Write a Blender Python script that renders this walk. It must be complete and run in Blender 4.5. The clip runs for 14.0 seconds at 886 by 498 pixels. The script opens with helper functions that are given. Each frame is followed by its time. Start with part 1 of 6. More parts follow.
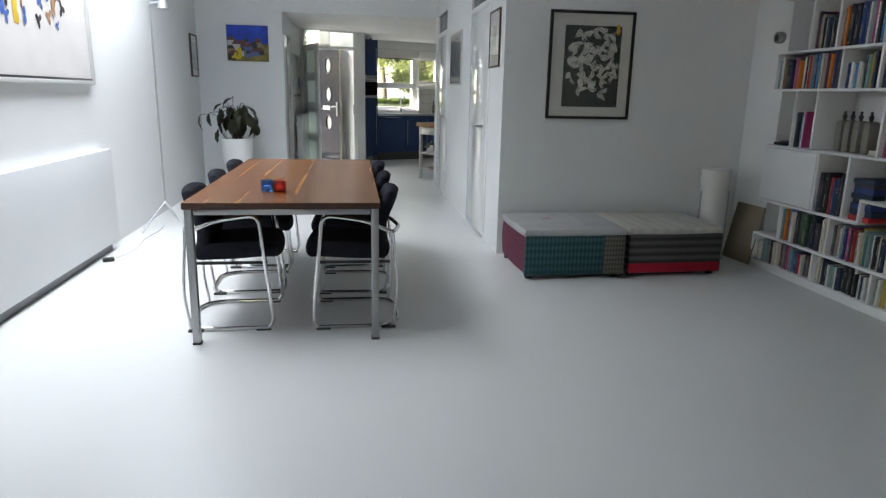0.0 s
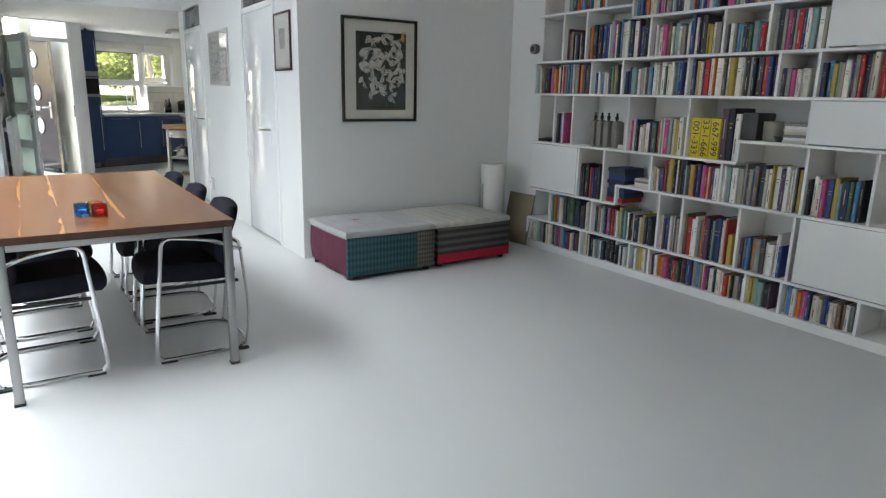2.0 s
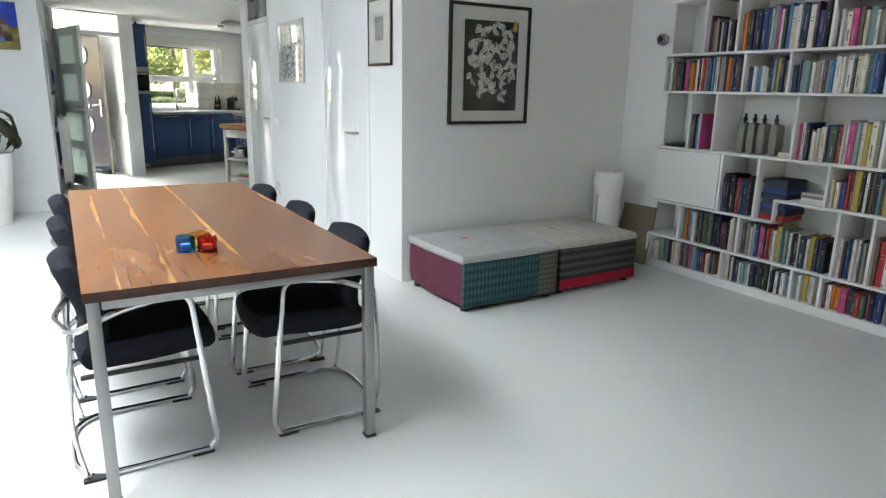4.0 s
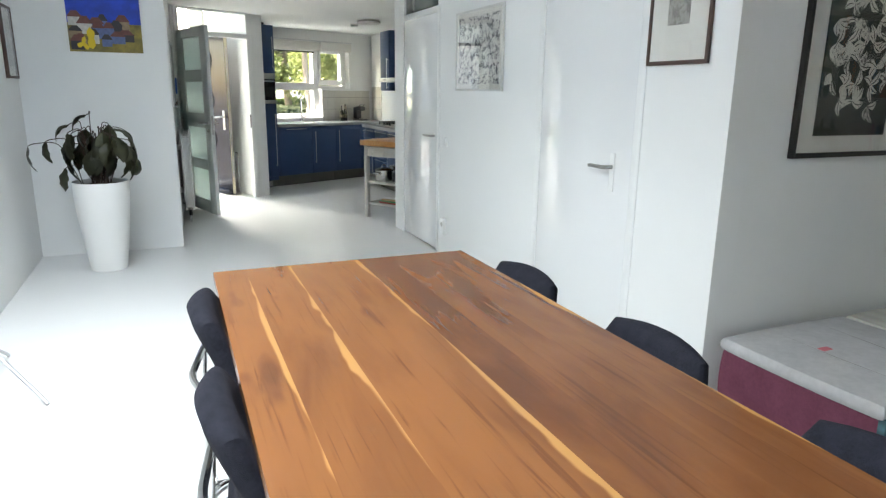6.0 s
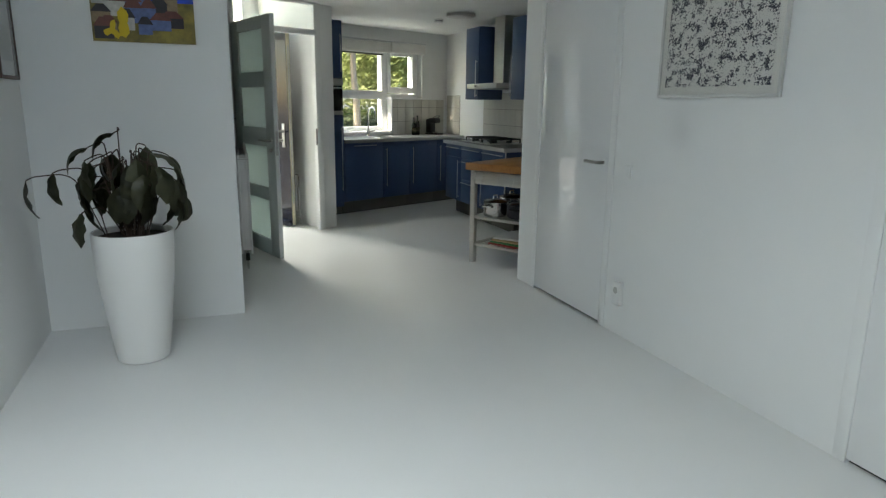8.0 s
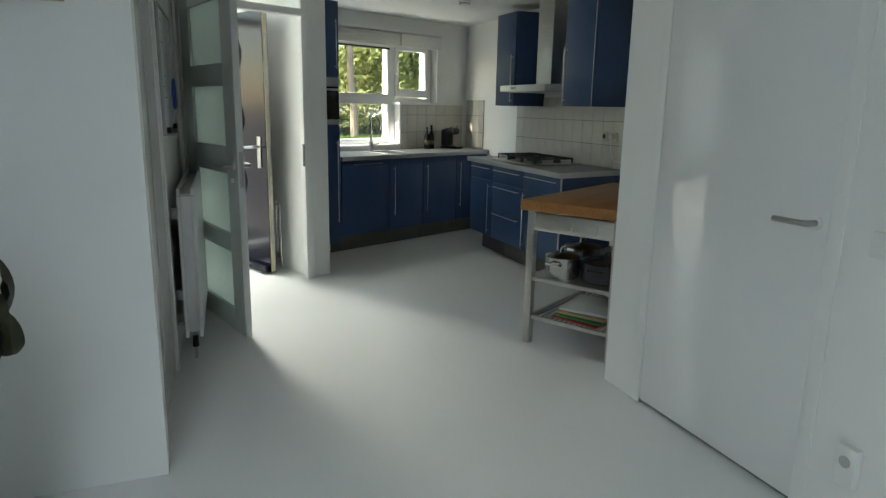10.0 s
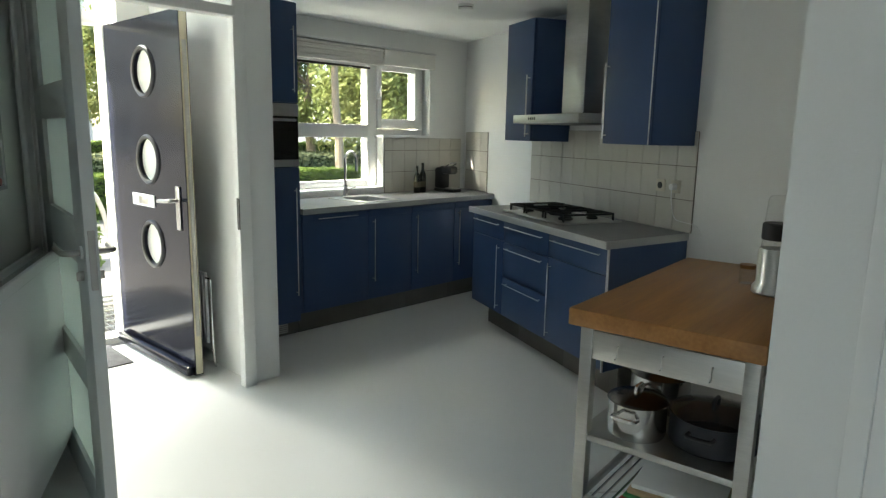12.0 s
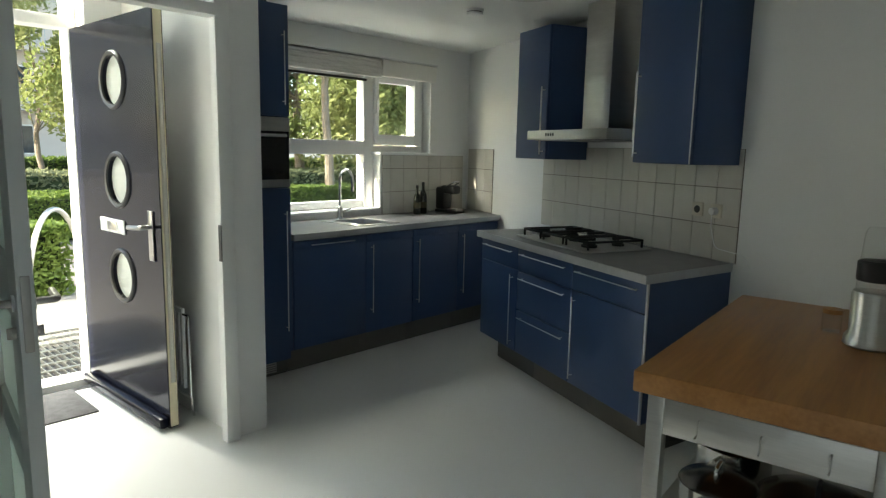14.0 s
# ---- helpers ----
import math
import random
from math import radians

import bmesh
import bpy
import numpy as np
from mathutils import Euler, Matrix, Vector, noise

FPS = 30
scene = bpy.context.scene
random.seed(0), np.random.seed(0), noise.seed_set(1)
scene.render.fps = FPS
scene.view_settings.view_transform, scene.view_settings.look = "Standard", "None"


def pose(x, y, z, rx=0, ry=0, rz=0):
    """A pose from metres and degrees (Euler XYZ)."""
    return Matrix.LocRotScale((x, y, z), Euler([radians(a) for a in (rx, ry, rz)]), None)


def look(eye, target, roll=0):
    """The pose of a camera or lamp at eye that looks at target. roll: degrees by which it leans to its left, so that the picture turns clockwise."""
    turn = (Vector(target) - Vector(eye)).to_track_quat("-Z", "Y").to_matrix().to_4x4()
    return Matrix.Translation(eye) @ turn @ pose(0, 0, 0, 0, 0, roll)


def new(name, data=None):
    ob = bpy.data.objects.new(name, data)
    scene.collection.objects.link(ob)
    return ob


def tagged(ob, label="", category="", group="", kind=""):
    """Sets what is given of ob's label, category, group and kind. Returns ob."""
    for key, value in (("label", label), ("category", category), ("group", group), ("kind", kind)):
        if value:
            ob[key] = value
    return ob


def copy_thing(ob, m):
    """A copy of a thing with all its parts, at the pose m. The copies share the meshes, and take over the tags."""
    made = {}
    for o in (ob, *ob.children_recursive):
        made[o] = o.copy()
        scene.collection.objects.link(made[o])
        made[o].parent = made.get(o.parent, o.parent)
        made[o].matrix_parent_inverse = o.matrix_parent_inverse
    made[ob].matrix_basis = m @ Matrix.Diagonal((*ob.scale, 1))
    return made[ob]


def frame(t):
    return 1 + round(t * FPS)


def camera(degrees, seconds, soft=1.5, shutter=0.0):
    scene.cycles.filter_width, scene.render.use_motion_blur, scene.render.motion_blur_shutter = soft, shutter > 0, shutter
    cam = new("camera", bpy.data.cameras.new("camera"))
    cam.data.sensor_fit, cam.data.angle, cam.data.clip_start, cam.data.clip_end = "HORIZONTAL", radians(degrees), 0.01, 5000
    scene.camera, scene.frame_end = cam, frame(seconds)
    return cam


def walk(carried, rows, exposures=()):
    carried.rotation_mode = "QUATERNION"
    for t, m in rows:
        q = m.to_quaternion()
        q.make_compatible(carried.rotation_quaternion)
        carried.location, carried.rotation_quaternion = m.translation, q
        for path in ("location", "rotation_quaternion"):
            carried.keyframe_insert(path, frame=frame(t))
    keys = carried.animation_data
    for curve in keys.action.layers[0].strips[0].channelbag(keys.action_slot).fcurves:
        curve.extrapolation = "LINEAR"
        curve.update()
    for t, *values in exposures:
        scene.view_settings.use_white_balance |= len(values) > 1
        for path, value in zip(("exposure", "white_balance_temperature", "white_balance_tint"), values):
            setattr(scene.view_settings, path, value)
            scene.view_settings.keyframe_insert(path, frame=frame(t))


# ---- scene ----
# camera and its walk
cam = camera(69.1, 14.0, soft=1.3)
PATH = [
    (0, (0.073, 0.336, 1.283), (0.348, 2.262, 0.816), 1.2),
    (0.5, (-0.177, 0.349, 1.278), (0.423, 2.2, 0.817), 1.3),
    (1, (-0.335, 0.419, 1.29), (0.522, 2.165, 0.827), 1.2),
    (1.5, (-0.473, 0.477, 1.32), (0.519, 2.151, 0.856), 1.2),
    (2, (-0.591, 0.488, 1.344), (0.466, 2.121, 0.878), 1.2),
    (4.5, (-0.77, 1.891, 1.369), (0.154, 3.595, 0.875), 0.9),
    (5, (-0.799, 2.365, 1.384), (0.041, 4.111, 0.89), 0.7),
    (5.5, (-0.862, 2.859, 1.383), (-0.068, 4.63, 0.898), 0.6),
    (6, (-0.859, 3.414, 1.376), (-0.107, 5.206, 0.903), 0.7),
    (6.5, (-0.94, 3.874, 1.364), (-0.23, 5.686, 0.905), 0.7),
    (7, (-0.975, 4.391, 1.356), (-0.282, 6.212, 0.901), 0.7),
    (7.5, (-0.999, 4.855, 1.362), (-0.325, 6.683, 0.912), 0.6),
    (8, (-1.016, 5.327, 1.35), (-0.337, 7.155, 0.906), 0.7),
    (10.5, (-0.495, 7.523, 1.372), (0.204, 9.347, 0.944), 1.1),
    (11, (-0.342, 7.903, 1.415), (0.362, 9.727, 0.993), 1.1),
    (11.5, (-0.251, 8.248, 1.426), (0.457, 10.077, 1.037), 1.0),
    (12, (-0.122, 8.559, 1.431), (0.596, 10.392, 1.078), 1.1),
    (12.5, (-0.01, 8.766, 1.465), (0.714, 10.6, 1.13), 1.1),
    (13, (-0.007, 8.867, 1.465), (0.74, 10.696, 1.152), 1.1),
    (13.5, (-0.047, 8.946, 1.459), (0.706, 10.773, 1.15), 1.2),
    (14, (-0.069, 9.027, 1.435), (0.686, 10.854, 1.131), 1.2),
]
EXPO = [(0.0, 2.60, 6850, 13), (1.5, 3.02, 6900, 12), (2.0, 3.16, 6900, 12), (4.5, 3.36, 7000, 11), (5.0, 3.42, 7000, 11), (6.0, 3.22, 6950, 10), (6.5, 2.88, 6900, 9), (7.0, 2.66, 6900, 8), (7.5, 2.50, 6900, 7), (8.2, 2.24, 6950, 6), (10.5, 2.28, 6900, 4), (11.0, 2.46, 6900, 4), (12.0, 2.46, 7000, 4), (14.0, 2.12, 7150, 4)]
walk(cam, [(t, look(eye, target, roll)) for t, eye, target, roll in PATH], EXPO)

# world and sun
SUN_DIR = Vector((0.90, 0.18, -0.40)).normalized()
world = bpy.data.worlds.new("sky")
scene.world = world
world.use_nodes = True
wn = world.node_tree
sky = wn.nodes.new("ShaderNodeTexSky")
sky.sky_type, sky.sun_disc = "NISHITA", False
sky.sun_elevation = math.asin(-SUN_DIR.z)
sky.sun_rotation = math.atan2(-SUN_DIR.x, -SUN_DIR.y)
wn.nodes["Background"].inputs[1].default_value = 0.15
wn.links.new(sky.outputs[0], wn.nodes["Background"].inputs[0])
sun = new("sun", bpy.data.lights.new("sun", "SUN"))
sun.data.energy, sun.data.angle, sun.data.color = 5.0, radians(0.6), (1.0, 0.93, 0.82)
sun.matrix_world = look((0, 0, 20), Vector((0, 0, 20)) + SUN_DIR)


def area(name, eye, target, w, h, watts, color):
    lamp = new(name, bpy.data.lights.new(name, "AREA"))
    lamp.data.shape, lamp.data.size, lamp.data.size_y = "RECTANGLE", w, h
    lamp.data.energy, lamp.data.color = watts, color
    lamp.matrix_world = look(eye, target)
    return lamp


# daylight standing in the openings, out of view: rooflight, and the sky over front door and kitchen window
FACADE = pose(0, 13.42, 0, 0, 0, 24.5)      # x along the slanting street front, y outwards
area("rooflight_daylight", (-1.49, 5.02, 2.80), (-1.49, 5.02, 0), 0.75, 4.35, 14.6, (0.86, 0.93, 1.0)).data.spread = radians(130)
area("door_daylight", FACADE @ Vector((-0.55, 1.25, 4.0)), FACADE @ Vector((-1.30, -0.55, 1.0)), 1.4, 1.2, 165.0, (1.0, 0.99, 0.95))
area("window_daylight", FACADE @ Vector((1.25, 0.9, 2.85)), FACADE @ Vector((1.3, -1.6, 0.4)), 1.7, 0.9, 14.0, (0.98, 1.0, 0.95))

# ---- small helpers ----
def link(a, b, tree):
    tree.links.new(a, b)


def mat(name, color, rough=0.5, metal=0.0, var=0.06, scale=6.0, bump=0.0, bump_scale=60.0, spec=0.5, stretch=(1, 1, 1), color2=None, coat=0.0, transmission=0.0, alpha=1.0):
    """A procedural surface: base colour mottled at two scales, roughness variation and fine relief."""
    m = bpy.data.materials.new(name)
    m.use_nodes = True
    t = m.node_tree
    b = t.nodes["Principled BSDF"]
    tc = t.nodes.new("ShaderNodeTexCoord")
    mp = t.nodes.new("ShaderNodeMapping")
    mp.inputs["Scale"].default_value = stretch
    link(tc.outputs["Object"], mp.inputs[0], t)
    n1 = t.nodes.new("ShaderNodeTexNoise")
    n1.inputs["Scale"].default_value, n1.inputs["Detail"].default_value = scale, 6
    n2 = t.nodes.new("ShaderNodeTexNoise")
    n2.inputs["Scale"].default_value, n2.inputs["Detail"].default_value = scale * 0.18, 3
    for n in (n1, n2):
        link(mp.outputs[0], n.inputs["Vector"], t)
    add = t.nodes.new("ShaderNodeMath")
    link(n1.outputs[0], add.inputs[0], t)
    link(n2.outputs[0], add.inputs[1], t)
    ramp = t.nodes.new("ShaderNodeMapRange")
    ramp.inputs[1].default_value, ramp.inputs[2].default_value = 0.7, 1.3
    link(add.outputs[0], ramp.inputs[0], t)
    mix = t.nodes.new("ShaderNodeMix")
    mix.data_type = "RGBA"
    c2 = color2 or tuple(min(1, c * (1 + var)) for c in color)
    c1 = color if color2 else tuple(c * (1 - var) for c in color)
    mix.inputs[6].default_value, mix.inputs[7].default_value = (*c1, 1), (*c2, 1)
    link(ramp.outputs[0], mix.inputs[0], t)
    link(mix.outputs[2], b.inputs["Base Color"], t)
    rr = t.nodes.new("ShaderNodeMapRange")
    rr.inputs[3].default_value, rr.inputs[4].default_value = max(0.02, rough * 0.85), min(1, rough * 1.15)
    link(n1.outputs[0], rr.inputs[0], t)
    link(rr.outputs[0], b.inputs["Roughness"], t)
    b.inputs["Metallic"].default_value = metal
    b.inputs["Specular IOR Level"].default_value = spec
    b.inputs["Coat Weight"].default_value = coat
    b.inputs["Transmission Weight"].default_value = transmission
    if bump:
        n3 = t.nodes.new("ShaderNodeTexNoise")
        n3.inputs["Scale"].default_value, n3.inputs["Detail"].default_value = bump_scale, 4
        link(mp.outputs[0], n3.inputs["Vector"], t)
        bp = t.nodes.new("ShaderNodeBump")
        bp.inputs["Strength"].default_value, bp.inputs["Distance"].default_value = bump, 0.01
        link(n3.outputs[0], bp.inputs["Height"], t)
        link(bp.outputs[0], b.inputs["Normal"], t)
    return m


def glass(name, color, rough=0.0):
    m = bpy.data.materials.new(name)
    m.use_nodes = True
    b = m.node_tree.nodes["Principled BSDF"]
    b.inputs["Base Color"].default_value = (*color, 1)
    b.inputs["Transmission Weight"].default_value = 1
    b.inputs["Roughness"].default_value, b.inputs["IOR"].default_value = rough, 1.45
    return m


def clear_pane(name, tint=(0.99, 0.99, 0.985)):
    """Thin window glass: see-through with a weak mirror."""
    m = bpy.data.materials.new(name)
    m.use_nodes = True
    t = m.node_tree
    t.nodes.clear()
    o = t.nodes.new("ShaderNodeOutputMaterial")
    mx, tr, gl = t.nodes.new("ShaderNodeMixShader"), t.nodes.new("ShaderNodeBsdfTransparent"), t.nodes.new("ShaderNodeBsdfGlossy")
    lw, pw, sc = t.nodes.new("ShaderNodeLayerWeight"), t.nodes.new("ShaderNodeMath"), t.nodes.new("ShaderNodeMath")
    pw.operation, pw.inputs[1].default_value = "POWER", 4.0
    sc.operation, sc.inputs[1].default_value, sc.inputs[2].default_value = "MULTIPLY_ADD", 0.8, 0.03
    link(lw.outputs["Facing"], pw.inputs[0], t)
    link(pw.outputs[0], sc.inputs[0], t)
    tr.inputs[0].default_value = (*tint, 1)
    gl.inputs["Roughness"].default_value = 0.02
    link(sc.outputs[0], mx.inputs[0], t)
    link(tr.outputs[0], mx.inputs[1], t)
    link(gl.outputs[0], mx.inputs[2], t)
    link(mx.outputs[0], o.inputs[0], t)
    return m


def box(bm, x0, x1, y0, y1, z0, z1, bevel=0.0, seg=2, m=None):
    """Adds a box, edges rounded by bevel; m: a matrix to place it."""
    made = bmesh.ops.create_cube(bm, size=1.0, matrix=Matrix.LocRotScale(((x0 + x1) / 2, (y0 + y1) / 2, (z0 + z1) / 2), None, (abs(x1 - x0), abs(y1 - y0), abs(z1 - z0))))
    vs = made["verts"]
    if bevel:
        es = list({e for v in vs for e in v.link_edges})
        r = bmesh.ops.bevel(bm, geom=es, offset=bevel, segments=seg, affect="EDGES", profile=0.5)
        vs = list({v for f in r["faces"] for v in f.verts} | {v for v in vs if v.is_valid})
    if m is not None:
        bmesh.ops.transform(bm, matrix=m, verts=vs)
    return vs


def cyl(bm, r0, r1, h, m=None, seg=24, caps=True):
    """A cone or cylinder from z=0 to z=h, placed by m."""
    mm = (m or Matrix()) @ Matrix.Translation((0, 0, h / 2))
    return bmesh.ops.create_cone(bm, cap_ends=caps, segments=seg, radius1=r0, radius2=r1, depth=h, matrix=mm)["verts"]


def lathe(bm, prof, seg=32, m=None, caps=True):
    """Turns a profile of (radius, z) round the z axis."""
    rings = []
    for r, z in prof:
        ring = []
        for i in range(seg):
            a = 2 * math.pi * i / seg
            v = Vector((r * math.cos(a), r * math.sin(a), z))
            ring.append(bm.verts.new(m @ v if m else v))
        rings.append(ring)
    for a, b in zip(rings, rings[1:]):
        for i in range(seg):
            bm.faces.new((a[i], a[(i + 1) % seg], b[(i + 1) % seg], b[i]))
    if caps and prof[0][0] > 0.0005:
        bm.faces.new(rings[0][::-1])
    if caps and prof[-1][0] > 0.0005:
        bm.faces.new(rings[-1])


def tube(bm, pts, r, seg=10, closed=False):
    """Sweeps a round tube along points."""
    pts = [Vector(p) for p in pts]
    n = len(pts)
    rings, up = [], None
    for i, p in enumerate(pts):
        if closed:
            d = pts[(i + 1) % n] - pts[i - 1]
        else:
            d = pts[min(i + 1, n - 1)] - pts[max(i - 1, 0)]
        d.normalize()
        if up is None:
            up = d.orthogonal().normalized()
        up = (up - d * up.dot(d)).normalized()
        side = d.cross(up)
        rings.append([bm.verts.new(p + (up * math.cos(a) + side * math.sin(a)) * r) for a in (2 * math.pi * k / seg for k in range(seg))])
    pairs = list(zip(rings, rings[1:])) + ([(rings[-1], rings[0])] if closed else [])
    for a, b in pairs:
        for i in range(seg):
            bm.faces.new((a[i], a[(i + 1) % seg], b[(i + 1) % seg], b[i]))
    if not closed:
        bm.faces.new(rings[0][::-1])
        bm.faces.new(rings[-1])


def round_path(corners, rad, steps=6):
    """A polyline with its inner corners rounded."""
    c = [Vector(p) for p in corners]
    out = [c[0]]
    for a, b, d in zip(c, c[1:], c[2:]):
        u, v = (a - b), (d - b)
        r = min(rad, u.length * 0.49, v.length * 0.49)
        p, q = b + u.normalized() * r, b + v.normalized() * r
        out += [(p * (1 - s) ** 2 + b * 2 * s * (1 - s) + q * s * s) for s in (k / steps for k in range(steps + 1))]
    return out + [c[-1]]


def finish(bm, name, material, smooth=True):
    me = bpy.data.meshes.new(name)
    bmesh.ops.recalc_face_normals(bm, faces=bm.faces)
    bm.to_mesh(me)
    bm.free()
    me.materials.append(material)
    if smooth:
        me.polygons.foreach_set("use_smooth", [True] * len(me.polygons))
        me.set_sharp_from_angle(angle=radians(35))
    return me


def part(name, bm, material, parent=None, label="", m=None, smooth=True):
    ob = new(name, finish(bm, name, material, smooth))
    if m is not None:
        ob.matrix_basis = m
    if parent is not None:
        ob.parent = parent
    if label:
        ob["label"] = label
    return ob


def thing(name, label, category, m=None, group="", kind=""):
    ob = new(name)
    ob.empty_display_size = 0.1
    if m is not None:
        ob.matrix_basis = m
    return tagged(ob, label, category, group, kind)


def boxpart(name, dims, material, parent, label="", bevel=0.003, m=None):
    bm = bmesh.new()
    box(bm, *dims, bevel=bevel)
    return part(name, bm, material, parent, label, m)


def solid_wall(name, m, x0, x1, z0, z1, thick, holes, material, label, category="wall"):
    """A wall in its own frame: along x, thick towards +y, with holes (x0, x1, z0, z1) cut right through."""
    xs = sorted({x0, x1, *(h[0] for h in holes), *(h[1] for h in holes)})
    zs = sorted({z0, z1, *(h[2] for h in holes), *(h[3] for h in holes)})
    xs, zs = [x for x in xs if x0 <= x <= x1], [z for z in zs if z0 <= z <= z1]

    def full(i, k):
        if not (0 <= i < len(xs) - 1 and 0 <= k < len(zs) - 1):
            return False
        cx, cz = (xs[i] + xs[i + 1]) / 2, (zs[k] + zs[k + 1]) / 2
        return not any(h[0] < cx < h[1] and h[2] < cz < h[3] for h in holes)
    bm = bmesh.new()

    def quad(*p):
        bm.faces.new([bm.verts.new(q) for q in p])
    for i in range(len(xs) - 1):
        for k in range(len(zs) - 1):
            if not full(i, k):
                continue
            a, b, c, d = xs[i], xs[i + 1], zs[k], zs[k + 1]
            quad((a, 0, c), (b, 0, c), (b, 0, d), (a, 0, d))
            quad((a, thick, c), (a, thick, d), (b, thick, d), (b, thick, c))
            if not full(i - 1, k):
                quad((a, 0, c), (a, 0, d), (a, thick, d), (a, thick, c))
            if not full(i + 1, k):
                quad((b, 0, c), (b, thick, c), (b, thick, d), (b, 0, d))
            if not full(i, k - 1):
                quad((a, 0, c), (a, thick, c), (b, thick, c), (b, 0, c))
            if not full(i, k + 1):
                quad((a, 0, d), (b, 0, d), (b, thick, d), (a, thick, d))
    bmesh.ops.remove_doubles(bm, verts=bm.verts, dist=0.0005)
    ob = part(name, bm, material, m=m, smooth=False)
    return tagged(ob, label, category, kind="structure")


# ---- materials ----
WALL = mat("white_plaster", (0.80, 0.81, 0.80), 0.75, var=0.02, scale=2.0, bump=0.06, bump_scale=90, spec=0.3)
CEIL = mat("ceiling_paint", (0.80, 0.81, 0.80), 0.85, var=0.02, scale=2.0, bump=0.05, bump_scale=70, spec=0.2)
FLOOR = mat("poured_floor", (0.71, 0.72, 0.71), 0.33, var=0.03, scale=1.4, bump=0.015, bump_scale=12, spec=0.45)
PAINT = mat("white_lacquer", (0.80, 0.81, 0.80), 0.35, var=0.015, scale=3, spec=0.5)
GLOSS = mat("gloss_white_door", (0.79, 0.80, 0.80), 0.08, var=0.01, scale=1.5, bump=0.002, bump_scale=3, spec=0.55, coat=0.25)
BLUE = mat("blue_lacquer", (0.033, 0.069, 0.160), 0.38, var=0.08, scale=3)
STEEL = mat("brushed_steel", (0.56, 0.55, 0.52), 0.32, metal=1.0, var=0.06, scale=20, stretch=(1, 1, 12))
CHROME = mat("chrome", (0.66, 0.66, 0.66), 0.14, metal=1.0, var=0.03, scale=8)
BLACK = mat("black_plastic", (0.018, 0.018, 0.02), 0.4, var=0.2, scale=12)
FABRIC = mat("dark_wool", (0.017, 0.018, 0.026), 0.95, var=0.3, scale=160, bump=0.5, bump_scale=420, spec=0.15)

# ---- structure ----
LIVING_H, LOW_H = 2.75, 2.30
SIDE = pose(2.50, 11.30, 0, 0, 0, 91.3)     # x along the kitchen's side wall away from the hall, y into the room


def slab(name, corners, z0, z1, material, label, category):
    bm = bmesh.new()
    lo = [bm.verts.new((x, y, z0)) for x, y in corners]
    hi = [bm.verts.new((x, y, z1)) for x, y in corners]
    bm.faces.new(lo[::-1])
    bm.faces.new(hi)
    n = len(corners)
    for i in range(n):
        bm.faces.new((lo[i], lo[(i + 1) % n], hi[(i + 1) % n], hi[i]))
    return tagged(part(name, bm, material, smooth=False), label, category, kind="structure")


def HALL(x, y):
    """A plan point given along and out of the street front."""
    p = FACADE @ Vector((x, y, 0))
    return p.x, p.y


slab("floor", [(-2.2, -2.0), (3.8, -2.0), (3.8, 9.9), (2.75, 9.9), (2.75, 14.70), (-2.2, 12.45)], -0.12, 0.0, FLOOR, "seamless pale grey poured resin floor", "floor")
slab("ceiling", [(-1.06, -2.0), (3.8, -2.0), (3.8, 9.52), (-1.06, 9.52)], LIVING_H, LIVING_H + 0.2, CEIL, "plain white living room ceiling", "ceiling")
slab("ceiling_edge", [(-2.2, -2.0), (-1.06, -2.0), (-1.06, 2.8), (-2.2, 2.8)], LIVING_H, LIVING_H + 0.2, CEIL, "white ceiling before the rooflight", "ceiling")
slab("ceiling_end", [(-2.2, 7.25), (-1.06, 7.25), (-1.06, 9.52), (-2.2, 9.52)], LIVING_H, LIVING_H + 0.2, CEIL, "white ceiling beyond the rooflight", "ceiling")
slab("ceiling_low", [(-2.2, 9.52), (2.75, 9.52), (2.75, 14.70), HALL(-0.24, 0.03), HALL(-0.24, -1.15), HALL(-1.76, -1.15), HALL(-1.76, 0.03), (-2.2, 12.45)], LOW_H, LOW_H + 0.2, CEIL, "lower white ceiling over kitchen and hall", "ceiling")
slab("ceiling_hall", [HALL(-0.24, -1.15), HALL(-0.24, 0.0), HALL(-1.76, 0.0), HALL(-1.76, -1.15)], 3.05, 3.17, CEIL, "higher white ceiling of the entrance hall", "ceiling")
solid_wall("wall_step", pose(-0.83, 9.52, 0), 0, 3.4, LOW_H + 0.2, LIVING_H + 0.2, 0.12, [], WALL, "white step down to the lower ceiling")
# living room
solid_wall("wall_left", pose(-1.93, 9.51, 0, 0, 0, -90), -0.2, 11.5, 0, LIVING_H + 1.2, -0.2, [], WALL, "white plaster wall of the living room")
solid_wall("wall_plant", pose(-1.93, 9.51, 0), -0.2, 1.10, 0, LIVING_H + 0.2, 0.12, [], WALL, "white wall end behind the plant")
solid_wall("wall_art", pose(1.25, 5.435, 0), 0.12, 2.35, 0, LIVING_H + 0.2, 0.12, [], WALL, "white wall with the large framed print")
solid_wall("wall_doors", pose(1.25, 0, 0, 0, 0, 90), 5.435, 9.735, 0, LIVING_H + 0.2, -0.12, [(6.02, 6.90, 0, 2.30), (8.60, 9.45, 0, 2.30)], WALL, "white wall with two flush doors")
solid_wall("wall_right", pose(3.55, 5.42, 0, 0, 0, -90), -0.2, 7.4, 0, LIVING_H + 0.2, 0.2, [], WALL, "white wall behind the bookcase")
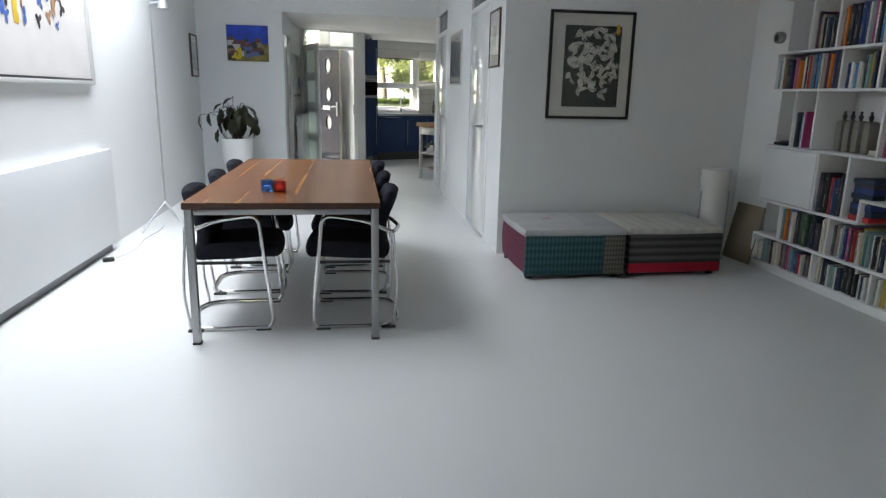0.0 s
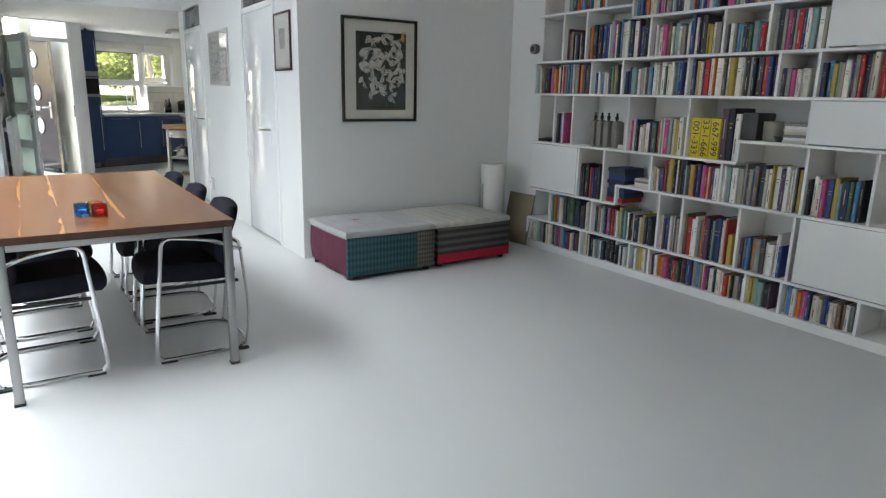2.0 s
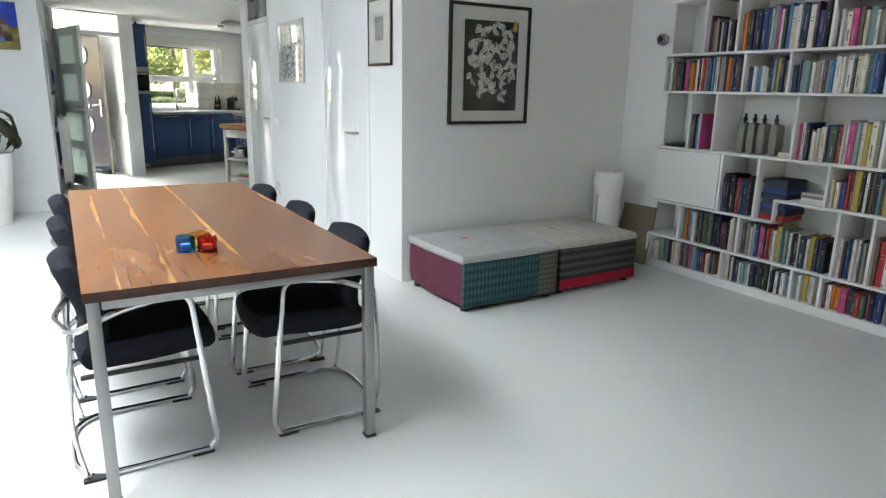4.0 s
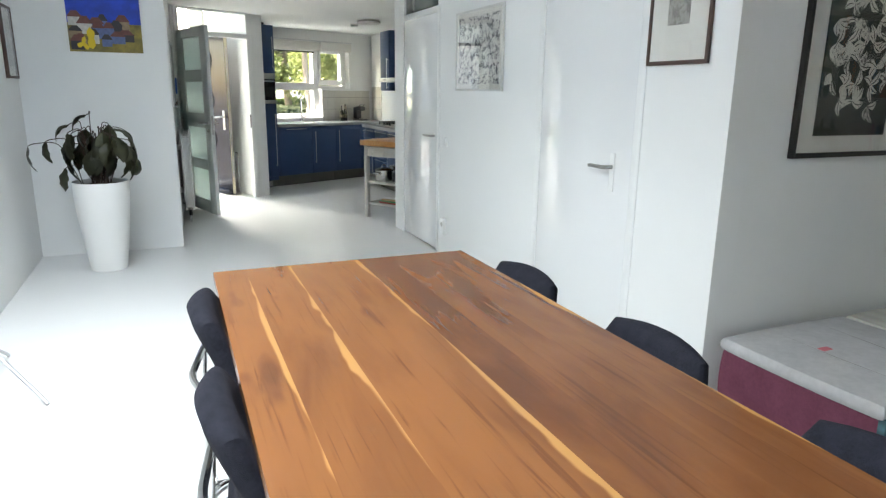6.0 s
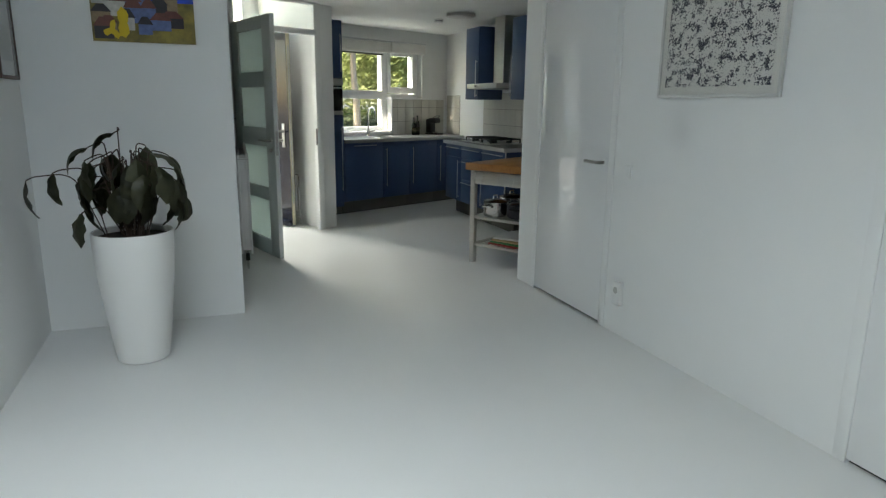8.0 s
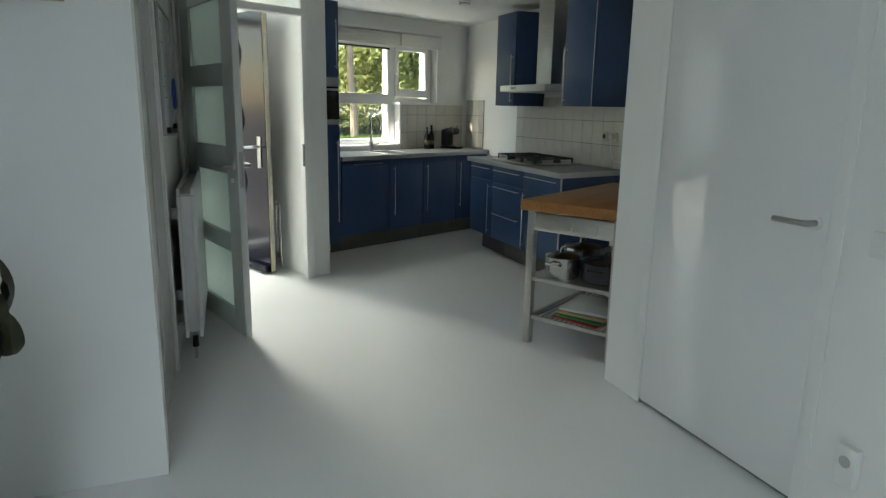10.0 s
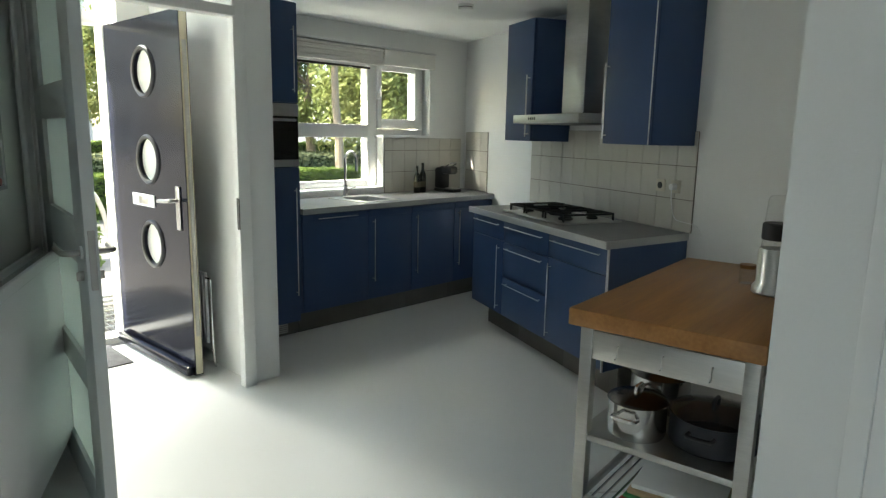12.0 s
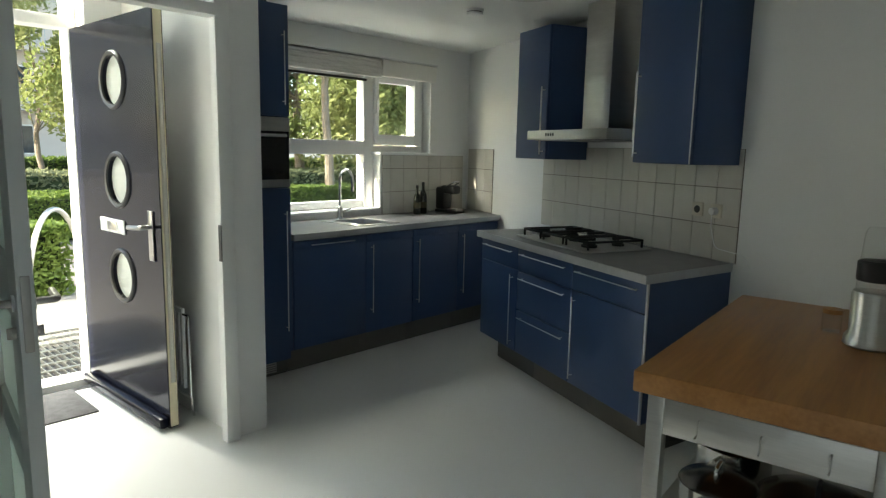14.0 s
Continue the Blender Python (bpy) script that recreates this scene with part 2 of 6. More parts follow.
solid_wall("wall_pier", pose(3.33, 5.435, 0, 0, 0, -90), 0.0, 0.443, 0, LIVING_H, 0.22, [], WALL, "white pier beside the bookcase")
# unseen back wall; its opening is assumed, sized by the daylight let in
solid_wall("wall_back", pose(-2.13, -1.98, 0), 0, 5.9, 0, LIVING_H + 0.2, 0.2, [(0.3, 0.95, 0.1, 2.4)], WALL, "unseen white back wall with an assumed narrow opening")
# added behind the closed doors to keep daylight out of their gaps
solid_wall("wall_light_stop_doors", pose(2.4, 5.6, 0, 0, 0, 90), 0, 4.0, 0, LIVING_H, 0.1, [], WALL, "unseen wall stopping daylight behind the two flush doors")
# kitchen and hall
solid_wall("wall_nib", pose(1.37, 9.615, 0), 0, 1.35, 0, LOW_H, 0.12, [], WALL, "short white wall beside the kitchen")
solid_wall("wall_kitchen", SIDE, -1.8, 3.35, 0, LOW_H, -0.2, [], WALL, "white kitchen wall behind the hob")
solid_wall("wall_facade", FACADE, -2.6, 2.95, 0, 3.17, 0.30, [(-1.62, -0.56, 0.0, 2.95), (0.45, 1.60, 0.96, 2.07), (1.60, 2.17, 1.41, 2.07)], WALL, "white street wall with window and front door")
solid_wall("wall_partition", FACADE @ pose(-0.36, 0, 0, 0, 0, -90), 0, 1.15, 0, 3.05, 0.12, [], WALL, "white partition between hall and kitchen")
HALL_LEFT = pose(-0.86, 9.63, 0, 0, 0, -2.35)     # x out of the slightly turned hall wall, y along it
solid_wall("wall_hall_left", HALL_LEFT @ pose(0, -9.63, 0, 0, 0, 90), 9.63, 11.70, 0, LOW_H, 0.15, [(9.64, 10.52, 0, 2.06)], WALL, "white wall with a glossy door")
# added out of sight so no daylight leaks round the hall door
solid_wall("wall_light_stop_hall", HALL_LEFT @ pose(-0.165, -9.63, 0, 0, 0, 90), 9.66, 11.8, 0, LOW_H, 0.1, [], WALL, "unseen wall stopping daylight behind the glossy hall door")
solid_wall("wall_hall_side", FACADE @ pose(-1.66, 0, 0, 0, 0, -90), 0, 1.1, 0, 3.05, -0.1, [], WALL, "white side wall of the entrance hall")

solid_wall("wall_screen_head", FACADE @ pose(0, -1.15, 0), -1.76, -0.24, LOW_H + 0.2, 3.17, -0.06, [], WALL, "white wall over the hall screen")

# ---- more materials ----
def walnut():
    """Oiled walnut planks: fine long grain, soft clouds, pale sapwood along some plank edges, a tone for each plank."""
    m = bpy.data.materials.new("oiled_walnut")
    m.use_nodes = True
    t = m.node_tree
    b = t.nodes["Principled BSDF"]

    def math_node(op, a, c, d=None):
        n = t.nodes.new("ShaderNodeMath")
        n.operation = op
        for i, v in enumerate((a, c, d)):
            if v is None:
                continue
            if isinstance(v, (int, float)):
                n.inputs[i].default_value = v
            else:
                link(v, n.inputs[i], t)
        return n.outputs[0]

    def noise_tex(scale, stretch, detail, distortion=0.0):
        mp, sh, n = t.nodes.new("ShaderNodeMapping"), t.nodes.new("ShaderNodeVectorMath"), t.nodes.new("ShaderNodeTexNoise")
        mp.inputs["Scale"].default_value = stretch
        link(tc.outputs["Object"], mp.inputs[0], t)
        link(mp.outputs[0], sh.inputs[0], t)
        link(shift, sh.inputs[1], t)
        link(sh.outputs[0], n.inputs["Vector"], t)
        n.inputs["Scale"].default_value, n.inputs["Detail"].default_value, n.inputs["Distortion"].default_value = scale, detail, distortion
        return n.outputs[0]

    def ramp(value, lo, hi):
        n = t.nodes.new("ShaderNodeMapRange")
        n.interpolation_type = "SMOOTHSTEP"
        n.inputs[1].default_value, n.inputs[2].default_value = lo, hi
        link(value, n.inputs[0], t)
        return n.outputs[0]

    def blend(fac, c1, c2):
        n = t.nodes.new("ShaderNodeMix")
        n.data_type = "RGBA"
        link(fac, n.inputs[0], t)
        for i, c in ((6, c1), (7, c2)):
            if isinstance(c, tuple):
                n.inputs[i].default_value = (*c, 1)
            else:
                link(c, n.inputs[i], t)
        return n.outputs[2]
    tc, info = t.nodes.new("ShaderNodeTexCoord"), t.nodes.new("ShaderNodeObjectInfo")
    rand = info.outputs["Random"]
    shift = math_node("MULTIPLY", rand, 37.0)
    grain = noise_tex(2.2, (30.0, 1.1, 30.0), 7, 0.6)
    cloud = noise_tex(1.0, (7.0, 1.6, 7.0), 4, 0.8)
    waver = noise_tex(1.0, (5.0, 1.3, 5.0), 3, 0.4)
    knots = noise_tex(1.0, (9.0, 3.2, 9.0), 2, 0.2)
    tone = math_node("MULTIPLY_ADD", rand, 0.34, math_node("MULTIPLY_ADD", cloud, 0.75, -0.05))
    col = blend(ramp(tone, 0.16, 0.72), (0.093, 0.031, 0.0112), (0.212, 0.082, 0.0245))
    col = blend(math_node("MULTIPLY", ramp(grain, 0.56, 0.74), 0.55), col, (0.070, 0.024, 0.009))
    col = blend(math_node("MULTIPLY", ramp(knots, 0.64, 0.78), 0.6), col, (0.075, 0.028, 0.014))
    sep = t.nodes.new("ShaderNodeSeparateXYZ")
    link(tc.outputs["Generated"], sep.inputs[0], t)
    rim = math_node("ADD", sep.outputs[0], math_node("MULTIPLY_ADD", waver, 1.1, -0.55))
    some = math_node("GREATER_THAN", math_node("FRACT", math_node("MULTIPLY", rand, 7.0), None), 0.35)
    sap = math_node("MULTIPLY", math_node("MULTIPLY", ramp(rim, 0.93, 1.0), some), 0.85)
    col = blend(sap, col, (0.42, 0.215, 0.066))
    link(col, b.inputs["Base Color"], t)
    b.inputs["Roughness"].default_value, b.inputs["Specular IOR Level"].default_value = 0.27, 0.38
    bp = t.nodes.new("ShaderNodeBump")
    bp.inputs["Strength"].default_value, bp.inputs["Distance"].default_value = 0.06, 0.01
    link(grain, bp.inputs["Height"], t)
    link(bp.outputs[0], b.inputs["Normal"], t)
    return m


def stripes(name, c1, c2, freq, axis=0, rough=0.95, cross=None):
    """A woven striped cloth; cross adds a second set of stripes the other way."""
    m = bpy.data.materials.new(name)
    m.use_nodes = True
    t = m.node_tree
    b = t.nodes["Principled BSDF"]
    tc = t.nodes.new("ShaderNodeTexCoord")

    def wave(direction, scale):
        w = t.nodes.new("ShaderNodeTexWave")
        w.wave_type, w.bands_direction = "BANDS", direction
        w.inputs["Scale"].default_value, w.inputs["Distortion"].default_value, w.inputs["Detail Scale"].default_value = scale, 0.8, 6
        link(tc.outputs["Object"], w.inputs["Vector"], t)
        return w
    w = wave("XYZ"[axis], freq)
    n = t.nodes.new("ShaderNodeTexNoise")
    n.inputs["Scale"].default_value = 220
    link(tc.outputs["Object"], n.inputs["Vector"], t)
    mix = t.nodes.new("ShaderNodeMix")
    mix.data_type = "RGBA"
    mix.inputs[6].default_value, mix.inputs[7].default_value = (*c1, 1), (*c2, 1)
    link(w.outputs["Fac"], mix.inputs[0], t)
    out = mix.outputs[2]
    if cross:
        w2 = wave("Z", cross)
        mix2 = t.nodes.new("ShaderNodeMix")
        mix2.data_type, mix2.blend_type, mix2.inputs[0].default_value = "RGBA", "MULTIPLY", 0.38
        link(out, mix2.inputs[6], t)
        link(w2.outputs["Color"], mix2.inputs[7], t)
        out = mix2.outputs[2]
    mix3 = t.nodes.new("ShaderNodeMix")
    mix3.data_type, mix3.blend_type, mix3.inputs[0].default_value = "RGBA", "OVERLAY", 0.35
    link(out, mix3.inputs[6], t)
    link(n.outputs["Color"], mix3.inputs[7], t)
    link(mix3.outputs[2], b.inputs["Base Color"], t)
    b.inputs["Roughness"].default_value, b.inputs["Specular IOR Level"].default_value = rough, 0.15
    bp = t.nodes.new("ShaderNodeBump")
    bp.inputs["Strength"].default_value, bp.inputs["Distance"].default_value = 0.4, 0.004
    link(n.outputs[0], bp.inputs["Height"], t)
    link(bp.outputs[0], b.inputs["Normal"], t)
    return m


WALNUT = walnut()
END_GRAIN = mat("walnut_end_grain", (0.060, 0.020, 0.011), 0.45, var=0.35, scale=60, bump=0.2, bump_scale=200)
TABLE_STEEL = mat("satin_steel", (0.36, 0.36, 0.36), 0.42, metal=1.0, var=0.05, scale=14)
FRAME_BLACK = mat("black_frame", (0.02, 0.018, 0.017), 0.35, var=0.2, scale=20)
FRAME_BROWN = mat("brown_frame", (0.07, 0.035, 0.025), 0.45, var=0.2, scale=20)
FRAME_SILVER = mat("pale_frame", (0.62, 0.62, 0.60), 0.35, var=0.05, scale=20)
PASSEPARTOUT = mat("mount_card", (0.74, 0.73, 0.69), 0.8, var=0.03, scale=30)
PANE = clear_pane("picture_glass")
BEIGE_CARD = mat("brown_board", (0.23, 0.19, 0.13), 0.85, var=0.1, scale=5)
RUBBER = mat("dark_rubber", (0.03, 0.03, 0.03), 0.7, var=0.2, scale=20)

# ---- living room: table ----
table = thing("dining_table", "long walnut plank dining table on a square steel frame", "table", pose(-0.275, 4.675, 0))
edges = [-0.485, -0.375, -0.215, -0.075, 0.045, 0.165, 0.30, 0.40, 0.485]
for a, b in zip(edges, edges[1:]):
    bm = bmesh.new()
    box(bm, a, b, -1.095, 1.095, 0.710, 0.742)
    plank = part("plank", bm, WALNUT, table)
    plank.data.materials.append(END_GRAIN)
    for f in plank.data.polygons:
        f.material_index = 1 if abs(f.normal.y) > 0.9 else 0
for sx in (-1, 1):
    for sy in (-1, 1):
        leg = boxpart("leg", (-0.019, 0.019, -0.019, 0.019, 0.012, 0.708), TABLE_STEEL, table, m=pose(sx * 0.458, sy * 1.068, 0))
        boxpart("foot", (-0.022, 0.022, -0.022, 0.022, 0.0, 0.012), RUBBER, leg)
    boxpart("apron", (-0.016, 0.016, -1.045, 1.045, 0.680, 0.708), TABLE_STEEL, table, m=pose(sx * 0.458, 0, 0))
    boxpart("end_apron", (-0.435, 0.435, -0.016, 0.016, 0.680, 0.708), TABLE_STEEL, table, m=pose(0, sx * 1.068, 0))


# ---- chairs ----
def cushion(bm, sx, sy, sz, m, shape=None, cuts=5, soft=0.35):
    """A padded slab, rounded all round; shape bends it."""
    made = bmesh.ops.create_cube(bm, size=2.0)["verts"]
    es = list({e for v in made for e in v.link_edges})
    bmesh.ops.subdivide_edges(bm, edges=es, cuts=cuts, use_grid_fill=True)
    for v in bm.verts:
        p = v.co.copy()
        # a superellipse keeps the sides flat and the rims round
        q = Vector((p.x * math.sqrt(max(0, 1 - soft * (p.y ** 2 + p.z ** 2) / 2)), p.y * math.sqrt(max(0, 1 - soft * (p.x ** 2 + p.z ** 2) / 2)), p.z * math.sqrt(max(0, 1 - soft * (p.x ** 2 + p.y ** 2) / 2))))
        q = Vector((q.x * sx, q.y * sy, q.z * sz))
        v.co = m @ (shape(q) if shape else q)


def make_chair():
    c = thing("dining_chair", "black wool armchair with chrome sled frame beside the table", "chair", group="chairs round the table")
    bm = bmesh.new()
    cushion(bm, 0.24, 0.215, 0.05, pose(0.03, 0, 0.43, 0, -3, 0), shape=lambda q: Vector((q.x, q.y, q.z + 0.012 * (q.y / 0.2) ** 2 - (0.02 if q.x > 0.17 else 0) * (q.x - 0.17) / 0.07)), soft=0.3)
    part("seat", bm, FABRIC, c)
    bm = bmesh.new()

    def bend(q):
        k = q.z / 0.197
        x = q.x - 0.05 * (1 - (q.y / 0.21) ** 2) * 0.5 + 0.03 * math.cos(k * 2.6 + 0.6)
        return Vector((x, q.y * (1 - 0.13 * max(0, k) ** 3 - 0.04 * max(0, -k)), q.z))
    cushion(bm, 0.040, 0.212, 0.193, pose(-0.158, 0, 0.590, 0, -4, 0), shape=bend, cuts=7, soft=0.4)
    part("backrest", bm, FABRIC, c)
    r = 0.0115
    base = round_path([(0.20, 0.245, 0.014), (-0.25, 0.245, 0.014), (-0.25, -0.245, 0.014), (0.20, -0.245, 0.014)], 0.16, 8)
    bm = bmesh.new()
    tube(bm, base, r)
    part("sled_base", bm, CHROME, c, "chrome sled base")
    arms = round_path([(0.20, 0.245, 0.014), (0.225, 0.245, 0.05), (0.165, 0.25, 0.645), (-0.06, 0.255, 0.615), (-0.215, 0.245, 0.545), (-0.265, 0, 0.535), (-0.215, -0.245, 0.545), (-0.06, -0.255, 0.615), (0.165, -0.25, 0.645), (0.225, -0.245, 0.05), (0.20, -0.245, 0.014)], 0.06, 6)
    bm = bmesh.new()
    tube(bm, arms, r)
    part("arm_loop", bm, CHROME, c, "chrome arm and front leg tube")
    for s in (-1, 1):
        bm = bmesh.new()
        tube(bm, round_path([(-0.215, s * 0.235, 0.545), (-0.245, s * 0.235, 0.2), (-0.215, s * 0.235, 0.02)], 0.1, 5), 0.008)
        part("rear_stay", bm, CHROME, c)
        bm = bmesh.new()
        box(bm, -0.20, 0.20, s * 0.215 - 0.01, s * 0.215 + 0.01, 0.37, 0.385, bevel=0.003)
        part("seat_rail", bm, BLACK, c)
        for x in (0.17, -0.19):
            bm = bmesh.new()
            box(bm, x - 0.04, x + 0.04, s * 0.245 - 0.014, s * 0.245 + 0.014, 0.0, 0.012, bevel=0.004)
            part("glide", bm, RUBBER, c)
    return c


chair = make_chair()
chair.matrix_basis = pose(-0.592, 4.03, 0, 0, 0, 0)
for x, y, a in ((-0.600, 4.71, 2), (-0.598, 5.35, -1), (0.072, 4.015, 180), (0.066, 4.66, 178), (0.060, 5.32, 181)):
    copy_thing(chair, pose(x, y, 0, 0, 0, a))

# ---- tealight glasses ----
WAX = mat("white_wax", (0.80, 0.74, 0.70), 0.5, var=0.04, scale=20)


def tealight(x, y, color, label):
    g = thing("tealight_glass", label, "candle holder", pose(x, y, 0.742), group="tealight glasses on the table")
    bm = bmesh.new()
    lathe(bm, [(0.0, 0.0), (0.032, 0.0), (0.035, 0.004), (0.035, 0.060), (0.0335, 0.062), (0.031, 0.060), (0.031, 0.012), (0.0, 0.010)], 28)
    part("cup", bm, glass("tinted_glass", color), g)
    bm = bmesh.new()
    lathe(bm, [(0.0, 0.0145), (0.019, 0.0145), (0.019, 0.030), (0.0, 0.030)], 20)
    part("candle", bm, WAX, g)


tealight(-0.398, 3.985, (0.08, 0.38, 0.86), "deep blue glass tealight holder on the table")
tealight(-0.326, 3.945, (0.75, 0.07, 0.04), "ruby red glass tealight holder on the table")
tealight(-0.337, 4.024, (0.96, 0.78, 0.15), "yellow glass tealight holder behind two others")

# ---- pictures ----
def framed(name, m, w, h, frame_mat, bar, label, mount=0.0, depth=0.025, glazed=True):
    """A picture in its own frame: x along the wall, y out of the wall, z up, origin at the lower left corner."""
    p = thing(name, label, "picture", m)
    for nm, d in (("frame_bar", (0, bar, 0, depth, 0, h)), ("frame_bar", (w - bar, w, 0, depth, 0, h)), ("frame_bar", (bar, w - bar, 0, depth, 0, bar)), ("frame_bar", (bar, w - bar, 0, depth, h - bar, h))):
        boxpart(nm, d, frame_mat, p, bevel=0.002)
    if mount:
        boxpart("mount", (bar, w - bar, 0.002, 0.008, bar, h - bar), PASSEPARTOUT, p, bevel=0.0)
    if glazed:
        ob = boxpart("glass", (bar, w - bar, depth - 0.004, depth - 0.002, bar, h - bar), PANE, p, bevel=0.0)
        ob.visible_shadow = False
    return p


def sheet(name, parent, x0, x1, z0, z1, y, material, label=""):
    return boxpart(name, (x0, x1, y - 0.003, y, z0, z1), material, parent, label, bevel=0.0)


def blobs(name, parent, specs, y, material, label=""):
    """Flat painted shapes: (x, z, size, turn, lobes) each a small irregular patch."""
    bm = bmesh.new()
    rnd = random.Random(len(specs) * 7 + int(specs[0][0] * 1000))
    for x, z, s, a, lobes in specs:
        n = 26
        c = bm.verts.new((x, y, z))
        ring = []
        for i in range(n):
            th = 2 * math.pi * i / n
            rr = s * (0.36 + 0.80 * abs(math.sin(lobes * th / 2 + a)) ** 2.2) * rnd.uniform(0.88, 1.1)
            ring.append(bm.verts.new((x + rr * math.cos(th + a) * 0.8, y, z + rr * math.sin(th + a))))
        for i in range(n):
            bm.faces.new((c, ring[i], ring[(i + 1) % n]))
    return part(name, bm, material, parent, label, smooth=False)


def ink(name, c1, c2, scale, lo=0.48, hi=0.52, stretch=(1, 1, 1)):
    """Broken strokes of one colour over another."""
    m = mat(name, c1, 0.8, scale=scale, color2=c2, stretch=stretch)
    for n in m.node_tree.nodes:
        if n.type == "MAP_RANGE" and n.inputs[1].default_value > 0.6:
            n.inputs[1].default_value, n.inputs[2].default_value = lo * 2, hi * 2
    return m


# large print with white birds on dark ground
print_m = framed("framed_print", pose(2.292, 5.433, 1.115, 0, 0, 180), 0.690, 0.825, FRAME_BLACK, 0.022, "large black-framed print of white leaf shapes on dark green", mount=0.1)
PRINT_DARK = mat("print_dark", (0.035, 0.05, 0.05), 0.8, var=0.3, scale=9, color2=(0.05, 0.045, 0.03))
PRINT_WHITE = ink("print_white", (0.12, 0.12, 0.11), (0.70, 0.69, 0.64), 60, 0.38, 0.46)
PRINT_YELLOW = mat("print_yellow", (0.75, 0.42, 0.03), 0.8)
sheet("print", print_m, 0.105, 0.565, 0.095, 0.715, 0.0135, PRINT_DARK)


def leaf_shape(parent, x, z, length, wide, turn, y):
    """A lance-shaped white leaf, its rim slightly ragged, split by a dark midrib."""
    bm = bmesh.new()
    rnd = random.Random(int(x * 9000 + z * 7000))
    d, e = Vector((math.cos(turn), 0, math.sin(turn))), Vector((-math.sin(turn), 0, math.cos(turn)))
    for sgn in (-1, 1):
        low, top = [], []
        for k in range(9):
            u = k / 8
            w = wide * math.sin(math.pi * min(0.99, u + 0.02)) ** 0.8 * rnd.uniform(0.8, 1.12)
            mid = Vector((x, y, z)) + d * length * u + e * 0.012 * math.sin(u * 3)
            low.append(bm.verts.new(mid + e * sgn * 0.0022))
            top.append(bm.verts.new(mid + e * sgn * (0.003 + w)))
        for k in range(8):
            bm.faces.new((low[k], low[k + 1], top[k + 1], top[k]))
    return part("leaf_shape", bm, PRINT_WHITE, parent, smooth=False)


sprigs = random.Random(8)
for col in range(5):
    for row in range(6):
        cx, cz = 0.165 + col * 0.085 + sprigs.uniform(-0.02, 0.02), 0.235 + row * 0.085 + sprigs.uniform(-0.02, 0.02)
        if (col in (0, 4) and row == 0) or (col == 4 and row == 5):
            continue
        for k in range(4):
            ang = sprigs.uniform(0, 6.28)
            size = sprigs.uniform(0.05, 0.085)
            lx, lz = min(0.545, max(0.125, cx + size * math.cos(ang))), min(0.70, max(0.115, cz + size * math.sin(ang)))
            leaf_shape(print_m, cx, cz, math.hypot(lx - cx, lz - cz), sprigs.uniform(0.009, 0.017), math.atan2(lz - cz, lx - cx), 0.0142 + 0.0002 * k)
blobs("yellow_spot", print_m, [(0.135, 0.69, 0.035, 0.3, 2)], 0.0148, PRINT_YELLOW)
# small etching by the corner
small = framed("framed_etching", pose(1.248, 5.575, 1.508, 0, 0, 90), 0.385, 0.455, FRAME_BROWN, 0.018, "small brown-framed etching with a wide cream mount", mount=0.1, depth=0.014)
sheet("etching", small, 0.13, 0.265, 0.17, 0.33, 0.0092, ink("etching_grey", (0.25, 0.24, 0.22), (0.42, 0.41, 0.38), 80))
# abstract ink drawing
ink_m = framed("framed_drawing", pose(1.248, 7.412, 1.388, 0, 0, 90), 0.78, 0.575, FRAME_SILVER, 0.016, "pale-framed drawing of scattered black ink strokes", mount=0.1, depth=0.016)
sheet("drawing", ink_m, 0.055, 0.725, 0.05, 0.525, 0.0118, ink("ink_strokes", (0.04, 0.04, 0.06), (0.72, 0.71, 0.68), 120, 0.462, 0.475, (1, 1, 1.2)))
# small blue village painting
village = thing("village_painting", "unframed painting of white village houses under a deep blue sky", "picture", pose(-1.545, 9.508, 1.66, 0, 0, 0))
boxpart("canvas", (0, 0.53, -0.022, 0, 0, 0.455), mat("canvas_edge", (0.5, 0.48, 0.42), 0.9), village)
sheet("sky", village, 0.0, 0.53, 0.22, 0.455, -0.0225, mat("painted_sky", (0.012, 0.05, 0.42), 0.6, var=0.35, scale=14))
sheet("field", village, 0.0, 0.53, 0.0, 0.22, -0.0225, mat("painted_field", (0.10, 0.08, 0.03), 0.6, scale=22, color2=(0.30, 0.24, 0.05)))
vr = random.Random(9)
HOUSE_TONES = [mat("house_" + n, c, 0.6, var=0.25, scale=40) for n, c in (("white", (0.50, 0.49, 0.46)), ("tan", (0.26, 0.19, 0.11)), ("blue", (0.10, 0.14, 0.30)), ("dark", (0.035, 0.03, 0.035)), ("maroon", (0.14, 0.05, 0.04)))]
for k in range(15):
    w, h, x = vr.uniform(0.07, 0.13), vr.uniform(0.09, 0.15), (k * 0.17 + vr.uniform(0, 0.05)) % 0.40
    z = 0.19 - 0.012 * k + vr.uniform(-0.01, 0.01)
    bm = bmesh.new()
    y = -0.0265 - 0.0004 * k
    bm.faces.new([bm.verts.new(p) for p in ((x, y, z), (x + w, y, z), (x + w, y, z + h * 0.6), (x, y, z + h * 0.6))])
    hs = part("painted_house", bm, HOUSE_TONES[(0, 2, 1, 2, 3)[k % 5]], village, smooth=False)
    bm = bmesh.new()
    bm.faces.new([bm.verts.new(p) for p in ((x - 0.006, y - 0.0002, z + h * 0.58), (x + w + 0.006, y - 0.0002, z + h * 0.58), (x + w * 0.7, y - 0.0002, z + h), (x + w * 0.3, y - 0.0002, z + h))])
    part("painted_roof", bm, HOUSE_TONES[(4, 3, 4)[k % 3]], hs, smooth=False)
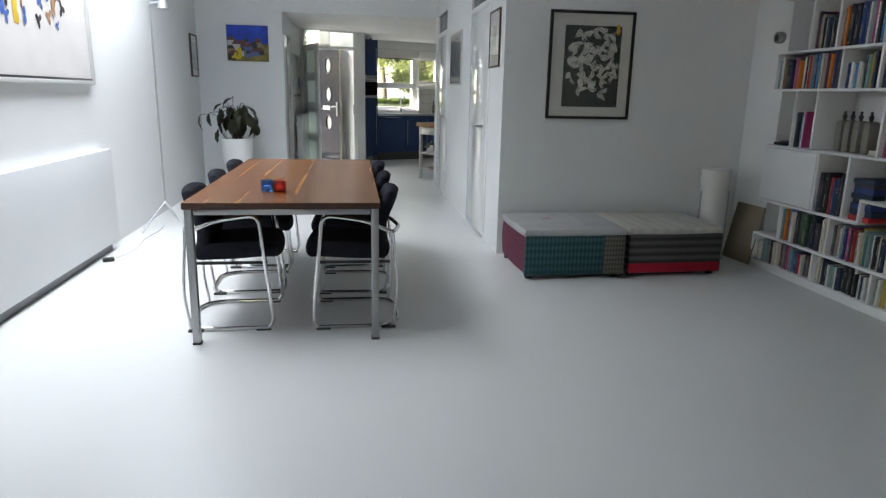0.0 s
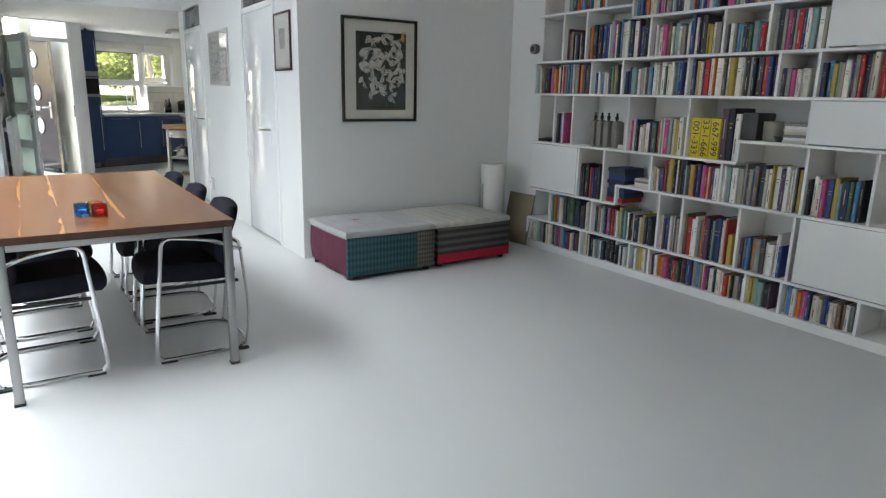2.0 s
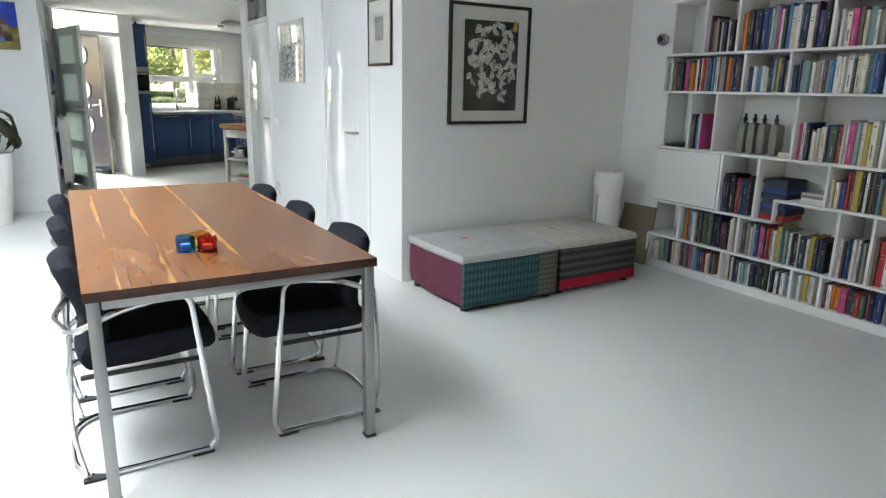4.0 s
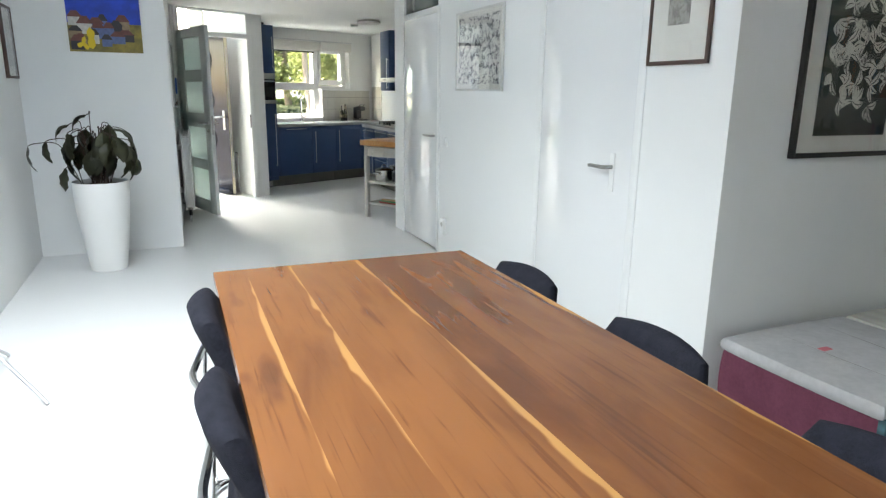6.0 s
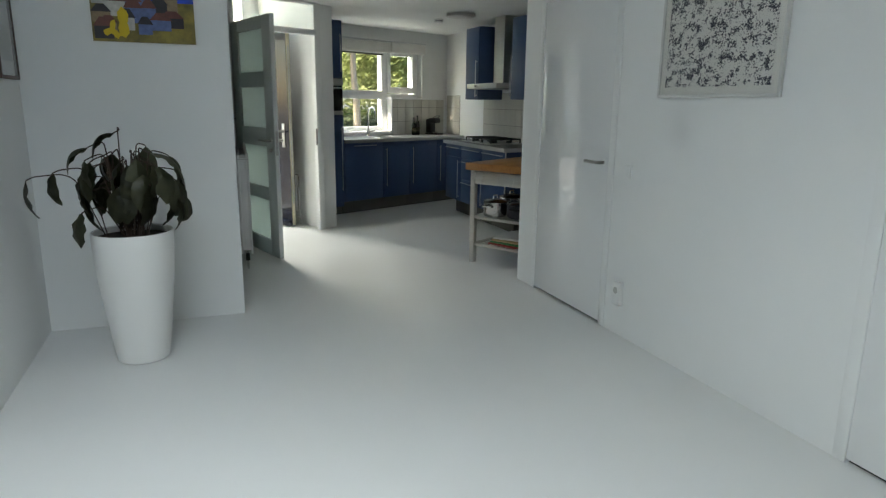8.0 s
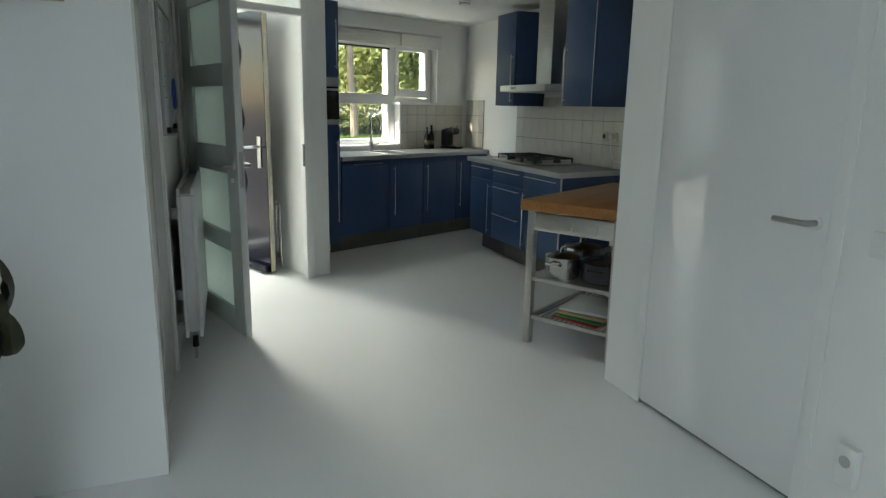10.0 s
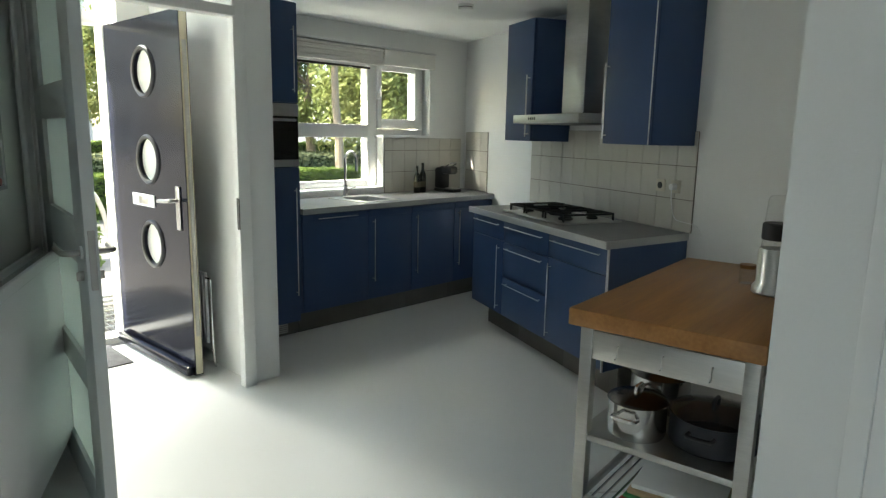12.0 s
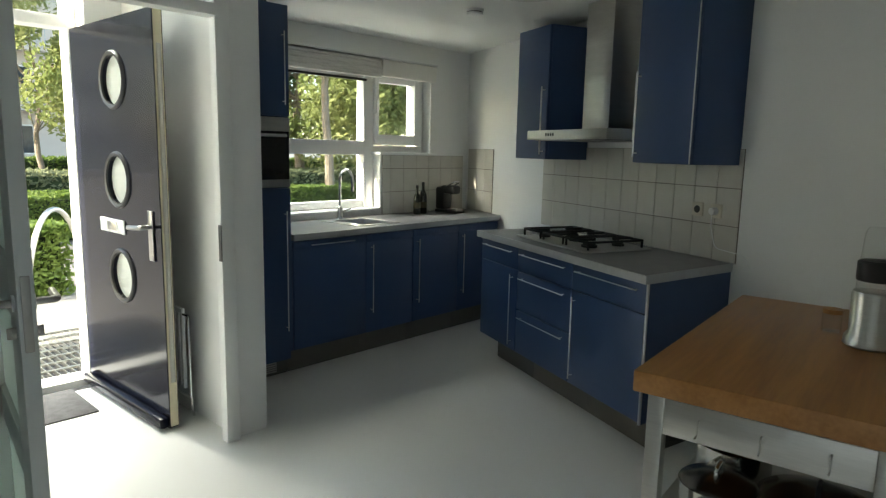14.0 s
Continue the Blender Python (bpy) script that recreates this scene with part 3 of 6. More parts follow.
blobs("yellow_field", village, [(0.16, 0.10, 0.07, 0.2, 2), (0.10, 0.06, 0.05, 1.0, 3)], -0.036, mat("painted_yellow", (0.65, 0.47, 0.02), 0.6, var=0.2))
# small picture on the long wall
side_p = framed("framed_sketch", pose(-1.928, 9.42, 1.44, 0, 0, -90), 0.34, 0.52, FRAME_BROWN, 0.018, "small sketch in a thin reddish-brown frame", mount=0.1)
sheet("sketch", side_p, 0.06, 0.28, 0.09, 0.43, 0.0135, ink("sketch_grey", (0.42, 0.43, 0.42), (0.55, 0.56, 0.54), 9))
# large abstract on the long wall
big = framed("abstract_painting", pose(-1.928, 5.80, 1.30, 0, 0, -90), 1.75, 1.15, FRAME_SILVER, 0.03, "large pale abstract painting with yellow, blue and black marks", depth=0.04, glazed=False)
sheet("canvas", big, 0.03, 1.72, 0.03, 1.12, 0.02, mat("pale_canvas", (0.72, 0.69, 0.66), 0.8, var=0.06, scale=4))
boxpart("dark_edge", (0.03, 1.72, 0.0205, 0.028, 0.03, 0.045), FRAME_BLACK, big)
pr = random.Random(12)
for nm, c in (("yellow_marks", (0.7, 0.45, 0.03)), ("blue_marks", (0.05, 0.12, 0.4)), ("black_marks", (0.03, 0.03, 0.03)), ("ochre_marks", (0.35, 0.2, 0.1))):
    tint = mat("paint_" + nm, c, 0.7, var=0.3)
    for k in range(9):
        blobs(nm[:-1], big, [(pr.uniform(0.3, 1.3), pr.uniform(0.38, 1.0), pr.uniform(0.03, 0.09), pr.uniform(0, 6), pr.choice((2, 3)))], 0.0215 + 0.0006 * pr.randint(1, 9), tint)

# ---- doors in the side wall ----
DARK_GLASS = mat("dark_transom_glass", (0.10, 0.11, 0.11), 0.15, var=0.05)
METAL = mat("satin_nickel", (0.43, 0.42, 0.40), 0.3, metal=1.0, var=0.05, scale=20)


def lever(parent, m, plate=True, side=1):
    """A lever handle: x along the door, y out of it; side: which way the lever points."""
    bm = bmesh.new()
    tube(bm, round_path([(0, 0.0, 0), (0, 0.058, 0), (side * 0.12, 0.062, 0)], 0.02, 5), 0.0105)
    h = part("handle", bm, METAL, parent, "satin metal lever handle", m=m)
    bm = bmesh.new()
    if plate:
        box(bm, -0.019, 0.019, 0, 0.005, -0.13, 0.07, bevel=0.002)
    else:
        cyl(bm, 0.022, 0.022, 0.007, pose(0, 0.007, 0, 90))
    part("plate", bm, PAINT, h)
    return h


WALL_Y = pose(1.25, 0, 0, 0, 0, 90)     # x runs along the side wall, y comes out of it into the room


def flush_door(name, x0, x1, top, material, label, hx, side, trans=False, plate=False):
    d = thing(name, label, "door", WALL_Y, kind="structure")
    leaf = boxpart("leaf", (x0 + 0.0006, x1 - 0.0006, -0.045, 0.002, 0.020, top - 0.002), material, d, bevel=0.001)
    lever(leaf, pose(hx, 0.002, 1.01), side=side, plate=plate)
    for a, b, c, e in ((x0 - 0.055, x0, 0, top + 0.05), (x1, x1 + 0.055, 0, top + 0.05), (x0, x1, top, top + 0.05)):
        boxpart("casing", (a, b, -0.10, 0.006, c, e), PAINT, d, bevel=0.003)
    boxpart("threshold", (x0, x1, -0.09, -0.02, 0.0, 0.008), BLACK, d)
    if trans:
        boxpart("transom_pane", (x0, x1, -0.03, -0.02, top + 0.05, 2.30), DARK_GLASS, d)
        boxpart("transom_head", (x0 - 0.05, x1 + 0.05, -0.10, 0.004, 2.30, 2.34), PAINT, d)
    return d


flush_door("door_1", 6.02, 6.90, 2.04, GLOSS, "closed glossy white flush door under a dark transom", 6.17, 1, True, True)
flush_door("door_2", 8.60, 9.45, 2.02, GLOSS, "closed glossy white door under a dark transom", 8.645, 1, True)
sw = thing("light_switch", "white rocker switch on the wall", "switch", WALL_Y @ pose(8.41, 0, 0.98))
boxpart("plate", (-0.04, 0.04, 0.0, 0.010, -0.04, 0.04), PAINT, sw, bevel=0.004)
boxpart("rocker", (-0.025, 0.025, 0.009, 0.015, -0.025, 0.025), PAINT, sw)
so = thing("wall_socket", "white wall socket low beside the door", "socket", WALL_Y @ pose(8.40, 0, 0.26))
boxpart("plate", (-0.035, 0.035, 0.0, 0.035, -0.07, 0.07), PAINT, so, bevel=0.008)
# flat grey disc: the shade in the outlet's recess is given as colour
bm = bmesh.new()
cyl(bm, 0.02, 0.02, 0.003, pose(0, 0.0365, 0.02, 90))
part("outlet", bm, mat("socket_shadow", (0.45, 0.45, 0.43), 0.5), so)

# ---- long convector on the long wall ----
RAD_WHITE = mat("radiator_enamel", (0.78, 0.79, 0.80), 0.35, var=0.015, scale=2)
conv = thing("convector_radiator", "long white flat convector casing on the wall", "radiator", pose(-1.93, 3.2, 0))
boxpart("front_panel", (0.075, 0.095, 0, 2.63, 0.07, 0.81), RAD_WHITE, conv, bevel=0.004)
boxpart("top_grille", (0.0, 0.075, 0.004, 2.626, 0.79, 0.806), RAD_WHITE, conv)
boxpart("end_panel", (0.0, 0.075, 2.61, 2.628, 0.07, 0.79), RAD_WHITE, conv)
boxpart("core", (0.01, 0.06, 0.05, 2.55, 0.0, 0.7), mat("convector_core", (0.25, 0.25, 0.26), 0.6), conv)
bm = bmesh.new()
box(bm, -0.04, 0.04, -0.025, 0.025, 0, 0.03, bevel=0.008)
tagged(part("power_adapter", bm, BLACK, m=pose(-1.77, 5.36, 0, 0, 0, 25)), "small black power adapter on the floor", "adapter")
bm = bmesh.new()
tube(bm, round_path([(-1.76, 5.40, 0.006), (-1.68, 5.7, 0.006), (-1.74, 6.1, 0.006), (-1.70, 6.45, 0.006), (-1.73, 6.70, 0.006)], 0.2, 6), 0.004)
tagged(part("power_cable", bm, PAINT), "white cable along the floor to the lamp", "cable")

# ---- slender floor lamp ----
GREY_METAL = mat("grey_metal", (0.45, 0.46, 0.47), 0.4, metal=0.8, var=0.05)
fl = thing("floor_lamp", "slender grey floor lamp on three thin legs", "lamp", pose(-1.71, 6.74, 0))
bm = bmesh.new()
tube(bm, [(0, 0, 0.20), (0, 0, 1.98)], 0.008)
part("pole", bm, GREY_METAL, fl)
for x, y in ((-0.12, -0.36), (-0.03, 0.45), (0.25, -0.24)):
    bm = bmesh.new()
    tube(bm, round_path([(0, 0, 0.23), (x * 0.92, y * 0.92, 0.03), (x, y, 0.008)], 0.03, 4), 0.009)
    part("leg", bm, GREY_METAL, fl)
bm = bmesh.new()
tube(bm, round_path([(0, 0, 1.96), (0.0, 0, 2.02), (0.10, -0.02, 2.03)], 0.03, 4), 0.01)
lathe(bm, [(0.0, 2.05), (0.03, 2.05), (0.05, 1.98), (0.047, 1.98), (0.0, 2.03)], 18, pose(0.12, -0.02, 0))
part("lamp_head", bm, GREY_METAL, fl)

# ---- plant ----
POT = mat("white_pot", (0.78, 0.78, 0.76), 0.35, var=0.02, scale=3)
SOIL = mat("potting_soil", (0.025, 0.017, 0.012), 0.95, var=0.5, scale=60, bump=0.8, bump_scale=90)


def leaf_mat():
    m = mat("dark_leaf", (0.017, 0.022, 0.011), 0.42, var=0.5, scale=7, color2=(0.075, 0.078, 0.036), bump=0.25, bump_scale=25, spec=0.5)
    return m


LEAF = leaf_mat()
STEM = mat("leaf_stem", (0.05, 0.03, 0.02), 0.6, var=0.3)
plant = thing("potted_plant", "drooping dark-leaved houseplant in a tall white tapered pot", "plant", pose(-1.385, 8.93, 0))
bm = bmesh.new()
lathe(bm, [(0.0, 0.0), (0.122, 0.0), (0.130, 0.006), (0.149, 0.15), (0.183, 0.45), (0.193, 0.60), (0.196, 0.685), (0.193, 0.690), (0.185, 0.685), (0.183, 0.655), (0.0, 0.655)], 48)
part("pot", bm, POT, plant)
bm = bmesh.new()
lathe(bm, [(0.0, 0.665), (0.12, 0.662), (0.1825, 0.656), (0.1825, 0.64)], 28)
part("soil", bm, SOIL, plant, "dark potting soil")


def leaf_mesh(length, width, droop, curl, seed):
    rnd = random.Random(seed)
    bm = bmesh.new()
    rows, n = [], 9
    for i in range(n + 1):
        s = i / n
        w = width * math.sin(math.pi * min(1, s * 0.96 + 0.02)) ** 0.75 * (1 - 0.25 * s)
        x = length * s * math.cos(droop * s)
        z = -length * s * math.sin(droop * s) * 0.9 + 0.02 * math.sin(s * 3)
        row = []
        for k in (-1, -0.5, 0, 0.5, 1):
            fold = curl * abs(k) * w + 0.006 * math.sin(i * 1.9 + k * 4 + seed) * abs(k)
            row.append(bm.verts.new((x, k * w, z - fold if droop < 2 else z + fold)))
        rows.append(row)
    for a, b in zip(rows, rows[1:]):
        for k in range(4):
            bm.faces.new((a[k], a[k + 1], b[k + 1], b[k]))
    bmesh.ops.solidify(bm, geom=bm.faces[:], thickness=0.0012)
    return finish(bm, "leaf", LEAF)


leaf_kinds = [leaf_mesh(0.19, 0.066, 0.35, 0.30, 1), leaf_mesh(0.21, 0.058, 0.55, 0.45, 2), leaf_mesh(0.17, 0.062, 0.2, 0.25, 3), leaf_mesh(0.18, 0.036, 0.8, 0.8, 4)]
lr = random.Random(21)


def add_leaf(tip, heading, dip, roll, kind):
    """A stem arching from the soil to tip, and a leaf hanging on from there; dip: degrees below level."""
    tip = Vector(tip)
    bm = bmesh.new()
    side = Vector((math.cos(radians(heading)), math.sin(radians(heading)), 0))
    top = Vector((tip.x * 0.55, tip.y * 0.55, tip.z + 0.03))
    tube(bm, round_path([(tip.x * 0.22 + lr.uniform(-0.04, 0.04), tip.y * 0.22 + lr.uniform(-0.04, 0.04), 0.655), tuple(top), tuple(tip - side * 0.03 + Vector((0, 0, 0.015))), tuple(tip)], 0.16, 6), 0.0032, seg=6)
    part("stem", bm, STEM, plant)
    ob = new("leaf", leaf_kinds[kind])
    ob.parent = plant
    ob.matrix_basis = Matrix.Translation(tip) @ pose(0, 0, 0, 0, 0, heading) @ pose(0, 0, 0, 0, dip, 0) @ pose(0, 0, 0, roll, 0, 0)


# the long reaching leaves
for spec in (((-0.43, -0.06, 0.965), 200, 82, 10, 0), ((-0.16, -0.05, 1.115), 195, 14, 20, 3), ((-0.04, -0.04, 1.185), 185, 12, 15, 3), ((0.12, -0.06, 1.085), -12, 12, -10, 1), ((0.20, -0.02, 1.07), -20, 38, 0, 3),
             ((-0.33, 0.0, 0.99), 170, 70, 30, 3), ((0.27, -0.05, 0.86), -60, 80, 10, 3), ((-0.21, -0.10, 0.80), 220, 75, 0, 2), ((0.24, 0.05, 0.98), 20, 70, 0, 1), ((0.05, 0.20, 1.06), 90, 40, 0, 0)):
    add_leaf(*spec)
# the close drooping mass
for i in range(40):
    a = i * 137.5 + lr.uniform(-15, 15)
    reach = 0.05 + 0.20 * (i % 7) / 6 * lr.uniform(0.8, 1.1)
    h = 1.09 - 0.20 * ((i * 5) % 11) / 10 + lr.uniform(-0.02, 0.02) - 0.25 * max(0, reach - 0.15)
    add_leaf((reach * math.cos(radians(a)), reach * math.sin(radians(a)), h), a + lr.uniform(-30, 30), lr.uniform(62, 94), lr.uniform(-35, 35), (0, 1, 2, 0, 1)[i % 5])

# ---- ottomans ----
TOP_GREY = mat("grey_wool", (0.46, 0.46, 0.46), 0.95, var=0.08, scale=40, bump=0.5, bump_scale=300, spec=0.1)
TOP_CREAM = stripes("cream_wool", (0.50, 0.49, 0.44), (0.56, 0.55, 0.50), 3.2, 0)
PURPLE = mat("plum_wool", (0.155, 0.050, 0.078), 0.95, var=0.12, scale=60, bump=0.5, bump_scale=300, spec=0.1)
TEAL = stripes("teal_check", (0.030, 0.085, 0.10), (0.068, 0.145, 0.16), 11.0, 0, cross=6)
GREYCHECK = stripes("grey_check", (0.12, 0.115, 0.10), (0.19, 0.18, 0.155), 14.0, 0, cross=9)
DARKSTRIPE = stripes("dark_stripe", (0.045, 0.042, 0.042), (0.12, 0.115, 0.11), 5.5, 2)
RED = mat("red_wool", (0.42, 0.025, 0.045), 0.95, var=0.1, scale=60, bump=0.4, bump_scale=300, spec=0.1)


def ottoman(m, w, d, h, label, side, front, extra, top):
    o = thing("ottoman", label, "ottoman", m, group="patchwork ottomans against the wall")

    def face(name, dims, material):
        bm = bmesh.new()
        cushion(bm, (dims[1] - dims[0]) / 2, (dims[3] - dims[2]) / 2, (dims[5] - dims[4]) / 2, Matrix.Translation(((dims[0] + dims[1]) / 2, (dims[2] + dims[3]) / 2, (dims[4] + dims[5]) / 2)), soft=0.10, cuts=6)
        return part(name, bm, material, o)
    face("body", (0.012, w - 0.012, 0.012, d, 0.03, h - 0.02), side)
    face("top_cover", (-0.002, w + 0.002, 0.0, d, h - 0.055, h), top)
    bm = bmesh.new()
    box(bm, 0.014, w - 0.014, 0.0, 0.03, 0.03, h - 0.045, bevel=0.008)
    part("front_cover", bm, front, o)
    ex = boxpart("front_patch", extra[1], extra[0], o, bevel=0.006)
    for x in (0.06, w - 0.06):
        for y in (0.06, d - 0.06):
            bm = bmesh.new()
            cyl(bm, 0.025, 0.025, 0.035, pose(x, y, 0.0))
            part("foot", bm, BLACK, o)
    for k in (0.34, 0.7):
        bm = bmesh.new()
        tube(bm, [(w * k + 0.02, 0.01, h - 0.003), (w * k, d * 0.5, h + 0.001), (w * k + 0.02, d - 0.03, h - 0.003)], 0.002, seg=6)
        part("seam", bm, mat("seam_thread", (0.30, 0.29, 0.28), 0.9), o)
    return o


o1 = ottoman(pose(1.265, 4.645, 0, 0, 0, 1.0), 0.78, 0.72, 0.365, "ottoman in plum and teal checked wool with a grey top", PURPLE, TEAL, (GREYCHECK, (0.60, 0.764, -0.004, 0.02, 0.032, 0.318)), TOP_GREY)
boxpart("red_stitch", (0.28, 0.335, 0.43, 0.462, 0.360, 0.3668), mat("red_thread", (0.50, 0.14, 0.16), 0.9), o1, bevel=0.001)
o2 = ottoman(pose(2.055, 4.67, 0, 0, 0, 1.5), 0.76, 0.70, 0.365, "ottoman in dark striped wool with a red band and cream top", DARKSTRIPE, DARKSTRIPE, (RED, (0.014, 0.746, -0.004, 0.02, 0.032, 0.105)), TOP_CREAM)

# ---- cylinder lamp, board, speaker ----
SHADE = mat("paper_shade", (0.80, 0.79, 0.76), 0.8, var=0.02, scale=30)
cl = thing("cylinder_lamp", "white paper cylinder lamp on a thin metal stand", "lamp", pose(3.02, 5.24, 0))
bm = bmesh.new()
lathe(bm, [(0.098, 0.30), (0.107, 0.30), (0.107, 0.60), (0.116, 0.62), (0.113, 0.735), (0.103, 0.74), (0.094, 0.735), (0.096, 0.31)], 36)
part("shade", bm, SHADE, cl)
for s in (-1, 1):
    bm = bmesh.new()
    tube(bm, [(s * 0.122, -0.01, 0.008), (s * 0.122, -0.01, 0.56)], 0.007)
    part("upright", bm, GREY_METAL, cl)
bm = bmesh.new()
lathe(bm, [(0.0, 0.0), (0.128, 0.0), (0.128, 0.008), (0.0, 0.010)], 32)
cyl(bm, 0.006, 0.006, 0.3, pose(0, 0, 0.008))
box(bm, -0.122, 0.122, -0.014, -0.006, 0.30, 0.31)
part("base", bm, GREY_METAL, cl)
bm = bmesh.new()
box(bm, 0, 0.012, -0.16, 0.16, 0, 0.47, bevel=0.002)
tagged(part("leaning_board", bm, BEIGE_CARD, m=pose(3.20, 5.13, 0.0, 0, 12, 6)), "brown fibreboard sheet leaning against the wall", "board")
spk = thing("wall_speaker", "small round grey speaker on the wall", "speaker", pose(3.328, 5.07, 1.755, 0, -90, 0))
bm = bmesh.new()
lathe(bm, [(0.0, 0.0), (0.038, 0.0), (0.045, 0.02), (0.042, 0.05), (0.0, 0.055)], 24)
part("body", bm, mat("speaker_grey", (0.22, 0.22, 0.22), 0.5), spk)
bm = bmesh.new()
lathe(bm, [(0.0, 0.056), (0.025, 0.056), (0.0, 0.062)], 20)
part("cone", bm, BLACK, spk)

# ---- kitchen ----
WORKTOP = mat("grey_worktop", (0.20, 0.20, 0.205), 0.4, var=0.12, scale=60)
EDGE = mat("worktop_edge", (0.42, 0.43, 0.43), 0.35, var=0.05, scale=30)
KICK = mat("plinth_grey", (0.13, 0.12, 0.105), 0.5, var=0.08, scale=8)
TILE = mat("cream_glazed_tile", (0.62, 0.60, 0.54), 0.18, var=0.04, scale=9, spec=0.6)
GROUT = mat("tile_grout", (0.20, 0.18, 0.15), 0.9, var=0.12, scale=40)
OVEN_GLASS = mat("black_oven_glass", (0.012, 0.012, 0.013), 0.08, var=0.1)
IRON = mat("cast_iron", (0.018, 0.018, 0.018), 0.6, var=0.2, scale=50)
CLEAR = clear_pane("window_glass", (0.97, 0.99, 0.98))
RAIL = mat("handle_alu", (0.66, 0.67, 0.68), 0.3, metal=1.0, var=0.03, scale=10)


def bar(parent, a, b, out, r=0.0036):
    """A straight bar handle from a to b standing off by the vector out."""
    a, b, out = Vector(a), Vector(b), Vector(out)
    bm = bmesh.new()
    d = (b - a).normalized() * 0.02
    tube(bm, [a + out, b + out], r, seg=8)
    for p in (a + d, b - d):
        tube(bm, [p, p + out], r * 0.7, seg=6)
    return part("handle", bm, RAIL, parent, "slim metal bar handle")


# sink run along the street wall; fronts look towards -y
UNITS = ((0.362, 0.95, "R"), (0.95, 1.40, "L"), (1.40, 1.90, "L"), (1.90, 2.40, "L"))
for x0, x1, hs in UNITS:
    u = thing("base_cabinet", "dark blue base cabinet with a panelled door under the worktop", "cabinet", FACADE, group="sink cabinets")
    boxpart("body", (x0, x1, -0.575, -0.01, 0.15, 0.86), BLUE, u)
    dr = boxpart("door", (x0 + 0.003, x1 - 0.003, -0.597, -0.577, 0.155, 0.85), BLUE, u, bevel=0.003)
    boxpart("top_rail", (x0 + 0.003, x1 - 0.003, -0.603, -0.597, 0.80, 0.85), BLUE, dr, bevel=0.002)
    hx = x0 + 0.045
    if hs == "L":
        bar(dr, (hx, -0.597, 0.30), (hx, -0.597, 0.78), (0, -0.028, 0))
    else:
        bar(dr, (x0 + 0.12, -0.603, 0.825), (x1 - 0.12, -0.603, 0.825), (0, -0.022, 0))
    boxpart("plinth", (x0, x1, -0.53, -0.51, 0.0, 0.15), KICK, u)
wt = thing("worktop", "long grey worktop with a pale front edge and inset sink", "worktop", FACADE)
for d in ((0.356, 0.93, -0.622, 0.0), (1.33, 2.60, -0.622, 0.0), (0.93, 1.33, -0.622, -0.52), (0.93, 1.33, -0.12, 0.0)):
    boxpart("slab", (d[0], d[1], d[2] + 0.006, d[3], 0.862, 0.900), WORKTOP, wt, bevel=0.0)
boxpart("front_edge", (0.356, 2.60, -0.624, -0.616, 0.860, 0.901), EDGE, wt, bevel=0.002)
sk = thing("sink", "steel inset kitchen sink with a drainer", "sink", FACADE)
bm = bmesh.new()
for d in ((0.925, 1.02, -0.525, -0.115), (1.30, 1.335, -0.525, -0.115), (1.02, 1.30, -0.525, -0.49), (1.02, 1.30, -0.15, -0.115)):
    box(bm, d[0], d[1], d[2], d[3], 0.898, 0.905, bevel=0.002)
part("rim", bm, STEEL, sk)
bm = bmesh.new()
for d in ((1.02, 1.025, -0.49, -0.15, 0.74, 0.90), (1.295, 1.30, -0.49, -0.15, 0.74, 0.90), (1.025, 1.295, -0.49, -0.485, 0.74, 0.90), (1.025, 1.295, -0.155, -0.15, 0.74, 0.90), (1.02, 1.30, -0.49, -0.15, 0.735, 0.74)):
    box(bm, *d)
part("bowl", bm, STEEL, sk)
tp = thing("kitchen_tap", "tall chrome swan-neck tap beside the sink", "tap", FACADE @ pose(1.13, -0.075, 0.90))
bm = bmesh.new()
lathe(bm, [(0.0, 0.0), (0.027, 0.0), (0.027, 0.008), (0.022, 0.012), (0.022, 0.09), (0.014, 0.1), (0.0, 0.1)], 20)
part("body", bm, CHROME, tp)
bm = bmesh.new()
tube(bm, [(0, 0, 0.09), (0, 0, 0.30)] + [(0.0, -0.075 + 0.075 * math.cos(a), 0.30 + 0.075 * math.sin(a)) for a in (k * math.pi / 10 for k in range(1, 11))] + [(0, -0.15, 0.22)], 0.011)
part("spout", bm, CHROME, tp)
bm = bmesh.new()
tube(bm, [(0.02, 0, 0.06), (0.06, 0, 0.065), (0.10, -0.01, 0.075)], 0.007)
part("lever", bm, CHROME, tp)


# bottles and coffee machine
def bottle(x, y, s, label):
    b = thing("oil_bottle", label, "bottle", FACADE @ pose(x, y, 0.90))
    bm = bmesh.new()
    lathe(bm, [(0.0, 0), (0.028 * s, 0), (0.031 * s, 0.006), (0.031 * s, 0.13 * s), (0.026 * s, 0.16 * s), (0.012 * s, 0.19 * s), (0.011 * s, 0.235 * s), (0.0, 0.235 * s)], 22)
    part("glass_body", bm, mat("dark_bottle", (0.012, 0.014, 0.008), 0.12, var=0.2), b)
    bm = bmesh.new()
    cyl(bm, 0.013 * s, 0.012 * s, 0.022, pose(0, 0, 0.232 * s))
    part("cap", bm, BLACK, b)
    bm = bmesh.new()
    cyl(bm, 0.0318 * s, 0.0318 * s, 0.05, pose(0, 0, 0.05), caps=False)
    part("label", bm, mat("bottle_label", (0.10, 0.09, 0.05), 0.7), b)


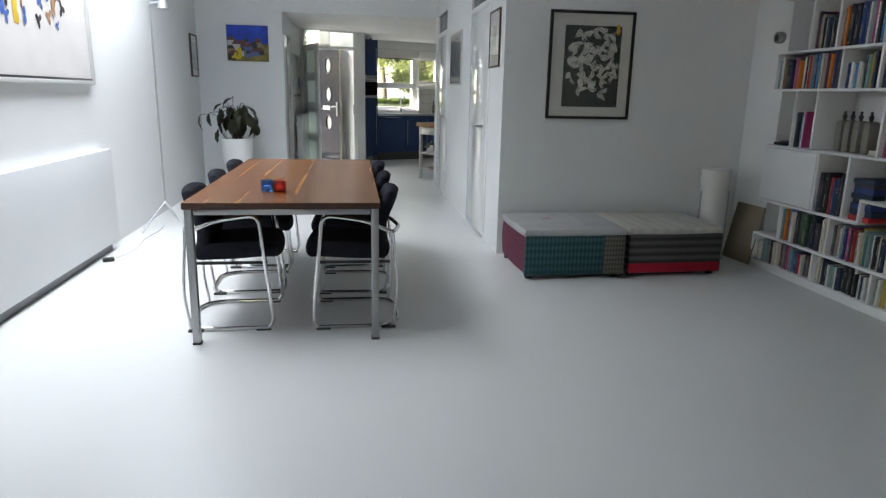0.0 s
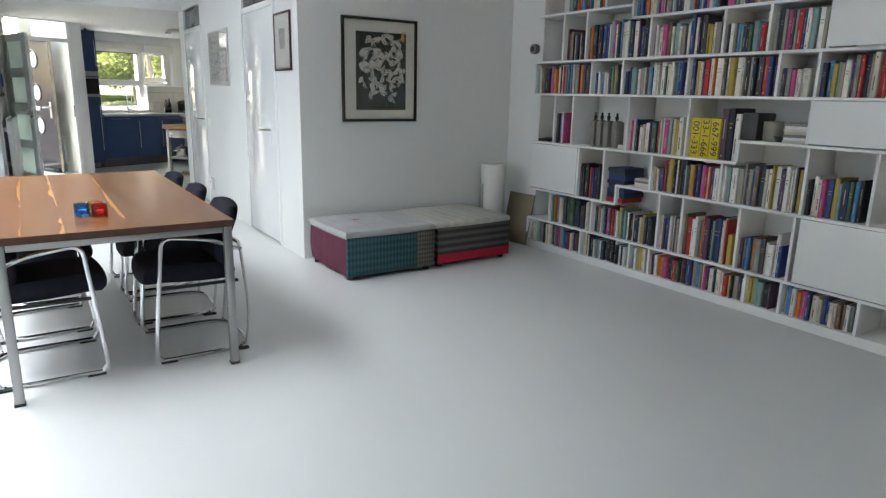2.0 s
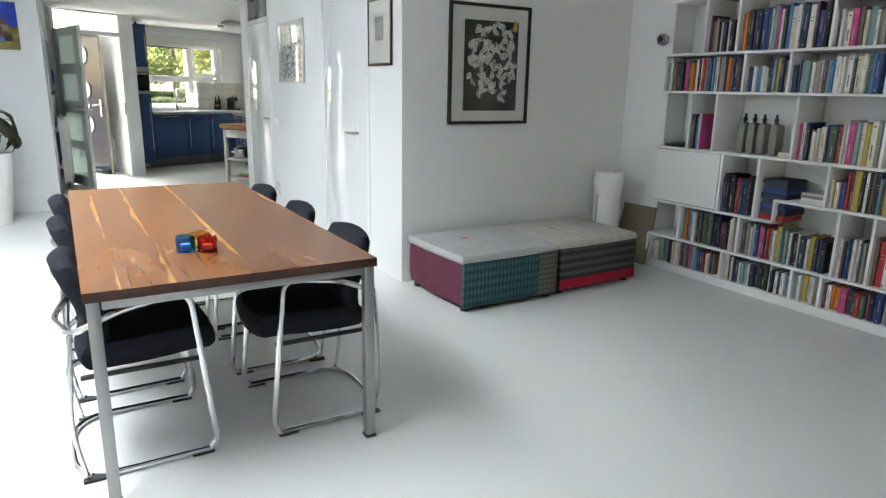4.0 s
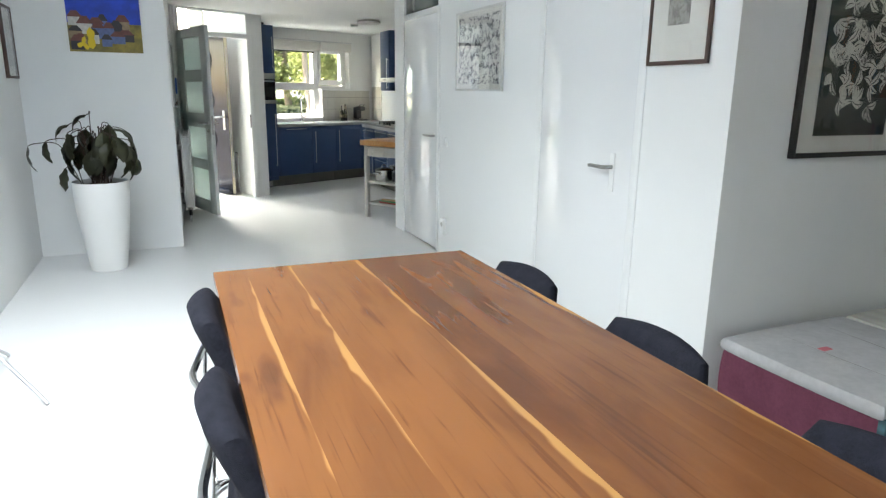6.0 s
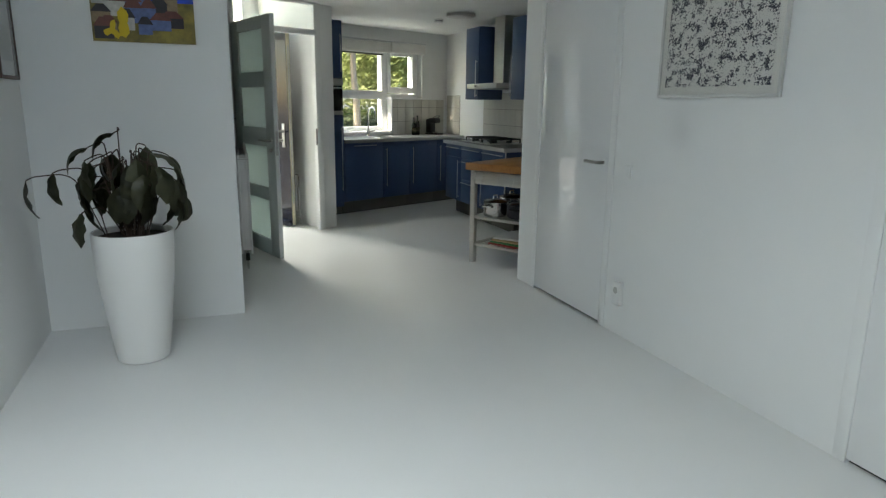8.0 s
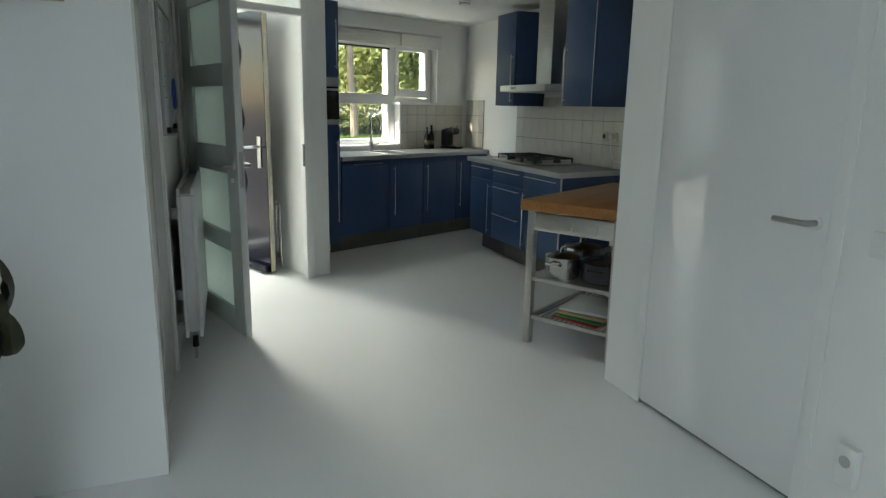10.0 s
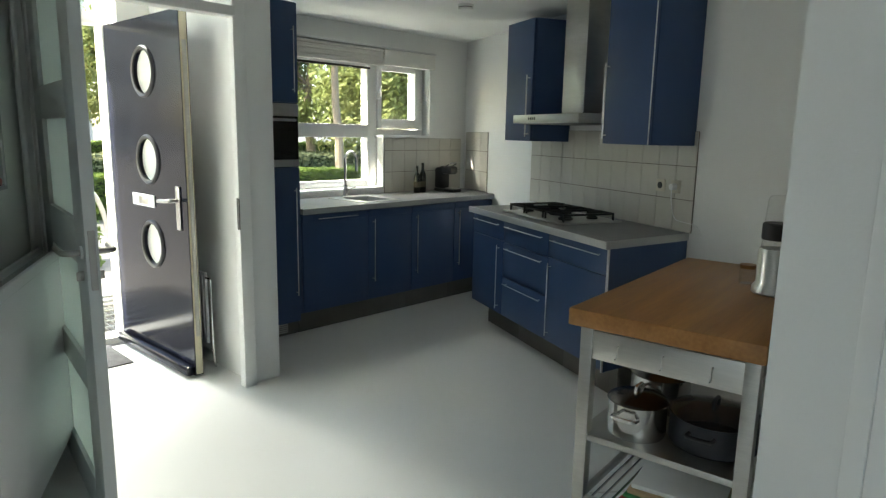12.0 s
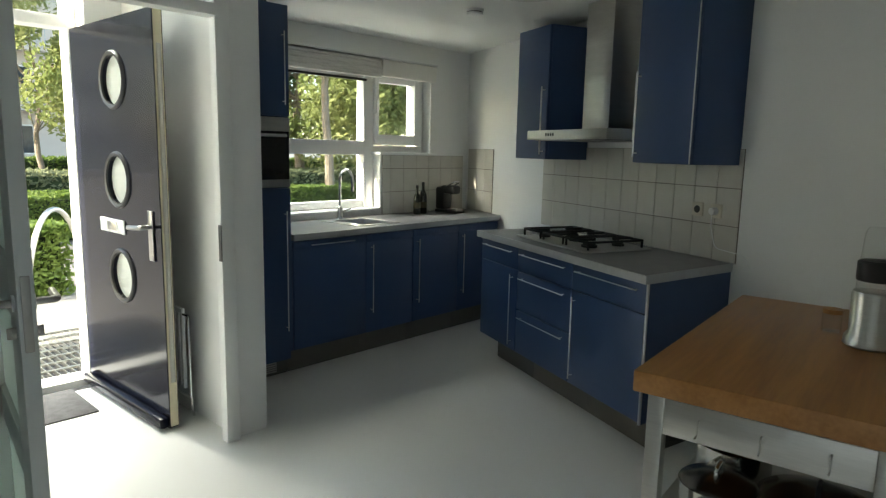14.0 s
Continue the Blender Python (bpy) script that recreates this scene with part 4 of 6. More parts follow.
bottle(1.885, -0.14, 0.95, "dark green glass oil bottle on the worktop")
bottle(1.965, -0.13, 1.05, "taller dark glass bottle on the worktop")
cm = thing("coffee_machine", "small black capsule coffee machine on the worktop", "coffee machine", FACADE @ pose(2.24, -0.16, 0.90))
boxpart("base", (-0.06, 0.06, -0.15, 0.10, 0, 0.025), BLACK, cm, bevel=0.008)
boxpart("tower", (-0.055, 0.055, 0.0, 0.10, 0.025, 0.22), BLACK, cm, bevel=0.02)
boxpart("head", (-0.05, 0.05, -0.11, 0.05, 0.16, 0.235), BLACK, cm, bevel=0.022)
bm = bmesh.new()
tube(bm, round_path([(-0.045, -0.02, 0.225), (-0.045, -0.10, 0.265), (0.045, -0.10, 0.265), (0.045, -0.02, 0.225)], 0.02, 4), 0.007)
part("lever", bm, CHROME, cm)
boxpart("drip_tray", (-0.04, 0.04, -0.14, -0.03, 0.025, 0.035), STEEL, cm)

# tall oven cabinet
tall = thing("oven_cabinet", "tall dark blue cabinet with a built-in oven", "cabinet", FACADE)
boxpart("body", (-0.235, 0.352, -0.575, -0.01, 0.10, 2.255), BLUE, tall)
d1 = boxpart("lower_door", (-0.232, 0.349, -0.598, -0.577, 0.155, 1.185), BLUE, tall, bevel=0.003)
bar(d1, (0.305, -0.598, 0.30), (0.305, -0.598, 1.05), (0, -0.028, 0))
d2 = boxpart("upper_door", (-0.232, 0.349, -0.598, -0.577, 1.615, 2.252), BLUE, tall, bevel=0.003)
bar(d2, (0.305, -0.598, 1.68), (0.305, -0.598, 2.10), (0, -0.028, 0))
ov = boxpart("oven", (-0.228, 0.345, -0.60, -0.577, 1.19, 1.61), OVEN_GLASS, tall, "black built-in oven with a steel trim", bevel=0.004)
boxpart("control_strip", (-0.228, 0.345, -0.605, -0.598, 1.525, 1.607), STEEL, ov)
boxpart("bottom_trim", (-0.228, 0.345, -0.605, -0.598, 1.193, 1.24), STEEL, ov)
bar(ov, (-0.18, -0.60, 1.50), (0.30, -0.60, 1.50), (0, -0.04, 0), 0.009)
boxpart("plinth", (-0.235, 0.352, -0.53, -0.51, 0.0, 0.10), KICK, tall)
bm = bmesh.new()
for k in range(5):
    box(bm, 0.17, 0.27, -0.533, -0.53, 0.02 + k * 0.014, 0.028 + k * 0.014)
part("vent_grille", bm, STEEL, tall)
bm = bmesh.new()
cyl(bm, 0.018, 0.018, 0.04, FACADE @ pose(0.28, -0.45, 2.255))
tagged(part("cable_knob", bm, BLACK), "small dark knob on top of the cabinet", "knob")

# hob island against the side wall; fronts look towards +y of SIDE
def island_unit(x0, x1, label, rows, door, xf=None):
    u = thing("base_cabinet", label, "cabinet", SIDE, group="hob cabinets")
    boxpart("body", (x0, x1, 0.005, 0.605, 0.19, 0.86), BLUE, u)
    xb, x0 = x0, x0 if xf is None else xf
    for z0, z1 in rows:
        f = boxpart("drawer", (x0 + 0.003, x1 - 0.003, 0.607, 0.628, z0, z1), BLUE, u, bevel=0.003)
        bar(f, (x0 + 0.05, 0.628, z1 - 0.035), (x1 - 0.05, 0.628, z1 - 0.035), (0, 0.024, 0))
    if door:
        f = boxpart("door", (x0 + 0.003, x1 - 0.003, 0.607, 0.628, 0.195, 0.71), BLUE, u, bevel=0.003)
        bar(f, (door, 0.628, 0.23), (door, 0.628, 0.68), (0, 0.024, 0))
    boxpart("plinth", (xb, x1, 0.45, 0.48, 0.0, 0.19), KICK, u)
    return u


island_unit(0.13, 0.595, "dark blue end cabinet with a drawer over a door", ((0.715, 0.855),), 0.555, 0.012)
island_unit(0.595, 1.17, "dark blue cabinet of three drawers under the hob", ((0.715, 0.855), (0.47, 0.705), (0.195, 0.46)), None)
far_u = island_unit(1.17, 1.65, "dark blue cabinet with a drawer and door beside the hob", ((0.715, 0.855),), 1.22)
end = thing("end_panel", "dark blue end panel with a bright metal edge", "panel", SIDE)


def side_prism(name, corners, z0, z1, material, parent):
    """An upright prism over plan corners."""
    bm = bmesh.new()
    lo, hi = [bm.verts.new((x, y, z0)) for x, y in corners], [bm.verts.new((x, y, z1)) for x, y in corners]
    bm.faces.new(lo[::-1])
    bm.faces.new(hi)
    for i in range(len(corners)):
        j = (i + 1) % len(corners)
        bm.faces.new((lo[i], lo[j], hi[j], hi[i]))
    return part(name, bm, material, parent, smooth=False)


side_prism("panel", ((0.004, 0.626), (0.121, 0.005), (0.137, 0.005), (0.020, 0.606), (0.010, 0.626)), 0.19, 0.86, BLUE, end)
side_prism("plinth", ((0.060, 0.48), (0.128, 0.12), (0.128, 0.48)), 0.0, 0.19, KICK, end)
boxpart("metal_edge", (0.000, 0.011, 0.6265, 0.637, 0.19, 0.86), RAIL, end, bevel=0.001)
w2 = thing("worktop", "grey worktop with a pale edge and an oblique end", "worktop", SIDE)
side_prism("slab", ((0.0, 0.652), (0.122, 0.002), (1.67, 0.002), (1.67, 0.652)), 0.862, 0.900, WORKTOP, w2)
boxpart("edge_band", (-0.006, 1.676, 0.652, 0.659, 0.860, 0.901), EDGE, w2, bevel=0.001)
boxpart("edge_band", (1.67, 1.676, 0.002, 0.652, 0.860, 0.901), EDGE, w2, bevel=0.001)
side_prism("edge_band", ((-0.0065, 0.652), (0.1155, 0.002), (0.122, 0.002), (0.0, 0.652)), 0.860, 0.901, EDGE, w2)

# gas hob
hob = thing("gas_hob", "steel gas hob with black cast-iron pan supports", "hob", SIDE @ pose(0.60, 0.09, 0.901))
boxpart("plate", (0, 0.74, 0, 0.46, 0, 0.010), STEEL, hob, bevel=0.004)
for bx, by, r in ((0.14, 0.13, 0.035), (0.14, 0.33, 0.045), (0.38, 0.23, 0.06), (0.60, 0.13, 0.045), (0.60, 0.33, 0.035)):
    bm = bmesh.new()
    lathe(bm, [(0.0, 0.010), (r, 0.010), (r, 0.022), (r * 0.8, 0.024), (r * 0.8, 0.032), (0.0, 0.034)], 20, Matrix.Translation((bx, by, 0)))
    part("burner", bm, IRON, hob)
for x0, x1 in ((0.03, 0.25), (0.27, 0.49), (0.51, 0.71)):
    bm = bmesh.new()
    for d in ((x0, x1, 0.04, 0.052), (x0, x1, 0.408, 0.42)):
        box(bm, *d, 0.045, 0.058, bevel=0.002)
    for d in ((x0, x0 + 0.012), (x1 - 0.012, x1)):
        box(bm, *d, 0.04, 0.42, 0.045, 0.058, bevel=0.002)
    xm = (x0 + x1) / 2
    box(bm, xm - 0.006, xm + 0.006, 0.04, 0.17, 0.045, 0.06, bevel=0.002)
    box(bm, xm - 0.006, xm + 0.006, 0.29, 0.42, 0.045, 0.06, bevel=0.002)
    for x in (x0 + 0.006, x1 - 0.006):
        for y in (0.046, 0.414):
            cyl(bm, 0.007, 0.007, 0.036, pose(x, y, 0.010), seg=8)
    part("pan_support", bm, IRON, hob)
for k in range(5):
    bm = bmesh.new()
    lathe(bm, [(0.0, 0.010), (0.02, 0.010), (0.018, 0.032), (0.0, 0.034)], 18, Matrix.Translation((0.715 - 0.002 * k, 0.08 + 0.075 * k, 0)))
    part("knob", bm, STEEL, hob)

# extractor hood
hood = thing("extractor_hood", "flat steel extractor hood with a square chimney", "hood", SIDE)
boxpart("canopy", (0.54, 1.33, 0.0, 0.50, 1.51, 1.565), STEEL, hood, bevel=0.003)
boxpart("chimney", (0.80, 1.05, 0.0, 0.29, 1.565, 2.295), STEEL, hood, bevel=0.003)
bm = bmesh.new()
for k in range(4):
    box(bm, 1.03 + k * 0.025, 1.045 + k * 0.025, 0.50, 0.503, 1.53, 1.548, bevel=0.002)
part("buttons", bm, BLACK, hood)
boxpart("filter", (0.58, 1.29, 0.04, 0.46, 1.505, 1.511), mat("hood_filter", (0.3, 0.3, 0.3), 0.4, metal=1.0), hood)

# wall cabinets
for x0, x1, hx, lab in ((0.125, 0.53, 0.50, "dark blue wall cabinet beside the hood chimney"), (1.375, 1.76, 1.41, "dark blue wall cabinet near the window")):
    u = thing("wall_cabinet", lab, "cabinet", SIDE, group="wall cabinets")
    boxpart("body", (x0, x1, 0.004, 0.31, 1.39, 2.235), BLUE, u)
    f = boxpart("door", (x0 + 0.002, x1 - 0.002, 0.312, 0.332, 1.392, 2.233), BLUE, u, bevel=0.003)
    bar(f, (hx, 0.332, 1.42), (hx, 0.332, 1.85), (0, 0.026, 0), 0.005)
    if x0 < 1:
        boxpart("metal_edge", (x0 - 0.003, x0 + 0.002, 0.331, 0.337, 1.392, 2.218), RAIL, u, bevel=0.001)

# window in the street wall
WINFRAME = mat("window_paint", (0.80, 0.81, 0.80), 0.4, var=0.02, scale=4)
win = thing("window_1", "white kitchen window with a wide pane and a small tilting casement", "window", FACADE, kind="structure")
for nm, d in (("window_frame", (0.45, 0.50, 0.10, 0.17, 0.96, 2.07)), ("window_frame", (0.50, 1.50, 0.10, 0.17, 1.975, 2.07)), ("window_frame", (0.50, 1.50, 0.10, 0.17, 0.96, 1.02)),
              ("mullion", (1.50, 1.60, 0.09, 0.18, 0.96, 2.07)), ("transom_bar", (0.50, 1.50, 0.085, 0.17, 1.385, 1.495)),
              ("window_frame", (1.60, 2.17, 0.10, 0.17, 1.41, 1.46)), ("window_frame", (1.60, 2.17, 0.10, 0.17, 2.02, 2.07)), ("window_frame", (2.12, 2.17, 0.10, 0.17, 1.46, 2.02))):
    boxpart(nm, d, WINFRAME, win, bevel=0.004)
sash = boxpart("casement", (1.605, 1.645, 0.07, 0.13, 1.465, 2.015), WINFRAME, win)
for d in ((2.045, 2.115, 1.465, 2.015), (1.645, 2.045, 1.465, 1.55), (1.645, 2.045, 1.965, 2.015)):
    boxpart("casement_bar", (d[0], d[1], 0.07, 0.13, d[2], d[3]), WINFRAME, sash)
bm = bmesh.new()
tube(bm, round_path([(1.60, 0.085, 1.72), (1.60, 0.03, 1.72), (1.60, 0.03, 1.83)], 0.02, 4), 0.009)
part("window_handle", bm, PAINT, win)
for d in ((0.50, 1.50, 0.13, 0.134, 1.495, 1.975), (0.50, 1.50, 0.13, 0.134, 1.02, 1.385), (1.645, 2.045, 0.10, 0.104, 1.55, 1.965)):
    ob = boxpart("pane", d, CLEAR, win, bevel=0.0)
    ob.visible_shadow = False
boxpart("window_sill", (1.575, 2.23, -0.03, 0.10, 1.385, 1.408), PAINT, win, bevel=0.004)
boxpart("window_sill", (0.36, 1.58, -0.015, 0.10, 0.935, 0.957), PAINT, win, bevel=0.004)
blind = thing("pleated_blind", "white pleated blind drawn up above the window", "blind", FACADE)
bm = bmesh.new()
for k in range(7):
    z = 2.12 - 0.019 * k
    box(bm, 0.46, 1.57, -0.045 + 0.006 * (k % 2), -0.012 + 0.006 * (k % 2), z - 0.017, z, bevel=0.002)
part("pleats", bm, mat("blind_cloth", (0.74, 0.73, 0.69), 0.8, var=0.04), blind)
bm = bmesh.new()
box(bm, 1.58, 2.19, -0.05, -0.008, 2.00, 2.13, bevel=0.008)
part("side_blind", bm, mat("blind_cloth_side", (0.74, 0.73, 0.69), 0.8, var=0.04), blind)
boxpart("head_rail", (0.44, 2.20, -0.05, -0.004, 2.133, 2.148), RAIL, blind)
boxpart("bottom_rail", (0.48, 1.51, 0.062, 0.085, 1.962, 1.980), BLACK, blind)

# ceiling fittings
sd = thing("smoke_alarm", "round white smoke alarm on the kitchen ceiling", "smoke alarm", FACADE @ pose(1.27, -1.25, LOW_H))
bm = bmesh.new()
lathe(bm, [(0.0, 0.0), (0.055, 0.0), (0.055, -0.016)], 28)
part("base", bm, PAINT, sd)
bm = bmesh.new()
lathe(bm, [(0.048, -0.016), (0.048, -0.022)], 28)
part("vent_ring", bm, BLACK, sd)
bm = bmesh.new()
lathe(bm, [(0.052, -0.022), (0.05, -0.034), (0.028, -0.042), (0.0, -0.044)], 28)
part("cap", bm, PAINT, sd)
cd2 = thing("ceiling_lamp", "flat round brushed metal ceiling lamp", "lamp", FACADE @ pose(1.03, -1.84, LOW_H))
bm = bmesh.new()
lathe(bm, [(0.0, 0.0), (0.07, 0.0), (0.07, -0.012), (0.155, -0.014), (0.158, -0.04), (0.15, -0.045)], 36)
part("housing", bm, STEEL, cd2)
bm = bmesh.new()
lathe(bm, [(0.15, -0.045), (0.12, -0.052), (0.0, -0.055)], 36)
part("diffuser", bm, mat("opal_glass", (0.55, 0.55, 0.53), 0.3), cd2)

# sockets on the tiles
for k, (x, z, lab) in enumerate(((0.36, 1.155, "cream wall socket on the tiles"), (0.235, 1.155, "cream wall socket with a plug and cord"))):
    s = thing("wall_socket", lab, "socket", SIDE @ pose(x, 0.012, z))
    boxpart("plate", (-0.036, 0.036, 0, 0.012, -0.036, 0.036), mat("cream_plastic", (0.62, 0.58, 0.48), 0.4), s, bevel=0.004)
    bm = bmesh.new()
    cyl(bm, 0.02, 0.018, 0.003 if k == 0 else 0.03, pose(0, 0.012, 0, -90, 0, 0))
    part("insert" if k == 0 else "plug", bm, BLACK if k == 0 else PAINT, s)
    if k:
        bm = bmesh.new()
        tube(bm, round_path([(0, 0.035, -0.01), (0.005, 0.03, -0.08), (-0.01, 0.01, -0.19), (-0.20, 0.012, -0.20), (-0.245, 0.02, -0.26)], 0.04, 5), 0.003, seg=6)
        part("cord", bm, PAINT, s)

# ---- kitchen cart ----
def bamboo():
    m = mat("bamboo_block", (0.30, 0.128, 0.034), 0.40, scale=5, color2=(0.43, 0.205, 0.062), stretch=(1.0, 14, 14), bump=0.05, bump_scale=30)
    return m


cart = thing("kitchen_cart", "steel kitchen trolley with a thick bamboo top", "trolley", pose(1.058, 10.375, 0, 0, 0, 30.5))
BAMBOO = bamboo()
boxpart("top", (-0.01, 1.225, -0.62, 0.0, 0.80, 0.86), BAMBOO, cart, "thick bamboo block top", bevel=0.005)
for x in (0.045, 1.185):
    for y in (-0.055, -0.58):
        boxpart("leg", (x - 0.022, x + 0.022, y - 0.022, y + 0.022, 0.0, 0.80), STEEL, cart, bevel=0.003)
    boxpart("end_rail", (x - 0.016, x + 0.016, -0.558, -0.077, 0.685, 0.785), STEEL, cart, bevel=0.002)
for y in (-0.055, -0.58):
    boxpart("side_rail", (0.067, 1.163, y - 0.014, y + 0.014, 0.72, 0.785), STEEL, cart, bevel=0.002)
    boxpart("lower_rail", (0.067, 1.163, y - 0.010, y + 0.010, 0.15, 0.172), STEEL, cart, bevel=0.002)
boxpart("middle_shelf", (0.03, 1.20, -0.60, -0.035, 0.385, 0.41), STEEL, cart, bevel=0.004)
for x in (0.045, 1.185):
    boxpart("lower_end_rail", (x - 0.010, x + 0.010, -0.558, -0.077, 0.15, 0.172), STEEL, cart, bevel=0.002)
for k in range(15):
    bm = bmesh.new()
    y = -0.095 - k * 0.0325
    tube(bm, [(0.05, y, 0.165), (1.18, y, 0.165)], 0.0045, seg=6)
    part("wire", bm, CHROME, cart)
for k in range(3):
    bm = bmesh.new()
    tube(bm, round_path([(0.026, -0.17 - k * 0.15, 0.75), (0.014, -0.17 - k * 0.15, 0.75), (0.010, -0.17 - k * 0.15, 0.71), (-0.008, -0.17 - k * 0.15, 0.71)], 0.01, 4), 0.003, seg=6)
    part("hook", bm, STEEL, cart)
for y0, y1 in ((-0.07, -0.55), (-0.55, -0.07)):
    bm = bmesh.new()
    tube(bm, [(0.10, y0, 0.15), (0.62, (y0 + y1) / 2, 0.03), (1.14, y1, 0.15)], 0.0025, seg=6)
    part("brace", bm, STEEL, cart, "thin steel brace wire")
CARTM = cart.matrix_basis.copy()


def cookpot(x, y, z, r, h, material, label, lid=True, dark=False):
    p = thing("cooking_pot", label, "pot", CARTM @ pose(x, y, z))
    bm = bmesh.new()
    lathe(bm, [(0.0, 0.0), (r * 0.95, 0.0), (r, 0.01), (r, h), (r + 0.005, h + 0.003), (r - 0.004, h), (r - 0.004, 0.012), (0.0, 0.010)], 36)
    part("body", bm, material, p)
    if lid:
        bm = bmesh.new()
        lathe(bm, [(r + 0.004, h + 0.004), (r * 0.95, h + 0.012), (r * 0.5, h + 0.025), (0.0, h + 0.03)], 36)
        ld = part("lid", bm, PANE if dark else LID_SHADED, p, "domed lid")
        bm = bmesh.new()
        tube(bm, round_path([(-0.03, 0, h + 0.025), (-0.03, 0, h + 0.055), (0.03, 0, h + 0.055), (0.03, 0, h + 0.025)], 0.015, 5), 0.006)
        part("knob", bm, CHROME if not dark else BLACK, ld)
    for s in (-1, 1):
        bm = bmesh.new()
        tube(bm, round_path([(s * (r - 0.002), -0.04, h * 0.72), (s * (r + 0.04), -0.04, h * 0.76), (s * (r + 0.04), 0.04, h * 0.76), (s * (r - 0.002), 0.04, h * 0.72)], 0.02, 5), 0.007)
        part("handle", bm, CHROME if not dark else BLACK, p)


POT_STEEL = mat("polished_pot", (0.46, 0.45, 0.43), 0.16, metal=1.0, var=0.04)
# pot steel darkened: the lids' dark reflection is put into the colour
LID_SHADED = mat("shaded_lid_steel", (0.16, 0.155, 0.15), 0.22, metal=1.0, var=0.05)
PAN_DARK = mat("dark_pan", (0.025, 0.027, 0.035), 0.35, var=0.2)
cookpot(0.16, -0.20, 0.41, 0.10, 0.12, POT_STEEL, "polished steel cooking pot with its lid on")
cookpot(0.44, -0.18, 0.41, 0.11, 0.13, POT_STEEL, "larger steel cooking pot at the back of the shelf")
cookpot(0.25, -0.435, 0.41, 0.145, 0.105, PAN_DARK, "dark wide casserole with a glass lid", dark=True)
for k, (c, nm, dz) in enumerate((((0.35, 0.03, 0.03), "red", 0.0), ((0.05, 0.25, 0.08), "green", 0.012), ((0.45, 0.32, 0.18), "wooden", 0.024), ((0.70, 0.70, 0.68), "white", 0.042))):
    bm = bmesh.new()
    box(bm, 0, 0.34, -0.30, 0, 0, 0.010 if k < 2 else 0.017, bevel=0.004)
    tagged(part("cutting_board", bm, mat(nm + "_board", c, 0.5, var=0.06, scale=10), m=CARTM @ pose(0.09 + 0.012 * k, -0.18 - 0.01 * k, 0.1705 + dz, 0, 0, -6 + 4 * k)), nm + " cutting board stacked on the wire shelf", "cutting board", "stacked cutting boards")
# blender
bl = thing("blender", "brushed steel blender base with an upturned clear cup", "blender", CARTM @ pose(0.69, -0.485, 0.86) @ Matrix.Diagonal((1.08, 1.08, 0.96, 1)))
bm = bmesh.new()
lathe(bm, [(0.0, 0.0), (0.062, 0.0), (0.068, 0.006), (0.066, 0.03), (0.056, 0.045), (0.058, 0.17), (0.055, 0.18), (0.0, 0.18)], 36)
part("motor_base", bm, STEEL, bl)
bm = bmesh.new()
lathe(bm, [(0.048, 0.18), (0.050, 0.18), (0.048, 0.23), (0.046, 0.23)], 32)
part("clear_collar", bm, PANE, bl)
bm = bmesh.new()
lathe(bm, [(0.0, 0.215), (0.050, 0.215), (0.052, 0.22), (0.052, 0.275), (0.046, 0.28), (0.0, 0.28)], 32)
part("blade_cap", bm, BLACK, bl)
bm = bmesh.new()
lathe(bm, [(0.043, 0.28), (0.046, 0.28), (0.041, 0.37), (0.033, 0.385), (0.0, 0.388)], 32)
part("cup", bm, PANE, bl, "clear plastic cup")
jar = thing("glass_jar", "small glass jar with a wooden lid beside the blender", "jar", CARTM @ pose(0.80, -0.37, 0.86))
bm = bmesh.new()
lathe(bm, [(0.0, 0.0), (0.028, 0.0), (0.03, 0.005), (0.03, 0.065), (0.027, 0.065), (0.027, 0.006), (0.0, 0.005)], 24)
part("glass", bm, PANE, jar)
bm = bmesh.new()
lathe(bm, [(0.0, 0.065), (0.031, 0.065), (0.031, 0.08), (0.0, 0.08)], 24)
part("lid", bm, BAMBOO, jar)

# ---- entrance hall ----
DOORPAINT = mat("navy_door_paint", (0.008, 0.009, 0.018), 0.15, var=0.15, scale=1.5, bump=0.004, bump_scale=5, spec=0.2)


def frosted(name, color, share):
    """Etched glass: light from behind scatters through it, the front has a soft sheen."""
    m = mat(name, color, 0.30, var=0.03, scale=3, spec=0.4)
    t = m.node_tree
    tl, mx = t.nodes.new("ShaderNodeBsdfTranslucent"), t.nodes.new("ShaderNodeMixShader")
    tl.inputs[0].default_value = (*color, 1)
    mx.inputs[0].default_value = share
    link(t.nodes["Principled BSDF"].outputs[0], mx.inputs[1], t)
    link(tl.outputs[0], mx.inputs[2], t)
    link(mx.outputs[0], t.nodes["Material Output"].inputs[0], t)
    return m


FROST = frosted("frosted_glass", (0.86, 0.95, 0.925), 0.6)
PORT_GLASS = frosted("opal_glass_pane", (0.86, 0.89, 0.85), 0.35)
GREYDOOR = mat("grey_white_paint", (0.60, 0.63, 0.62), 0.4, var=0.02, scale=4)
# glossy door in the hall wall
gd = thing("door_3", "closed glossy white door beside the radiator", "door", HALL_LEFT @ pose(0, -9.63, 0, 0, 0, 90), kind="structure")
boxpart("leaf", (9.645, 10.515, 0.004, 0.045, 0.012, 2.05), GLOSS, gd, bevel=0.002)
boxpart("casing", (10.52, 10.57, -0.012, 0.0, 0, 2.11), PAINT, gd)
for z in (0.25, 1.8):
    bm = bmesh.new()
    cyl(bm, 0.008, 0.008, 0.09, pose(9.648, -0.002, z), seg=10)
    part("hinge", bm, METAL, gd)

